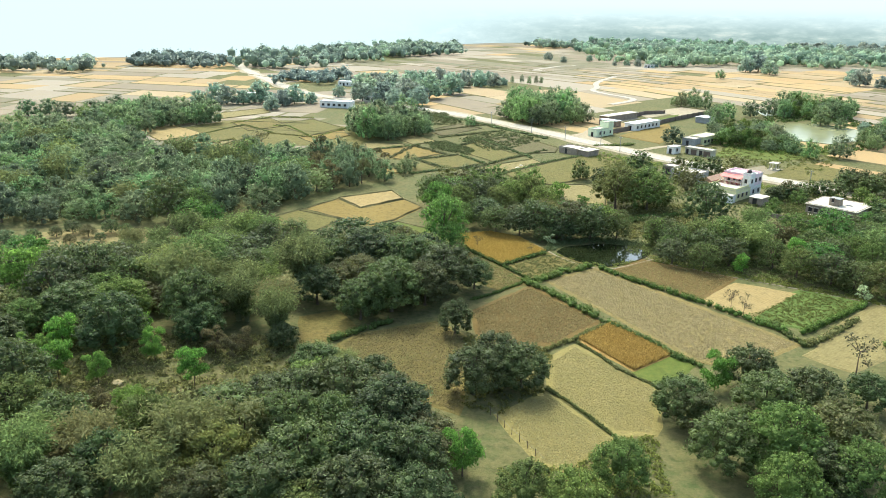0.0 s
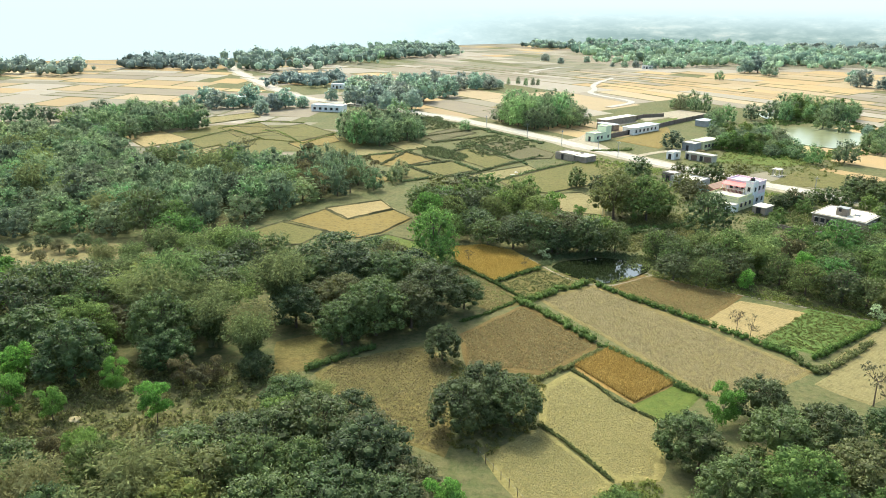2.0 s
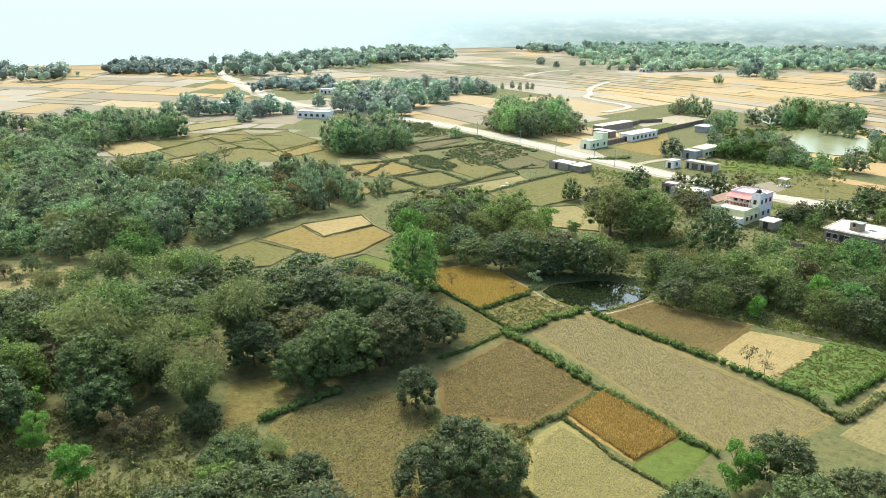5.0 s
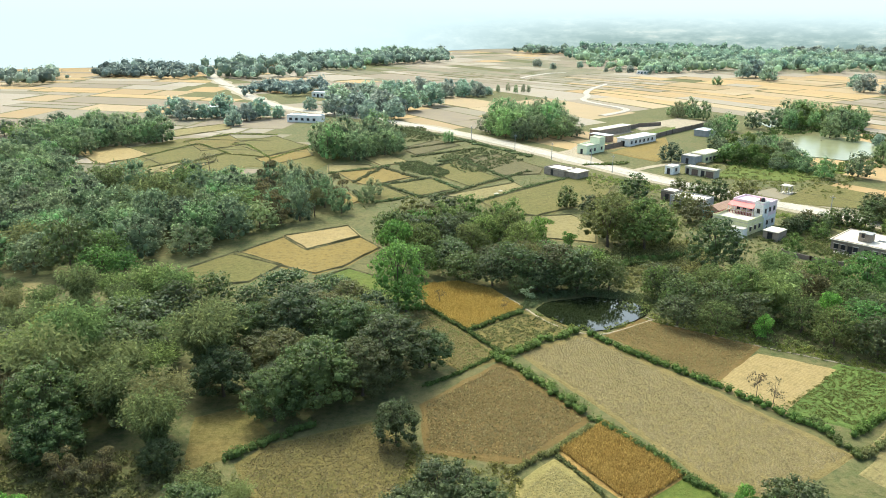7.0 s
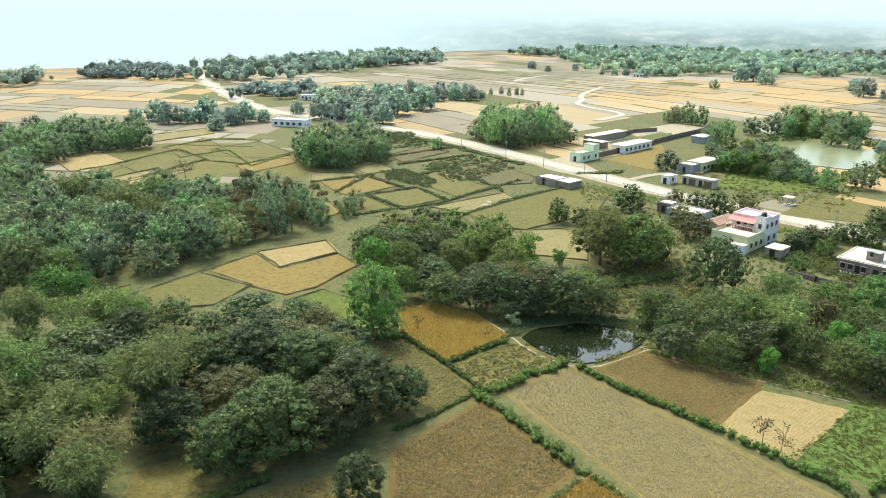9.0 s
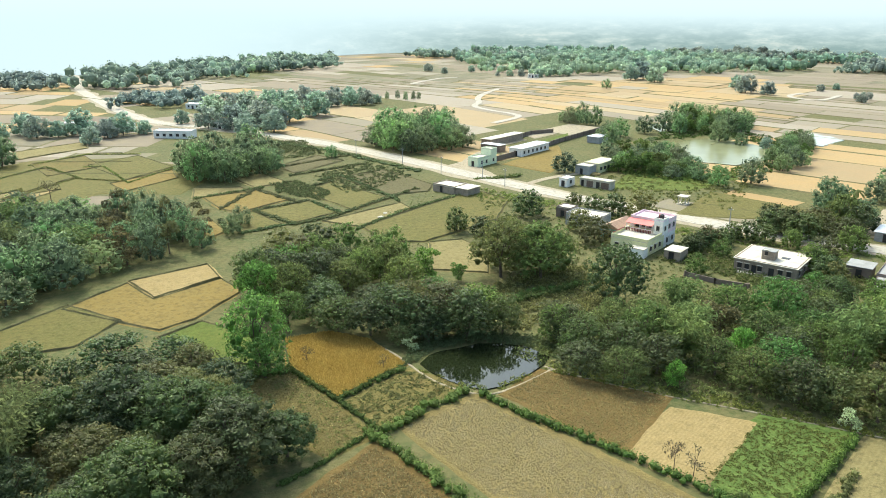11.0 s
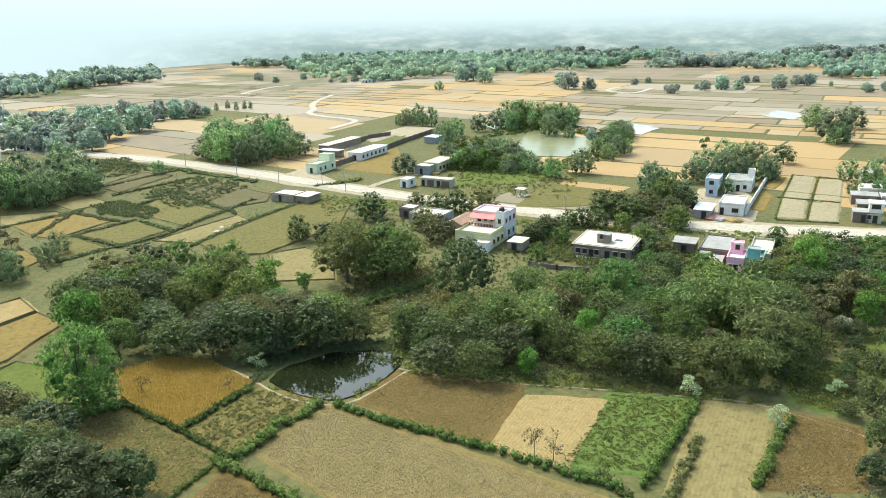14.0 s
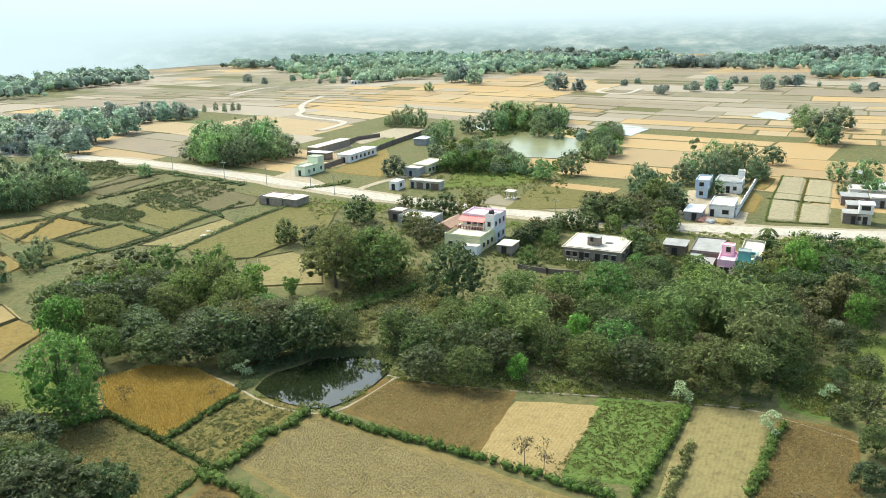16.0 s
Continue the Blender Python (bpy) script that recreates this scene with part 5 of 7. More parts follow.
plant("mango", 52.9, 177.0, 7.6, 9.0)
plant("mango", 55.1, 171.2, 7.4, 8.7)
plant("mango", 60.6, 166.9, 7.2, 8.5)
plant("mango", 53.6, 172.4, 5.7, 6.7)
plant("mango", 64.5, 162.1, 7.0, 8.3)
plant("bamboo", 68.7, 176.0, 6.4, 8.2)
plant("bamboo", 74.4, 171.6, 7.1, 9.0)
plant("olive", 73.7, 160.0, 7.0, 7.4)
plant("bright", 80.1, 163.9, 8.1, 5.8)
plant("olive", 76.2, 153.8, 7.6, 8.0)
plant("mango", 86.5, 160.1, 7.3, 8.6)
plant("mango", 81.7, 149.8, 7.4, 8.7)
plant("mango", 85.2, 147.5, 6.6, 7.8)
plant("bamboo", 97.8, 158.9, 9.0, 11.6)
plant("bamboo", 102.8, 155.2, 10.4, 13.3)
plant("bamboo", 101.1, 145.4, 8.9, 11.5)
plant("olive", 89.8, 143.1, 8.8, 9.3)
plant("bamboo", 94.6, 140.2, 6.5, 8.3)
plant("olive", 101.4, 140.9, 7.3, 7.7)
plant("mango", 100.7, 172.4, 7.3, 8.5)
plant("mango", 101.7, 183.2, 6.8, 8.0)
plant("olive", 86.6, 179.3, 8.2, 8.7)
plant("bamboo", 78.4, 184.4, 6.9, 8.8)
plant("mango", 130.2, 161.9, 7.2, 8.5)
plant("mango", 128.5, 165.5, 7.3, 8.6)
plant("bright", 133.1, 167.9, 12.3, 8.8)
plant("teak", 65.8, 160.4, 5.2, 4.6)
plant("bright", 64.9, 156.6, 5.0, 3.5)
plant("olive", 64.2, 181.2, 6.0, 6.3)
plant("flower", 84.0, 141.0, 4.1, 3.7)
plant("flower", 89.3, 129.6, 3.5, 3.2)
plant("flower", 26.0, 175.8, 3.3, 3.0)
plant("bare", 55.5, 135.4, 6.2, 2.9)
plant("bare", 57.5, 134.0, 4.4, 3.2)
plant("bare", 76.6, 111.6, 6.0, 5.0)
plant("bare", 82.0, 108.6, 6.2, 5.6)
plant("bare", 8.2, 173.8, 3.7, 2.7)
plant("bare", 20.8, 169.5, 3.2, 2.3)
plant("bright", -13.6, 254.6, 8.1, 5.8)
plant("mango", 68.7, 262.6, 8.1, 9.6)
plant("mango", 84.8, 270.7, 5.0, 5.9)
plant("mango", 89.0, 264.6, 5.7, 6.7)
plant("mango", 93.1, 259.3, 7.0, 8.2)
plant("mango", 99.4, 255.2, 8.3, 9.7)
plant("mango", 78.9, 245.7, 6.4, 7.6)
plant("mango", 78.8, 234.2, 7.3, 8.6)
plant("mango", 130.3, 240.0, 7.5, 8.8)
plant("mango", 132.0, 234.1, 8.0, 9.4)
plant("mango", 154.3, 250.0, 11.4, 10.3)
plant("mango", 140.9, 223.4, 7.7, 9.1)
plant("mango", 159.5, 243.0, 7.2, 8.5)
plant("mango", 137.4, 231.3, 6.6, 7.8)
plant("mango", 99.6, 223.4, 4.6, 5.4)
plant("mango", 110.1, 227.8, 5.0, 5.9)
plant("olive", 114.9, 232.0, 5.0, 5.3)
plant("olive", 93.2, 207.7, 5.2, 5.4)
plant("mango", 128.7, 213.7, 6.0, 7.1)
plant("mango", 121.8, 207.3, 5.2, 6.1)
plant("olive", 118.8, 181.9, 6.7, 7.1)
plant("mango", 120.1, 197.2, 5.5, 6.4)
plant("mango", 105.5, 227.0, 4.9, 5.8)
plant("bright", 133.1, 172.3, 12.8, 9.2)
plant("bright", 144.7, 177.8, 11.9, 8.5)
plant("mango", 147.1, 192.1, 5.6, 6.6)
plant("olive", 130.0, 173.1, 6.6, 6.9)
plant("mango", 151.4, 174.6, 6.2, 7.3)
plant("teak", 131.2, 156.5, 9.6, 8.3)
plant("olive", 133.5, 153.4, 6.8, 7.2)
plant("bare", 117.5, 149.6, 8.1, 5.8)
plant("teak", 103.0, 126.2, 7.1, 6.2)
plant("olive", 97.1, 119.9, 4.8, 5.0)
plant("mango", 90.4, 115.2, 4.0, 4.7)
plant("mango", 115.3, 136.7, 3.7, 4.4)
plant("olive", 189.3, 270.3, 10.2, 10.7)
plant("olive", 196.1, 264.2, 10.9, 11.5)
plant("olive", 216.9, 276.6, 9.8, 10.3)
plant("bright", 215.9, 281.6, 13.1, 9.4)
plant("bright", 203.8, 256.9, 11.9, 8.5)
plant("sapling", 213.7, 301.4, 8.3, 4.9)
plant("olive", 189.8, 262.2, 9.0, 9.5)
plant("mango", 180.3, 264.6, 8.0, 9.4)
plant("olive", 227.1, 244.8, 7.5, 7.9)
plant("olive", 228.7, 235.5, 9.5, 10.0)
plant("bright", 216.4, 221.9, 9.5, 6.8)
plant("mango", 286.4, 307.1, 14.4, 17.0)
plant("olive", 305.4, 334.8, 12.6, 13.3)
plant("olive", 211.6, 228.3, 4.9, 5.2)
plant("olive", 174.6, 246.2, 5.0, 5.3)
plant("bright", 179.0, 246.5, 7.4, 5.3)
plant("palm", 155.2, 244.2, 9.1, 5.1)
plant("palm", 162.1, 250.8, 9.4, 5.2)
plant("mango", 97.1, 321.6, 7.9, 9.3)
plant("bright", 12.4, 362.9, 7.8, 5.5)
plant("sapling", 58.9, 479.5, 7.2, 4.2)
plant("mango", 29.5, 179.5, 5.5, 6.5)
plant("mango", 36.4, 181.6, 7.7, 7.6)
plant("mango", 43.0, 180.8, 7.9, 7.7)
plant("olive", 51.8, 175.6, 7.5, 6.6)
plant("olive", 52.6, 170.0, 4.9, 4.3)
plant("mango", 24.4, 178.6, 3.9, 4.6)
plant("bare", -71.2, 293.7, 10.9, 7.8)
plant("sapling", -99.2, 293.7, 5.3, 3.1)
plant("bamboo", -27.7, 141.0, 10.5, 11.7)
plant("bamboo", -36.3, 149.2, 5.8, 7.5)
plant("bamboo", -27.7, 151.8, 5.9, 7.6)
plant("bamboo", -28.3, 120.0, 7.8, 8.3)
plant("bamboo", -35.5, 127.3, 6.3, 7.4)
plant("bamboo", -20.2, 109.9, 3.2, 5.9)
plant("bamboo", -15.4, 110.0, 2.2, 4.6)
plant("olive", -12.2, 263.0, 6.0, 6.3)
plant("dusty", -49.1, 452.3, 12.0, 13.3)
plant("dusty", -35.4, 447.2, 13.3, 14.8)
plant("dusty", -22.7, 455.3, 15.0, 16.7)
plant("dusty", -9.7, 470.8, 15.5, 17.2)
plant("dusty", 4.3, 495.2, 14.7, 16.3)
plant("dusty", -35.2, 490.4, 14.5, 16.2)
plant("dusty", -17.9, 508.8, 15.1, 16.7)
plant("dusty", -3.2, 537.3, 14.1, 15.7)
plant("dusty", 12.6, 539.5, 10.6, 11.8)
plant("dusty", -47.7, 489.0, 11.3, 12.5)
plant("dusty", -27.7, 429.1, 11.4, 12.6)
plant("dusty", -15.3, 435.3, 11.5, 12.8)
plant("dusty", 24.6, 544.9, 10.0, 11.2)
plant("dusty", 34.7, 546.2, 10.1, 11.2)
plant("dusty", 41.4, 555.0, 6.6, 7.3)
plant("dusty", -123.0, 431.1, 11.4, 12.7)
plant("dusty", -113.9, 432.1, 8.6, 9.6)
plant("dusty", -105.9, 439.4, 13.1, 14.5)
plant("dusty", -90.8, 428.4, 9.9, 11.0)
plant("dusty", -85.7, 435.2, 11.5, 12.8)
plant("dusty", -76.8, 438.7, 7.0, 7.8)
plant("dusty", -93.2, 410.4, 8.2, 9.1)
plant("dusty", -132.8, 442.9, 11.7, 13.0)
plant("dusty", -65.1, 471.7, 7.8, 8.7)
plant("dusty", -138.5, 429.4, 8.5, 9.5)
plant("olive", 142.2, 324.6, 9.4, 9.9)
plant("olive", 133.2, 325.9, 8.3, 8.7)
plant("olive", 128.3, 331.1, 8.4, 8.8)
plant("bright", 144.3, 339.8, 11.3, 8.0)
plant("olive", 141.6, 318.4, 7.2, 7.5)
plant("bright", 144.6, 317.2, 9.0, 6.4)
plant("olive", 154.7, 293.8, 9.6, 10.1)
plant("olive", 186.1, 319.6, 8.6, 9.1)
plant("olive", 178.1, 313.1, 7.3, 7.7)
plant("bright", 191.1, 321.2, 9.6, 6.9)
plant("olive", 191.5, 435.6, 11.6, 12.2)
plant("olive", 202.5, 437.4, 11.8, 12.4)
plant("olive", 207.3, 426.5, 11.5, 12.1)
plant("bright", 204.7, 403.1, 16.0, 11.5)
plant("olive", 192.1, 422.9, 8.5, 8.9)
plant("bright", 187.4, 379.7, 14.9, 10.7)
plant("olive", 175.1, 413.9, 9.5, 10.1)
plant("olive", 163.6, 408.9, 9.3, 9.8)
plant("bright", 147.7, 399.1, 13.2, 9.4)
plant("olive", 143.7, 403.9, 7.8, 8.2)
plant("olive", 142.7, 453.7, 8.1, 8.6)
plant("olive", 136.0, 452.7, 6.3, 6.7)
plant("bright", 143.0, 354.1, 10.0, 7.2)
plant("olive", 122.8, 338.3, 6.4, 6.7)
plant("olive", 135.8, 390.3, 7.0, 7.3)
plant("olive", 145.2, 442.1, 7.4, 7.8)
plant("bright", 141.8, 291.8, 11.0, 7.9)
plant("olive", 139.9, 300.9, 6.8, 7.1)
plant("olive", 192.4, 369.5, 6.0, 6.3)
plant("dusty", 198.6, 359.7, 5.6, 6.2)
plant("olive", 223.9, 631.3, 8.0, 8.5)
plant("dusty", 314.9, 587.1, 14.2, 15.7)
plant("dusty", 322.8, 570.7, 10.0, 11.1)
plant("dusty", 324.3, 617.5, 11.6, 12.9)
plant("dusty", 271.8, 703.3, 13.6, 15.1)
plant("dusty", 285.0, 708.8, 16.6, 18.4)
plant("dusty", 283.7, 680.0, 13.3, 14.8)
plant("dusty", 186.8, 757.0, 7.5, 8.3)
plant("dusty", 176.2, 757.0, 6.5, 7.2)
plant("dusty", 198.6, 741.0, 8.3, 9.2)
plant("dusty", 14.2, 564.9, 10.7, 11.8)
plant("dusty", 24.1, 562.4, 11.3, 12.6)
plant("dusty", 33.2, 584.3, 7.9, 8.8)
plant("dusty", -44.5, 509.0, 13.3, 14.8)
plant("dusty", -34.4, 515.1, 13.6, 15.1)
plant("dusty", -23.7, 521.4, 13.9, 15.5)
plant("dusty", -12.0, 514.9, 13.9, 15.4)
plant("dusty", -54.3, 503.2, 13.0, 14.5)
plant("dusty", -34.9, 467.3, 11.0, 12.2)
plant("dusty", -24.6, 462.8, 12.2, 13.5)
plant("dusty", -14.8, 461.3, 9.8, 10.9)
plant("dusty", -3.4, 556.5, 9.1, 10.2)
plant("dusty", 4.3, 567.5, 8.1, 9.0)
plant("dusty", 357.1, 516.4, 6.5, 7.2)
plant("dusty", 389.5, 520.5, 8.2, 9.1)
plant("dusty", 404.8, 520.8, 10.5, 11.6)
plant("dusty", 414.7, 514.3, 8.2, 9.1)
plant("dusty", 440.1, 502.5, 9.6, 10.7)
plant("dusty", 476.2, 512.0, 9.2, 10.3)
plant("dusty", 470.4, 451.4, 6.2, 6.9)
plant("dusty", 393.3, 534.5, 4.6, 5.1)
plant("dusty", 495.7, 459.7, 6.4, 7.2)
plant("olive", 57.3, 579.6, 6.3, 3.7)
plant("olive", 61.8, 569.7, 6.2, 3.6)
plant("olive", 67.5, 573.5, 6.3, 3.7)
plant("olive", 71.1, 573.3, 5.7, 3.3)
plant("olive", 49.9, 575.2, 5.6, 3.3)
plant("dusty", 150.6, 815.6, 6.9, 7.7)
plant("dusty", 120.6, 796.6, 6.7, 7.4)
plant("dusty", 109.2, 828.7, 8.9, 9.9)
grove([(-23.2, 147.8), (-18.3, 161.8), (-5.7, 159.3), (4.8, 145.0), (1.0, 141.0), (-6.2, 135.5), (-14.8, 132.0), (-19.6, 137.0)], ["mango"], 5.4, (8, 10), 43, 0.8)
grove([(-28.6, 170.4), (-23.1, 175.8), (-11.8, 175.3), (-0.7, 159.4), (-5.5, 156.9), (-18.1, 160.5), (-22.8, 149.9)], ["mango"], 5.2, (7, 9), 45, 0.72)
grove([(-30.6, 89.9), (-21.1, 96.7), (-17.3, 98.4), (-7.1, 93.9), (0.1, 82.1), (0.2, 68.5), (-29.0, 67.9), (-33.7, 81.3)], ["mango", "mango", "olive"], 5.6, (8, 11), 44)
grove([(-68.8, 106.1), (-53.4, 96.1), (-54.4, 88.6), (-58.9, 88.5)], ["mango", "olive"], 7.5, (9, 12), 41)
grove([(43.2, 168.3), (52.1, 178.1), (61.8, 181.0), (70.8, 175.7), (82.3, 179.8), (99.3, 182.7), (110.7, 170.8), (127.7, 166.8), (147.0, 161.9), (120.5, 139.3), (107.0, 136.4), (95.6, 135.7), (83.8, 143.7), (69.5, 152.4), (57.9, 158.5)], ["olive", "mango", "bamboo", "olive", "leafy", "teak", "mango"], 6.0, (7, 11), 6)
grove([(-5.7, 202.6), (2.1, 221.3), (13.4, 232.0), (27.2, 221.8), (33.7, 200.8), (39.6, 186.1), (41.6, 177.3), (35.1, 174.0), (21.2, 181.0), (7.9, 189.1), (-1.1, 190.4)], ["mango", "olive", "leafy", "olive", "mango"], 6.0, (7, 10), 7)
grove([(136.2, 182.1), (155.6, 187.0), (162.2, 174.9), (148.6, 154.4), (136.8, 153.3), (125.4, 164.5)], ["olive", "bright", "mango"], 6.0, (7, 10), 8)
grove([(113.9, 187.8), (124.5, 179.1), (113.7, 169.6), (102.6, 177.7)], ["olive", "mango", "mango"], 6.0, (6, 8), 9)

grove([(116.9, 319.6), (125.1, 307.1), (138.7, 304.8), (148.4, 329.4), (145.6, 353.5), (132.3, 352.7)], ["olive", "shrub", "leafy", "shrub"], 4.5, (5, 8), 64, 0.9)
grove([(174.0, 404.1), (209.8, 399.8), (230.0, 429.4), (203.2, 445.2)], ["olive", "shrub", "leafy"], 5.5, (6, 10), 65, 1.0)
grove([(173.8, 316.0), (198.9, 350.1), (223.1, 376.3), (222.6, 366.0), (199.1, 332.8)], ["olive", "shrub", "leafy"], 4.5, (5, 8), 66, 0.95)
plant("olive", 158.0, 256.7, 10.9, 8.9)
plant("olive", 148.8, 236.9, 11.0, 9.7)
plant("mango", 152.4, 233.8, 8.2, 9.6)
plant("mango", 138.8, 233.3, 8.0, 9.4)
plant("mango", 132.0, 228.6, 7.7, 9.1)
plant("mango", 131.6, 234.9, 7.3, 8.6)
plant("mango", 127.9, 236.2, 6.6, 7.8)
plant("olive", 138.9, 218.3, 7.0, 7.3)
plant("mango", 106.0, 227.7, 5.7, 6.7)
plant("mango", 100.5, 223.4, 5.0, 5.9)
plant("olive", 105.5, 219.3, 4.8, 5.0)
plant("mango", 118.4, 231.3, 5.4, 6.3)
plant("mango", 121.5, 228.0, 5.3, 6.3)
plant("olive", 126.2, 223.8, 5.3, 5.6)
plant("olive", 121.0, 207.4, 6.4, 6.8)
plant("mango", 119.8, 199.4, 6.1, 7.1)
plant("leafy", 110.1, 189.5, 6.3, 6.0)
plant("olive", 114.0, 188.0, 5.7, 6.0)
plant("palm", 149.1, 193.6, 7.2, 4.0)
plant("olive", 142.6, 174.0, 6.2, 6.5)
plant("leafy", 150.0, 176.5, 5.8, 5.5)
plant("olive", 135.8, 170.3, 6.0, 6.3)
plant("leafy", 209.9, 284.8, 10.1, 9.6)
plant("olive", 198.0, 260.7, 7.9, 8.4)
plant("olive", 207.3, 259.1, 7.6, 8.0)
plant("mango", 231.0, 277.5, 7.5, 8.8)
plant("olive", 317.7, 349.7, 10.6, 11.2)
plant("mango", 323.5, 331.5, 11.4, 13.4)
plant("olive", 281.2, 300.1, 10.4, 10.9)
plant("leafy", 148.6, 437.1, 11.3, 7.7)
plant("olive", 148.0, 456.5, 10.7, 8.0)
plant("olive", 137.8, 446.8, 9.6, 7.8)
plant("leafy", 131.9, 367.9, 12.0, 8.8)
plant("olive", 123.5, 349.0, 6.6, 6.9)
plant("mango", 123.6, 147.9, 3.3, 3.9)
plant("mango", 121.5, 149.8, 3.0, 3.5)
plant("mango", 118.7, 143.8, 3.0, 3.5)
plant("mango", 114.2, 140.7, 2.7, 3.2)
plant("mango", 109.9, 137.5, 2.6, 3.1)
plant("mango", 106.6, 134.0, 2.5, 3.0)
plant("mango", 100.3, 128.7, 2.5, 3.0)
plant("flower", 103.7, 133.7, 3.2, 2.9)
plant("flower", 123.6, 150.6, 3.9, 3.5)
plant("bright", 126.8, 149.0, 8.2, 4.9)
plant("dusty", 165.6, 762.4, 4.7, 5.2)
plant("dusty", 375.6, 534.6, 5.4, 4.6)
plant("dusty", 414.4, 532.7, 10.0, 11.1)
plant("dusty", 458.7, 557.5, 6.5, 7.3)
plant("dusty", 468.6, 557.1, 5.8, 6.4)
plant("dusty", 464.5, 527.3, 9.4, 10.4)
plant("dusty", 470.9, 516.7, 8.5, 9.5)
plant("dusty", 497.5, 529.2, 8.0, 8.9)
plant("dusty", 485.0, 467.5, 5.8, 6.4)
plant("dusty", 366.7, 535.3, 5.1, 3.7)
plant("dusty", 372.6, 536.6, 5.1, 3.8)
plant("dusty", 376.7, 590.1, 5.7, 6.4)
plant("dusty", 397.4, 602.0, 5.1, 5.6)
plant("dusty", 487.2, 499.7, 4.6, 3.4)
plant("dusty", 485.4, 451.9, 5.3, 3.9)

# woods and clumps
for x, y, h, w in ((-206.0, 376.0, 8.5, 11.0), (-196.0, 377.0, 9.0, 11.5), (-187.0, 375.5, 8.0, 10.0)):
    plant("mango", x, y, h, w)
for x, y, w in ((-100.7, 167.7, 3.6), (-97.7, 172.2, 4.2), (-94.7, 177.0, 3.4), (-91.7, 179.5, 4.4), (-86.9, 177.3, 4.0), (-82.7, 180.4, 4.6), (-78.5, 179.5, 3.6), (-104.5, 173.0, 3.8), (-88.5, 171.0, 3.2), (-93.0, 166.5, 3.0), (-76.0, 175.0, 3.4), (-82.5, 174.0, 2.8)):
    plant("mango", x, y, w * 0.85, w)
plant("leafy", -64.5, 187.5, 7.5, 9.5)
plant("leafy", -59.5, 189.0, 6.0, 7.0)
plant("leafy", -88.5, 151.0, 8.5, 9.0)
plant("leafy", -94.0, 146.0, 8.0, 8.5)
grove([(-37.5, 228.0), (-27.5, 233.5), (-18.5, 243.0), (-22.5, 259.0), (-36.0, 269.0), (-44.0, 258.0)], ["teak", "teak", "teak", "olive"], 5.0, (6.5, 9), 57, 1.25)
grove([(-18.0, 241.0), (-24.0, 233.0), (-37.0, 226.5), (-43.0, 214.5), (-55.0, 201.0), (-62.0, 193.5), (-72.0, 189.0), (-98.0, 189.0), (-113.0, 186.0), (-150.0, 238.0), (-181.0, 306.0), (-166.0, 330.0), (-148.0, 330.0), (-130.0, 308.0), (-116.0, 282.0), (-94.0, 264.0), (-80.0, 258.0), (-72.0, 270.0), (-60.0, 273.0), (-47.0, 276.0), (-36.0, 271.0), (-25.0, 255.0)],
      ["mango", "olive", "olive", "leafy", "olive", "mango", "leafy", "olive", "mango", "bamboo"], 6.0, (8.5, 12.5), 5, 0.85, 330)
grove([(-132.0, 322.0), (-129.0, 347.0), (-111.0, 360.0), (-118.0, 384.0), (-147.0, 400.0), (-163.0, 388.0), (-165.0, 350.0), (-150.0, 334.0)], ["olive", "mango", "olive", "leafy"], 7.0, (9, 13), 51, 0.85)
grove([(-97.0, 144.0), (-75.0, 145.0), (-58.0, 149.0), (-42.0, 160.0), (-35.0, 141.0), (-33.0, 126.0), (-45.0, 115.0), (-62.0, 112.0), (-74.0, 112.0)], ["mango", "mango", "mango", "olive", "bamboo"], 6.0, (8.5, 12), 4, 0.8)
grove([(-84.0, 148.0), (-60.0, 152.0), (-46.0, 163.0), (-50.0, 168.0), (-66.0, 160.0), (-84.0, 154.0)], ["bamboo"], 5.0, (6, 9), 46, 0.6)
grove([(-72.0, 161.0), (-62.0, 169.0), (-45.0, 177.0), (-36.0, 170.0), (-40.0, 160.0), (-60.0, 151.0)], ["bamboo", "olive", "bamboo", "mango"], 5.2, (6.5, 9), 49, 0.8)
grove([(-62.0, 90.0), (-50.0, 86.0), (-38.0, 87.0), (-30.0, 89.0), (-27.0, 70.0), (-55.0, 67.0), (-66.0, 78.0)], ["olive", "mango", "olive", "bamboo", "mango"], 5.6, (7, 10), 47, 0.85)
grove([(-76.0, 109.0), (-61.0, 103.0), (-60.0, 92.0), (-76.0, 92.0)], ["olive", "mango"], 6.0, (7, 9), 48, 0.85)
grove([(-38.5, 322.0), (-27.0, 317.0), (-18.0, 326.0), (-8.5, 338.0), (-10.0, 354.0), (-23.5, 360.0), (-36.0, 355.0), (-40.5, 338.0)], ["olive", "leafy", "olive", "leafy", "mango"], 6.5, (10, 14), 62, 1.0)
grove([(31.0, 388.0), (39.0, 372.0), (53.0, 366.0), (69.0, 376.0), (71.0, 394.0), (65.0, 414.0), (48.0, 417.0), (33.0, 410.0)], ["leafy", "olive", "leafy", "olive"], 6.5, (10, 14), 61, 1.0)


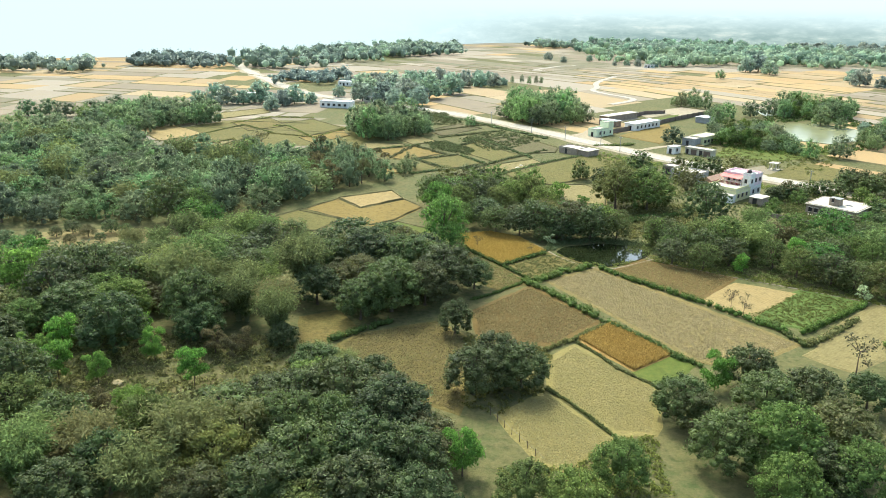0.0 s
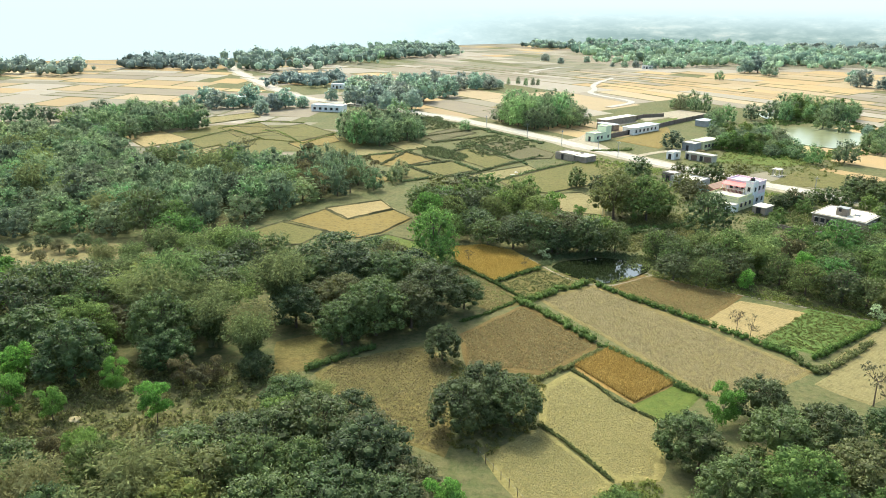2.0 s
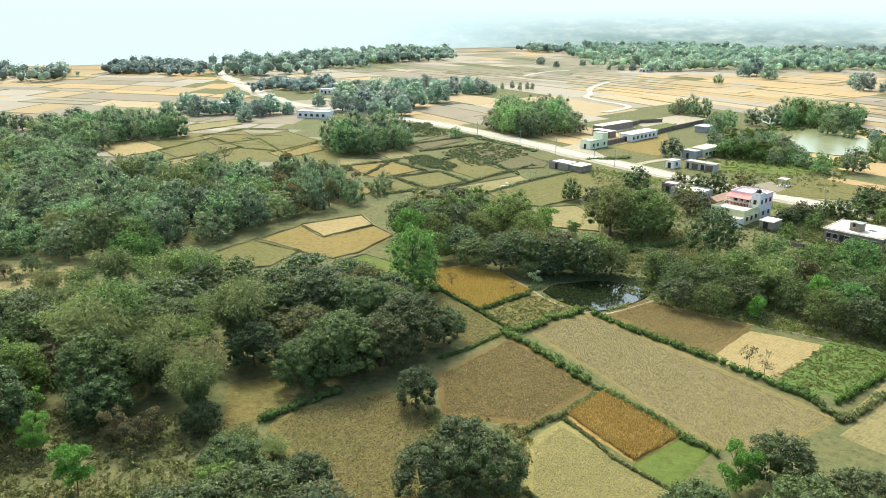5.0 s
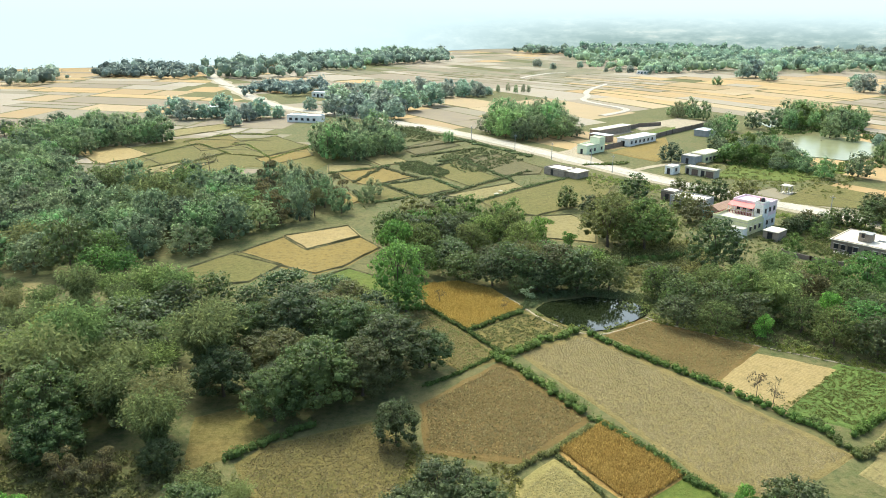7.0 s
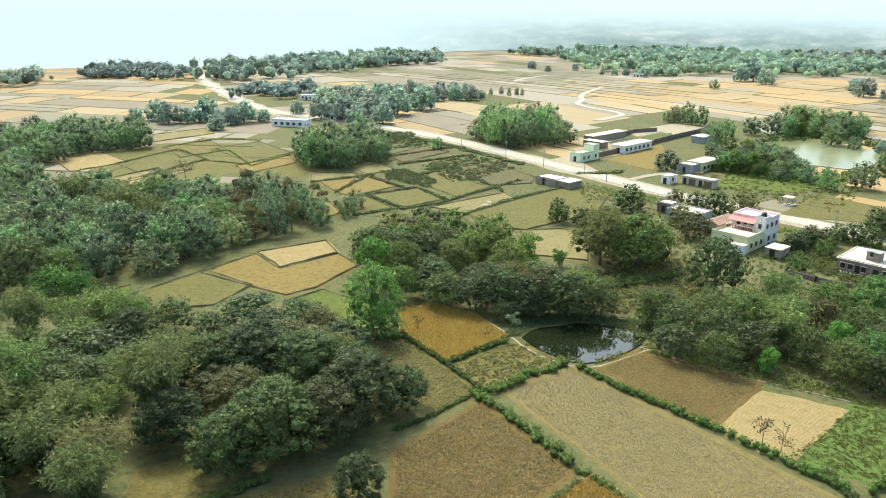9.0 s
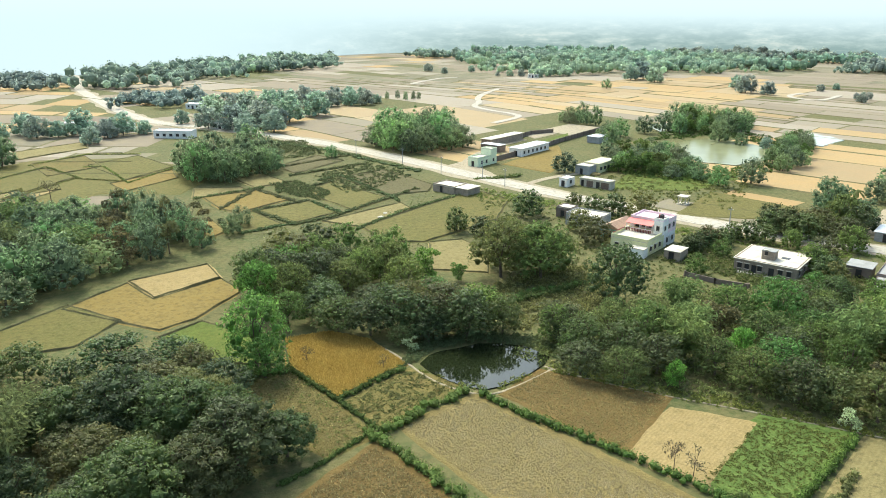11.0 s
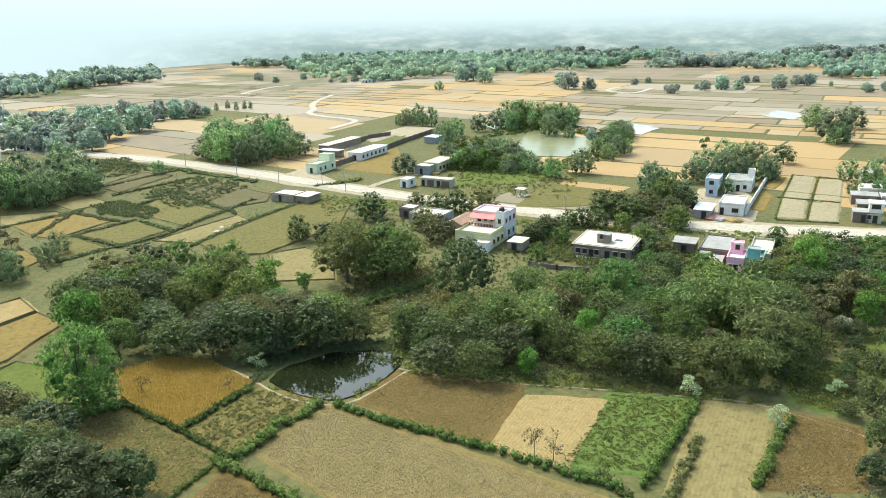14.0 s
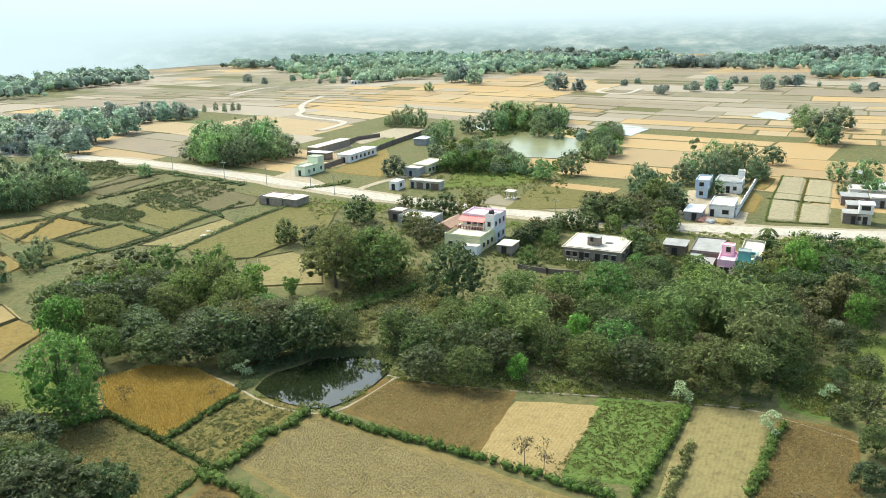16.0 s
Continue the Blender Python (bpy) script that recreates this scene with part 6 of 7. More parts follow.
def far_woods(name, poly, count, wide, seed, label):
    """A belt of crowns too far to tell apart, haze painted into their leaf colour."""
    rng = np.random.default_rng(seed)
    xs, ys = [p[0] for p in poly], [p[1] for p in poly]
    lobes = []
    while len(lobes) < count * 5:
        p = (rng.uniform(min(xs), max(xs)), rng.uniform(min(ys), max(ys)))
        if inside(p, poly):
            w = rng.uniform(*wide)
            for _ in range(5):
                q = rng.normal(0, w * 0.30, 2)
                r = w * rng.uniform(0.16, 0.30)
                lobes.append((p[0] + q[0], p[1] + q[1], r * rng.uniform(0.8, 1.5), r, r * rng.uniform(0.8, 1.1)))
    L = np.array(lobes)
    per = 7
    d = rng.normal(0, 1, (len(L) * per, 3))
    d /= np.linalg.norm(d, axis=1)[:, None]
    d[:, 2] = np.abs(d[:, 2])
    pk = np.repeat(np.arange(len(L)), per)
    pos = L[pk, :3] + d * np.stack([L[pk, 3], L[pk, 3], L[pk, 4]], 1)
    verts = leaf_quads(pos, d, 1.45, rng).tolist()
    faces = [[4 * i, 4 * i + 1, 4 * i + 2, 4 * i + 3] for i in range(len(pos))]
    for x, y, z, rx, rz in lobes:
        bv, bf = ball((x, y, z), (rx * 0.74, rx * 0.74, rz * 0.74), 3, 5)
        o = len(verts)
        verts += bv
        faces += [[o + i for i in f] for f in bf]
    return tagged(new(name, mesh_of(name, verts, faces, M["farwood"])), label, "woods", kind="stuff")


far_woods("far_woods", [(155.9, 951.6), (292.6, 914.4), (330.0, 773.1), (390.2, 766.6), (485.3, 888.9), (416.1, 1182.4), (248.3, 1301.8)], 260, (12, 22), 1, "far belt of haze-tinted grey-green woods")
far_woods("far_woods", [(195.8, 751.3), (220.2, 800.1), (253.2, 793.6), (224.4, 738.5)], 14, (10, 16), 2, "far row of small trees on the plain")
far_woods("far_woods", [(498.1, 745.4), (572.6, 730.7), (577.9, 647.9), (671.3, 782.3), (615.9, 866.8)], 80, (12, 20), 3, "far belt of haze-tinted woods")
far_woods("far_woods", [(693.5, 761.8), (836.1, 690.8), (990.7, 811.7), (857.0, 912.2)], 90, (14, 24), 4, "distant belt of haze-tinted woods")
far_woods("far_woods", [(410.4, 955.7), (522.5, 954.8), (664.5, 932.8), (765.6, 1069.8), (571.8, 1229.8)], 90, (14, 24), 5, "distant belt of haze-tinted woods")
far_woods("far_woods", [(530.8, 553.7), (583.4, 529.6), (660.2, 553.3), (606.9, 614.6)], 40, (12, 20), 6, "far belt of haze-tinted woods")
far_woods("far_woods", [(-110.5, 830.2), (-70.7, 835.8), (-32.5, 923.0), (-1.5, 1051.7), (-59.9, 1097.2), (-135.9, 997.3)], 60, (12, 20), 7, "far belt of haze-tinted woods in mist")
far_woods("far_woods", [(-177.5, 679.8), (-128.8, 658.3), (-81.0, 750.7), (20.6, 910.9), (8.4, 1052.4), (-115.5, 946.1), (-217.1, 859.0)], 180, (12, 22), 8, "far belt of haze-tinted woods beside the road")
far_woods("far_woods", [(-288.5, 672.9), (-188.5, 665.8), (-210.7, 756.2), (-300.6, 754.2)], 60, (12, 20), 9, "far belt of haze-tinted woods in mist")
far_woods("far_woods", [(-369.9, 568.9), (-290.8, 595.2), (-288.5, 672.9), (-442.5, 683.8)], 60, (12, 22), 10, "far belt of haze-tinted woods in mist")
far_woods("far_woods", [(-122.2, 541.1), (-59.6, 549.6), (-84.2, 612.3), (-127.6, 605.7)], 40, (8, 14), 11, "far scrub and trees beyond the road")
far_woods("far_woods", [(147.5, 808.8), (228.2, 763.4), (335.2, 754.3), (424.6, 749.5), (566.9, 1007.2), (382.8, 1037.4), (187.3, 992.7)], 160, (12, 22), 12, "far belt of haze-tinted woods")

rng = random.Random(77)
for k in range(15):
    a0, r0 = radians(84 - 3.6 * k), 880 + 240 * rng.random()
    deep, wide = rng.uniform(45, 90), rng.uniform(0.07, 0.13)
    far_woods("far_woods", [(r * math.cos(a), r * math.sin(a)) for r, a in ((r0, a0), (r0 + deep, a0 - 0.01), (r0 + deep * 0.8, a0 - wide), (r0 - 20, a0 - wide * 0.9))], 30, (12, 22), 90 + k, "distant belt of haze-tinted woods")

# ---- buildings ----
WALLS = {
    "white": plain("white_wash", (0.82, 0.78, 0.69), (0.60, 0.56, 0.47), 0.85, 0.5),
    "cream": plain("cream_plaster", (0.50, 0.45, 0.33), (0.34, 0.30, 0.22), 0.85, 0.5),
    "yellow": plain("yellow_wash", (0.68, 0.64, 0.34), (0.54, 0.50, 0.27), 0.85, 0.5),
    "lime": plain("pale_lime_wash", (0.72, 0.76, 0.50), (0.60, 0.64, 0.42), 0.85, 0.5),
    "pinkish": plain("pale_pink_wash", (0.82, 0.63, 0.60), (0.68, 0.50, 0.48), 0.85, 0.5),
    "pink": plain("bright_pink_wash", (0.82, 0.46, 0.53), (0.68, 0.36, 0.42), 0.85, 0.5),
    "teal": plain("teal_wash", (0.19, 0.40, 0.36), (0.13, 0.30, 0.27), 0.85, 0.5),
    "blue": plain("pale_blue_wash", (0.52, 0.60, 0.68), (0.40, 0.48, 0.56), 0.85, 0.5),
    "mud": plain("brown_mud_brick", (0.20, 0.155, 0.115), (0.13, 0.10, 0.075), 0.9, 0.8, 0.4),
    "earth": plain("stained_earth_plaster", (0.33, 0.26, 0.185), (0.20, 0.155, 0.11), 0.9, 0.6),
    "grey": plain("grey_cement", (0.34, 0.33, 0.30), (0.22, 0.21, 0.19), 0.9, 0.6),
}
ROOFS = {
    "pale": plain("pale_cement_roof", (0.60, 0.53, 0.40), (0.30, 0.26, 0.19), 0.9, 0.35),
    "grey": plain("grey_stained_roof", (0.30, 0.285, 0.25), (0.19, 0.18, 0.16), 0.9, 0.4),
    "tile": plain("brown_clay_tiles", (0.33, 0.215, 0.14), (0.23, 0.15, 0.10), 0.9, 0.8, 0.5),
    "tin": plain("pale_tin_sheet", (0.54, 0.54, 0.52), (0.36, 0.35, 0.33), 0.45, 0.6),
    "red": plain("salmon_red_roof", (0.66, 0.20, 0.16), (0.55, 0.16, 0.13), 0.7, 0.6),
    "pinkfloor": plain("pink_terrace_floor", (0.78, 0.58, 0.62), (0.64, 0.46, 0.50), 0.9, 0.5),
}
# near-black colour stands in for the unlit inside of openings
DARK = plain("dark_opening", (0.035, 0.033, 0.030), (0.02, 0.02, 0.018), 0.5, 1.0)
WOOD = plain("painted_wood", (0.16, 0.11, 0.075), (0.10, 0.07, 0.05), 0.7, 1.0)
BLACK = plain("black_plastic", (0.025, 0.022, 0.022), (0.018, 0.016, 0.016), 0.5, 1.0)
MAROON = plain("dark_red_paint", (0.26, 0.06, 0.055), (0.18, 0.04, 0.04), 0.7, 1.0)
BRICK = plain("red_brick_heap", (0.33, 0.17, 0.12), (0.24, 0.12, 0.085), 0.9, 1.5)
ANGLE = -47


def slab(bm, x0, x1, y0, y1, z0, z1):
    v = [bm.verts.new((x, y, z)) for z in (z0, z1) for x, y in ((x0, y0), (x1, y0), (x1, y1), (x0, y1))]
    for f in ((3, 2, 1, 0), (4, 5, 6, 7), (0, 1, 5, 4), (1, 2, 6, 5), (2, 3, 7, 6), (3, 0, 4, 7)):
        bm.faces.new([v[i] for i in f])


def boxes(name, parent, mat, *dims, label="", bevel=0.0):
    bm = bmesh.new()
    for d in dims:
        slab(bm, *d)
    if bevel:
        bmesh.ops.bevel(bm, geom=list(bm.edges), offset=bevel, segments=1, affect="EDGES")
    return part(name, bm, mat, parent, label)


def opening(name, parent, side, at, z, w, h, plane):
    """A window or door set into a wall: frame, dark pane or leaf, sill."""
    def put(a0, a1, z0, z1, d0, d1):
        return (a0, a1, plane - d1, plane - d0, z0, z1) if side == "front" else (plane + d0, plane + d1, a0, a1, z0, z1)
    frame_ob = boxes(name, parent, WOOD, put(at - 0.08, at, z - 0.05, z + h + 0.08, -0.05, 0.07), put(at + w, at + w + 0.08, z - 0.05, z + h + 0.08, -0.05, 0.07), put(at, at + w, z + h, z + h + 0.08, -0.05, 0.07))
    boxes("pane" if name == "window" else "leaf", frame_ob, DARK, put(at, at + w, z, z + h, -0.04, 0.02))
    if name == "window":
        boxes("sill", frame_ob, ROOFS["pale"], put(at - 0.15, at + w + 0.15, z - 0.13, z - 0.05, -0.03, 0.14))
        boxes("hood", frame_ob, ROOFS["pale"], put(at - 0.2, at + w + 0.2, z + h + 0.1, z + h + 0.2, -0.03, 0.40))
    return frame_ob


def ring_part(name, root, mat, u0, u1, v0, v1, z0, z1, t):
    """Four walls of one thickness, joined into one shell."""
    bm = bmesh.new()
    loops = []
    for d in (0, t):
        for z in (z0, z1):
            loops.append([bm.verts.new((x, y, z)) for x, y in ((u0 + d, v0 + d), (u1 - d, v0 + d), (u1 - d, v1 - d), (u0 + d, v1 - d))])
    ol, oh, il, ih = loops
    for i in range(4):
        j = (i + 1) % 4
        for f in ((ol[i], ol[j], oh[j], oh[i]), (il[j], il[i], ih[i], ih[j]), (oh[i], oh[j], ih[j], ih[i]), (ol[j], ol[i], il[i], il[j])):
            bm.faces.new(f)
    return part(name, bm, mat, root)


def block(root, u0, u1, v0, v1, h, wall, roof, z0=0.0, parapet=0.45, wins=(), doors=(), side_wins=(), eave=0.0, t=0.22, name="wall_shell"):
    """One storey or wing: walls of real thickness, roof slab, parapet, openings on the two faces seen."""
    ring_part(name, root, WALLS[wall], u0, u1, v0, v1, z0, z0 + h, t)
    e = eave
    boxes("roof", root, ROOFS[roof], (u0 - e + 0.02, u1 + e - 0.02, v0 - e + 0.02, v1 + e - 0.02, z0 + h, z0 + h + 0.16), bevel=0.02)
    if parapet:
        a, c = z0 + h + 0.16, z0 + h + 0.16 + parapet
        ring_part("parapet", root, WALLS[wall], u0, u1, v0, v1, a, c, 0.16)
    for at, w in wins:
        opening("window", root, "front", u0 + at, z0 + 1.0, w, 1.15, v0)
    for at, w in doors:
        opening("door", root, "front", u0 + at, z0 + 0.05, w, 2.05, v0)
    for at, w in side_wins:
        opening("window", root, "side", v0 + at, z0 + 1.0, w, 1.15, u1)


def house(name, x, y, label, turn=ANGLE, group=""):
    root = new(name)
    root.matrix_basis = pose(x, y, 0, 0, 0, turn)
    return tagged(root, label, "building", group=group)


# large house with a terrace, a red awning and a stair tower
ob = house("pink_house", 80.8, 228.3, "pale pink and yellow two-storey house with a red awning")
block(ob, 0, 9.6, 0, 9.6, 3.3, "yellow", "pale", wins=((1.2, 0.9), (3.6, 0.9), (6.8, 0.9)), side_wins=((1.6, 0.9), (4.2, 0.9), (6.8, 0.9)), parapet=0.7)
block(ob, 0.5, 9.6, 9.62, 16.6, 3.3, "white", "pinkfloor", parapet=0, side_wins=((1.6, 0.9), (4.8, 0.9)), name="rear_wing")
block(ob, 0.5, 9.6, 9.62, 16.6, 2.9, "pinkish", "pinkfloor", z0=3.46, wins=((3.2, 1.0), (5.0, 1.0)), doors=((1.4, 1.0),), side_wins=((2.4, 0.9), (5.0, 0.9)), parapet=0.5, name="upper_storey")
block(ob, 7.3, 9.75, 8.2, 11.4, 3.5, "white", "pinkfloor", z0=3.46, wins=((0.8, 0.7),), side_wins=((1.0, 0.8),), parapet=0.5, name="stair_tower")
bm = bmesh.new()
vs = [bm.verts.new(p) for p in ((0.2, 7.4, 5.55), (7.25, 7.4, 5.55), (7.25, 9.60, 6.42), (0.2, 9.60, 6.42), (0.2, 7.4, 5.45), (7.25, 7.4, 5.45), (7.25, 9.60, 6.30), (0.2, 9.60, 6.30))]
for f in ((0, 1, 2, 3), (7, 6, 5, 4), (0, 4, 5, 1), (1, 5, 6, 2), (3, 2, 6, 7), (0, 3, 7, 4)):
    bm.faces.new([vs[i] for i in f])
part("awning", bm, ROOFS["red"], ob, "salmon red sloping awning")
for i in range(5):
    boxes("post", ob, WALLS["white"], (0.3 + 1.7 * i, 0.46 + 1.7 * i, 7.6, 7.76, 3.46, 5.50))
for i in range(16):
    boxes("baluster", ob, MAROON, (0.45 + 0.42 * i, 0.60 + 0.42 * i, 7.36, 7.48, 3.46, 4.30))
boxes("rail", ob, WALLS["pinkish"], (0.3, 7.2, 7.32, 7.52, 4.30, 4.42))
for i in range(13):
    boxes("baluster", ob, MAROON, (0.20, 0.32, 0.5 + 0.5 * i, 0.65 + 0.5 * i, 4.17, 4.50))
bm = bmesh.new()
bmesh.ops.create_cone(bm, cap_ends=True, segments=18, radius1=0.6, radius2=0.55, depth=1.1, matrix=Matrix.Translation((8.6, 9.8, 8.05 - 0.38)))
bmesh.ops.create_cone(bm, cap_ends=True, segments=18, radius1=0.5, radius2=0.2, depth=0.25, matrix=Matrix.Translation((8.6, 9.8, 8.34)))
part("water_tank", bm, BLACK, ob, "black plastic roof tank")
bm = bmesh.new()
bmesh.ops.create_cone(bm, cap_ends=True, segments=18, radius1=0.5, radius2=0.5, depth=0.9, matrix=Matrix.Translation((7.9, 10.7, 7.57)))
part("water_tank", bm, MAROON, ob, "dark red roof tank")
block(ob, 6.2, 9.8, -2.4, -0.02, 2.2, "white", "pale", parapet=0, eave=0.1, name="porch")

ob = house("tiled_house", 82.2, 239.6, "low house with a brown clay-tiled roof and teal wall")
boxes("wall_shell", ob, WALLS["teal"], (0, 5.2, 0, 9.2, 0, 2.6))
opening("door", ob, "front", 2.0, 0.05, 1.0, 1.95, 0)
opening("window", ob, "front", 0.5, 1.0, 0.9, 1.0, 0)
bm = bmesh.new()
vs = [bm.verts.new(p) for p in ((-0.4, -0.4, 2.62), (5.6, -0.4, 2.62), (5.6, 9.6, 2.62), (-0.4, 9.6, 2.62), (2.6, -0.4, 4.1), (2.6, 9.6, 4.1))]
for f in ((0, 1, 4), (1, 2, 5, 4), (2, 3, 5), (3, 0, 4, 5), (3, 2, 1, 0)):
    bm.faces.new([vs[i] for i in f])
part("roof", bm, ROOFS["tile"], ob, "brown clay-tiled gable roof")

ob = house("side_shed", 90.6, 218.9, "low shed with a pale slab roof beside the large house")
block(ob, 0, 3.8, 0, 5.1, 2.3, "earth", "pale", parapet=0, doors=((1.2, 1.2),), eave=0.15)

ob = house("flat_roofed_house", 103.0, 209.0, "long brownish plastered house with a flat pale roof")
block(ob, 0, 13.4, 0, 12.5, 3.0, "earth", "pale", parapet=0.12, eave=0.35, wins=((0.8, 0.9), (2.4, 0.9), (5.2, 0.9), (9.6, 0.9), (11.4, 0.9)), doors=((7.6, 1.1), (3.9, 1.0)), side_wins=((2, 0.9), (6, 0.9)))
block(ob, 5.0, 7.8, 2.6, 5.2, 1.9, "earth", "grey", z0=3.17, parapet=0, eave=0.15, doors=(), wins=((0.7, 0.6),), name="stair_hut")
# flat dark slab on the closed roof; the opening's shade is only its colour
boxes("roof_opening_shade", ob, DARK, (8.4, 10.2, 5.5, 7.0, 3.165, 3.19))
boxes("plinth", ob, ROOFS["pale"], (1.0, 9.5, -1.2, -0.01, 0, 0.35))

ob = house("lime_house", 64.2, 338.8, "pale lime building with a raised tower at its end")
block(ob, 0, 4.8, 0, 8.4, 3.2, "lime", "pale", doors=((1.8, 1.0),), side_wins=((2.0, 0.9), (5.0, 0.9)), parapet=0.4)
block(ob, 0, 4.8, 8.42, 12.2, 5.6, "lime", "pale", wins=((2.0, 0.8),), side_wins=((1.2, 0.9),), parapet=0.3, name="tower")

ob = house("long_shed", 85.0, 359.0, "long white shed with a pale tin roof in a compound")
block(ob, 0, 6.0, 0, 21.0, 3.2, "white", "tin", parapet=0, eave=0.4, doors=((2.2, 1.6),), side_wins=tuple((1.5 + 3.2 * i, 1.0) for i in range(6)))
ob = house("back_shed", 78.0, 384.0, "long low shed with a pale roof behind a yard")
block(ob, 0, 5.0, 0, 26.0, 3.0, "earth", "pale", parapet=0, eave=0.3)
ob = house("small_shed", 75.6, 372.5, "low brown brick shed with a pale tin roof")
block(ob, 0, 9.6, 0, 4.6, 2.8, "mud", "tin", parapet=0, eave=0.2, doors=((2, 1.0),))
ob = house("end_shed", 127.0, 386.0, "small open shed with a pale roof")
block(ob, 0, 6.0, 0, 9.0, 2.8, "grey", "tin", parapet=0, eave=0.3)


def boundary(name, pts, high, mat, label):
    """A boundary wall with coping and piers."""
    root = tagged(new(name), label, "wall")
    bm = bmesh.new()
    for (ax, ay), (bx, by) in zip(pts, pts[1:]):
        d = Vector((bx - ax, by - ay, 0))
        s = Vector((-d.y, d.x, 0)).normalized() * 0.12
        a, c = Vector((ax, ay, 0)), Vector((bx, by, 0))
        lo = [bm.verts.new(p) for p in (a - s, c - s, c + s, a + s)]
        hi = [bm.verts.new(v.co + Vector((0, 0, high))) for v in lo]
        bm.faces.new(hi)
        for i in range(4):
            bm.faces.new((lo[i], lo[(i + 1) % 4], hi[(i + 1) % 4], hi[i]))
    part("wall_body", bm, mat, root)
    for (ax, ay), (bx, by) in zip(pts, pts[1:]):
        k = max(1, int(math.hypot(bx - ax, by - ay) / 6))
        for i in range(k + 1):
            x, y = ax + (bx - ax) * i / k, ay + (by - ay) * i / k
            boxes("pier", root, mat, (x - 0.2, x + 0.2, y - 0.2, y + 0.2, 0, high + 0.15))
    return root


boundary("boundary_wall", [(76.0, 346.0), (93.1, 362.8), (118.4, 391.3), (149.1, 423.2)], 2.0, WALLS["mud"], "long brown brick wall round a compound")
boundary("boundary_wall", [(86.9, 386.0), (107.4, 411.0), (119.7, 416.0)], 2.0, WALLS["mud"], "brown brick wall round a compound")
boundary("boundary_wall", [(165.6, 222.8), (204.0, 256.4)], 1.8, WALLS["white"], "whitewashed wall beside orange plots")
boundary("boundary_wall", [(90.3, 206.8), (94.6, 201.3), (100.0, 197.2)], 1.1, WALLS["mud"], "low brown wall behind a garden")

ob = house("kiosk", 88.6, 299.6, "small white kiosk with a flat roof and dark door")
block(ob, 0, 3.2, 0, 5.0, 2.7, "white", "pale", parapet=0.1, eave=0.1, doors=((1.0, 1.1),), side_wins=((1.8, 1.0),))
ob = house("shop_row", 95.8, 299.4, "row of cream shops with brown shutters")
block(ob, 0, 11.3, 0, 3.4, 2.7, "cream", "pale", parapet=0.1, eave=0.25, doors=((0.6, 0.9), (6.2, 1.2)), wins=())
for u, w in ((2.6, 2.4), (8.0, 2.8)):
    boxes("shutter", ob, WOOD, (u, u + w, -0.06, 0.0, 0.1, 2.2), label="brown rolling shutter")
ob = house("yellow_house", 100.6, 319.6, "yellow house with a pale flat roof beside a dark tree")
block(ob, 0, 5.8, 0, 5.0, 3.0, "grey", "pale", parapet=0.1, doors=((2, 1.0),), name="front_wing")
block(ob, 0.8, 6.8, 5.02, 18.0, 3.4, "yellow", "pale", parapet=0.15, eave=0.3, side_wins=tuple((1.2 + 2.9 * i, 1.4) for i in range(4)))
ob = house("unfinished_building", 45.5, 298.4, "low unfinished brown brick building beside the road")
block(ob, 0, 9.0, 0, 7.0, 2.2, "earth", "pale", parapet=0.3, doors=((3.0, 1.0),))
block(ob, 9.02, 14.0, 0.4, 7.0, 2.3, "earth", "pale", parapet=0, eave=0.3, name="end_wing")
ob = house("roadside_shop", 76.4, 261.0, "small roadside shop with a pale roof")
block(ob, 0, 4.6, 0, 4.6, 2.8, "mud", "pale", parapet=0.2, doors=((1.5, 1.2),))
ob = house("roadside_house", 76.6, 252.4, "roadside house with a white flat roof among trees")
block(ob, 0, 10.2, 0, 7.0, 3.1, "grey", "pale", parapet=0.3, doors=((4, 1.0),), wins=((1.2, 0.9), (6.6, 0.9)))
ob = house("field_pavilion", *(117.4, 270.2), "tiny open pavilion with a pale roof by a canal")
for u, v in ((0.1, 0.1), (2.3, 0.1), (0.1, 2.3), (2.3, 2.3)):
    boxes("post", ob, WALLS["cream"], (u, u + 0.3, v, v + 0.3, 0, 2.4))
boxes("roof", ob, ROOFS["pale"], (-0.2, 2.9, -0.2, 2.9, 2.4, 2.6))
boxes("base", ob, ROOFS["pale"], (-0.3, 3.0, -0.3, 3.0, 0, 0.25))

# white compound beyond the road
ob = house("white_front_house", 159.0, 226.2, "white roadside house with a flat terrace roof")
block(ob, 0, 6.6, 0, 10.8, 3.1, "white", "pale", parapet=0.35, doors=((0.5, 0.9),), wins=((3.6, 1.6),), side_wins=((3, 0.9), (6, 0.9)))
ob = house("tin_roofed_shed", 150.6, 226.0, "shed with a bright tin roof beside a white house")
block(ob, 0, 4.4, 0, 9.0, 2.4, "grey", "tin", parapet=0, eave=0.35, doors=((2, 1.2),))
ob = house("blue_white_house", 170.5, 246.0, "pale blue two-storey house among trees")
block(ob, 0, 3.4, 0, 8.4, 2.7, "blue", "pale", parapet=0, wins=((1.1, 1.0),), side_wins=((2, 0.9), (5, 0.9)), name="lower_storey")
block(ob, -0.3, 3.7, -0.3, 8.4, 2.4, "blue", "pale", z0=2.87, parapet=0.4, wins=((1.3, 1.2),), side_wins=((2, 0.9), (5, 0.9)), name="upper_storey")
ob = house("white_rear_house", 181.0, 250.0, "long white house with a flat stained roof")
block(ob, 0, 8.0, 0, 10.0, 3.2, "white", "grey", parapet=0.5, doors=((3.5, 1.0),), wins=((1.2, 0.9), (5.6, 0.9)), side_wins=((3, 0.9), (6.5, 0.9)))
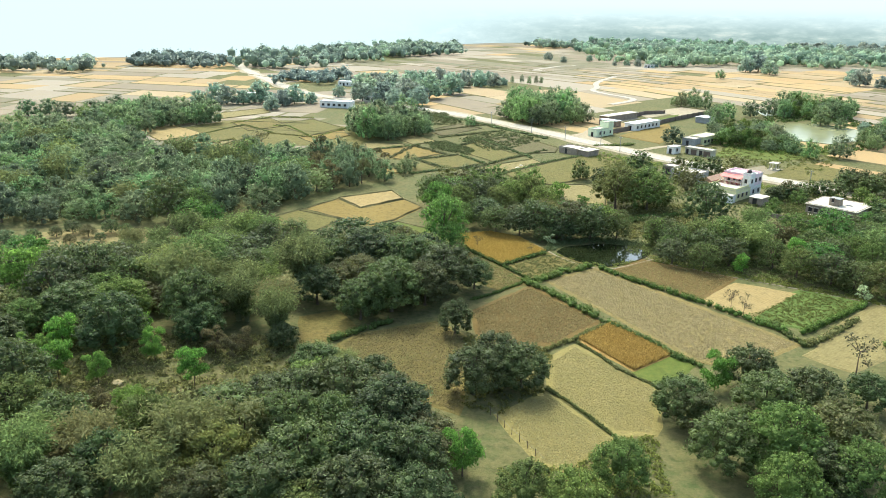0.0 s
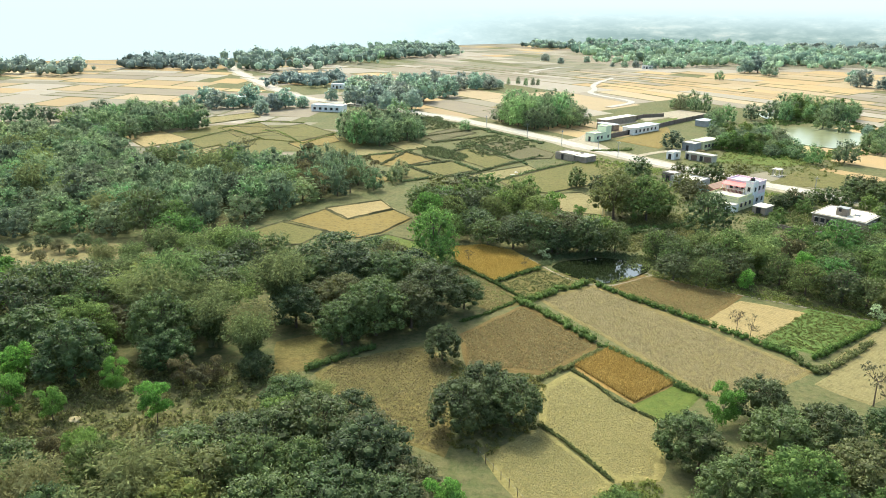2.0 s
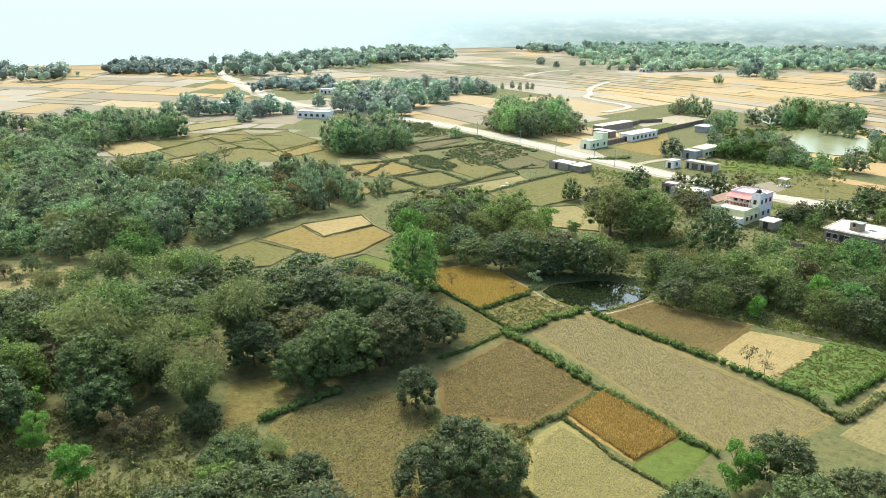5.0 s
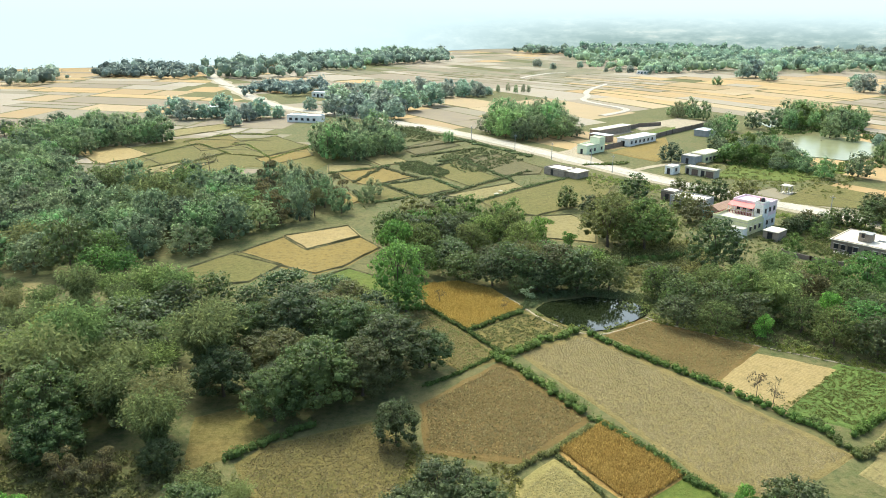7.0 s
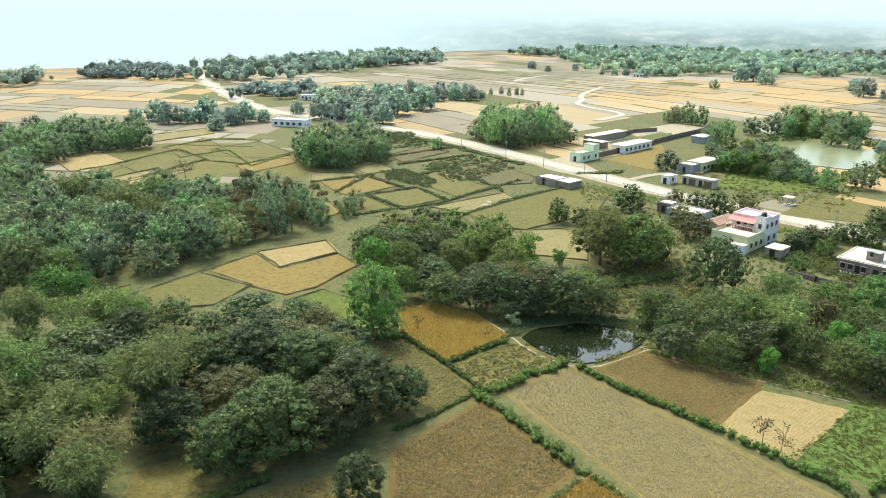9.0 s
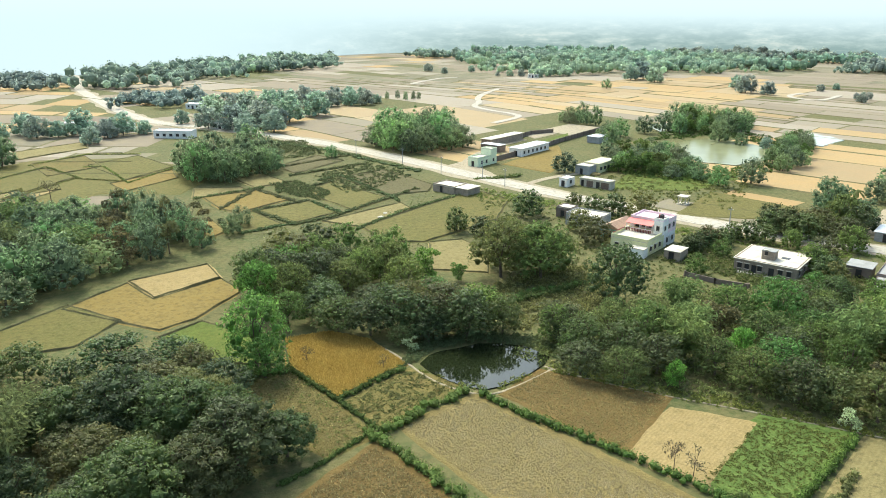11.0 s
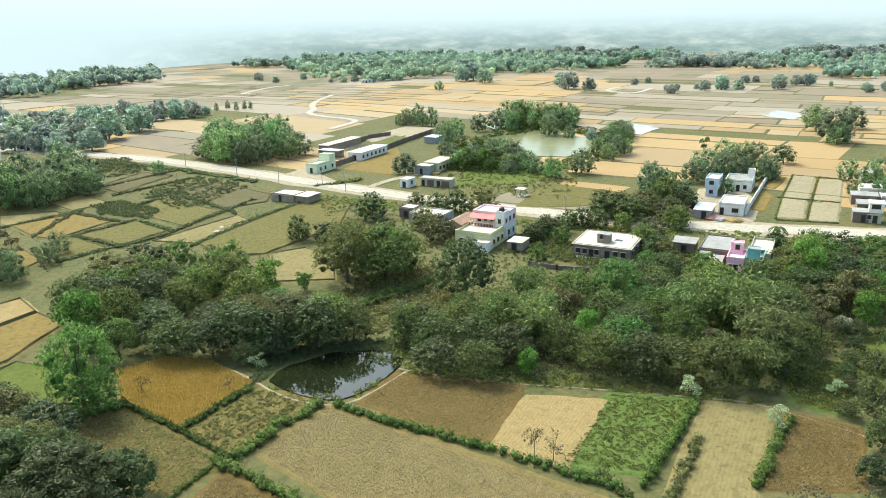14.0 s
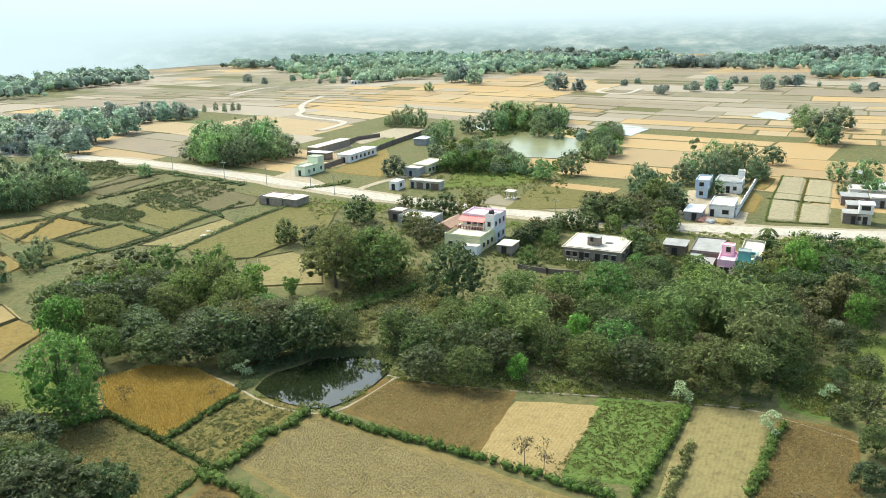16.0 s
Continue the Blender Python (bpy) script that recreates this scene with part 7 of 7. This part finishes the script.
block(ob, 6.0, 8.0, 8.0, 10.0, 2.2, "white", "pale", z0=3.37, parapet=0.2, name="stair_hut")
# houses near the road on the wooded side
ob = house("bright_pink_house", 126.7, 184.7, "narrow bright pink house with a terrace and stair hut")
block(ob, 0, 3.6, 0, 7.0, 3.1, "pink", "pinkfloor", parapet=0.55, doors=((1.6, 0.9),), wins=((0.4, 0.8),), side_wins=((2, 0.8),))
block(ob, 0.3, 2.9, 4.6, 6.8, 2.2, "pink", "pinkfloor", z0=3.27, parapet=0.2, wins=((1.0, 0.8),), name="stair_hut")
for i in range(6):
    boxes("baluster", ob, WALLS["white"], (0.3 + 0.55 * i, 0.42 + 0.55 * i, -0.02, 0.0, 3.35, 3.75))
ob = house("teal_house", 129.4, 182.0, "narrow teal house with a white parapet and stair hut")
block(ob, 0, 3.5, 0, 8.2, 3.1, "teal", "pale", parapet=0.5, wins=((1.2, 0.9),), doors=((2.4, 0.8),))
block(ob, 0.2, 2.7, 1.6, 4.0, 2.1, "teal", "grey", z0=3.27, parapet=0.1, eave=0.1, name="stair_hut")
ob = house("teal_annex", 127.6, 178.8, "low teal annex wall in front of houses")
block(ob, 0.6, 4.4, 0, 2.8, 2.6, "teal", "grey", parapet=0.1)
ob = house("pale_terrace_house", 133.4, 185.6, "long house with a white terrace roof along the road")
block(ob, 0, 4.6, 0, 13.0, 3.1, "cream", "pale", parapet=0.5, side_wins=((3, 0.9), (7, 0.9)))
ob = house("grey_roofed_house", 127.0, 194.0, "dark house with a large stained grey roof")
block(ob, 0, 6.6, 0, 12.0, 2.9, "mud", "grey", parapet=0.25, doors=((3.6, 1.0),))
block(ob, 0.3, 2.8, -2.6, -0.02, 2.5, "mud", "grey", parapet=0.1, name="front_wing")
ob = house("grey_roadside_shed", 125.6, 201.8, "low shed with a grey slab roof beside the road")
block(ob, 0, 5.0, 0, 5.4, 2.6, "mud", "grey", parapet=0, eave=0.3, doors=((2, 1.2),))
ob = house("broken_hut", *(123.4, 188.6), "small dark hut with a broken grey roof among trees")
block(ob, 0, 4.0, 0, 5.0, 2.2, "mud", "grey", parapet=0, eave=0.3)
# village at the edge of the paddies
VILLAGE = [(201.1, 220.0, 7, 6, "mud", "grey"), (210.2, 225.3, 6, 7, "white", "pale"), (212.2, 222.7, 8, 6, "cream", "pale"), (206.3, 214.4, 6, 6, "grey", "pale"), (193.9, 211.5, 5, 6, "mud", "grey"), (185.6, 205.3, 5, 5, "mud", "grey"), (221.5, 224.1, 7, 6, "white", "tin"), (229.5, 241.6, 6, 8, "grey", "grey")]
for x, y, w, d, wall, roof in VILLAGE:
    ob = house("village_house", x, y, {"mud": "low brown mud house with a grey roof", "white": "small whitewashed village house", "cream": "small cream village house with a pale roof", "grey": "grey cement village house"}[wall], turn=-44, group="village houses")
    block(ob, 0, w, 0, d, 2.7, wall, roof, parapet=0.2 if wall != "mud" else 0, eave=0.15, doors=((w * 0.4, 1.0),), wins=((w * 0.7, 0.8),))
ob = house("gate_house", *(188.3, 202.7), "small two-storey white gate house beside the road")
block(ob, 0, 3.0, 0, 4.0, 2.8, "cream", "pale", parapet=0, doors=((1.0, 1.0),), name="lower_storey")
block(ob, -0.2, 3.2, -0.3, 4.0, 2.4, "white", "tin", z0=2.97, parapet=0, eave=0.3, wins=((0.6, 2.0),), name="upper_storey")
# far buildings along the road
ob = house("long_white_hall", *(-69.5, 424.5), "long white hall beside the far road", turn=-14)
block(ob, 0, 18, 0, 7, 3.2, "white", "tin", parapet=0.3, wins=tuple((1.4 + 3.2 * i, 1.3) for i in range(5)))
for x, y, w, d, wall, roof in ((*(-122.2, 460.8), 12, 6, "white", "tin"), (*(-99.6, 441.4), 9, 7, "grey", "grey"), (*(-96.0, 452.6), 10, 6, "white", "tin"), (*(-119.0, 611.9), 14, 8, "cream", "tin"), (*(-75.2, 539.7), 10, 6, "white", "tin"), (*(-64.7, 541.1), 12, 6, "white", "tin"), (*(-48.1, 451.7), 12, 7, "white", "tin"), (*(188.9, 741.0), 10, 6, "white", "pale")):
    ob = house("far_house", x, y, {"white": "low white house far off beside the road", "grey": "low grey house far off among trees", "cream": "low cream house far off with a pale roof"}[wall], turn=-20, group="far houses")
    block(ob, 0, w, 0, d, 3.0, wall, roof, parapet=0.15, doors=((w * 0.4, 1.2),), wins=((w * 0.15, 1.0), (w * 0.7, 1.0)))

# ---- small things ----
def pole(x, y, h=6.5):
    root = new("utility_pole")
    root.matrix_basis = pose(x, y, 0, 0, 0, -40)
    bm = bmesh.new()
    tube(bm, (0, 0, -0.3), (0, 0, h), 0.13, 0.09, 8)
    part("post", bm, WALLS["grey"], root)
    boxes("crossarm", root, WALLS["grey"], (-0.7, 0.7, -0.05, 0.05, h - 0.6, h - 0.48))
    for u in (-0.6, 0.0, 0.6):
        bm = bmesh.new()
        bmesh.ops.create_cone(bm, cap_ends=True, segments=8, radius1=0.06, radius2=0.04, depth=0.16, matrix=Matrix.Translation((u, 0, h - 0.40 if u else h + 0.06)))
        part("insulator", bm, WALLS["white"], root)
    return tagged(root, "grey concrete utility pole beside the road", "pole", group="utility poles")


poles = [(52.0, 325.6), (65.1, 314.1), (70.0, 300.0), (39.6, 345.0), (22.6, 368.1), (118.1, 239.7)]
for x, y in poles:
    pole(x, y)


def heap(name, x, y, r, h, mat, label, seed):
    rng = random.Random(seed)
    bm = bmesh.new()
    bmesh.ops.create_icosphere(bm, subdivisions=3, radius=1.0)
    for v in bm.verts:
        k = 1 + 0.25 * noise.noise(v.co * 2.2 + Vector((seed, 0, 0))) + rng.uniform(-0.05, 0.05)
        v.co = Vector((v.co.x * r * k, v.co.y * r * k, max(-0.05, v.co.z * h * k)))
    me = bpy.data.meshes.new(name)
    bm.to_mesh(me)
    bm.free()
    me.materials.append(mat)
    ob = new(name, me)
    ob.location = (x, y, 0.1)
    return tagged(ob, label, "heap")


heap("brick_heap", *(154.7, 222.8), 2.2, 1.3, BRICK, "heap of red bricks beside the road", 1)
heap("gravel_heap", *(155.0, 220.7), 1.6, 0.9, WALLS["grey"], "dark gravel heap beside the road", 2)
heap("sand_heap", *(158.0, 218.7), 2.4, 0.9, M["pale"], "pale sand heap beside the road", 3)
heap("straw_heap", *(26.3, 266.2), 0.9, 0.5, ROOFS["pale"], "white straw heap on a bare strip", 4)
heap("straw_heap", *(27.9, 270.6), 0.7, 0.4, ROOFS["pale"], "small white straw heap on a bare strip", 5)
heap("sand_heap", *(107.2, 316.5), 2.2, 0.7, M["pale"], "pale sand heap beside shops", 6)
heap("straw_heap", *(-49.2, 103.0), 0.9, 0.5, M["clods"], "pale straw heap in a clearing", 7)


# wooden fence along the stubble strip
def fence(pts, label):
    root = tagged(new("fence"), label, "fence")
    for (ax, ay), (bx, by) in zip(pts, pts[1:]):
        k = int(math.hypot(bx - ax, by - ay) / 1.6)
        for i in range(k):
            x, y = ax + (bx - ax) * i / k, ay + (by - ay) * i / k
            bm = bmesh.new()
            tube(bm, (x, y, -0.2), (x + 0.06 * math.sin(i * 3.1), y + 0.05 * math.cos(i * 2.3), 1.3 + 0.15 * math.sin(i * 1.7)), 0.05, 0.04, 6)
            part("post", bm, M["bark"], root)
        bm = bmesh.new()
        tube(bm, (ax, ay, 0.95), (bx, by, 0.95), 0.012, 0.012, 4)
        part("wire", bm, WALLS["grey"], root)


fence([(7.1, 95.4), (9.7, 90.2), (13.2, 83.4)], "rough wooden post and wire fence beside stubble")
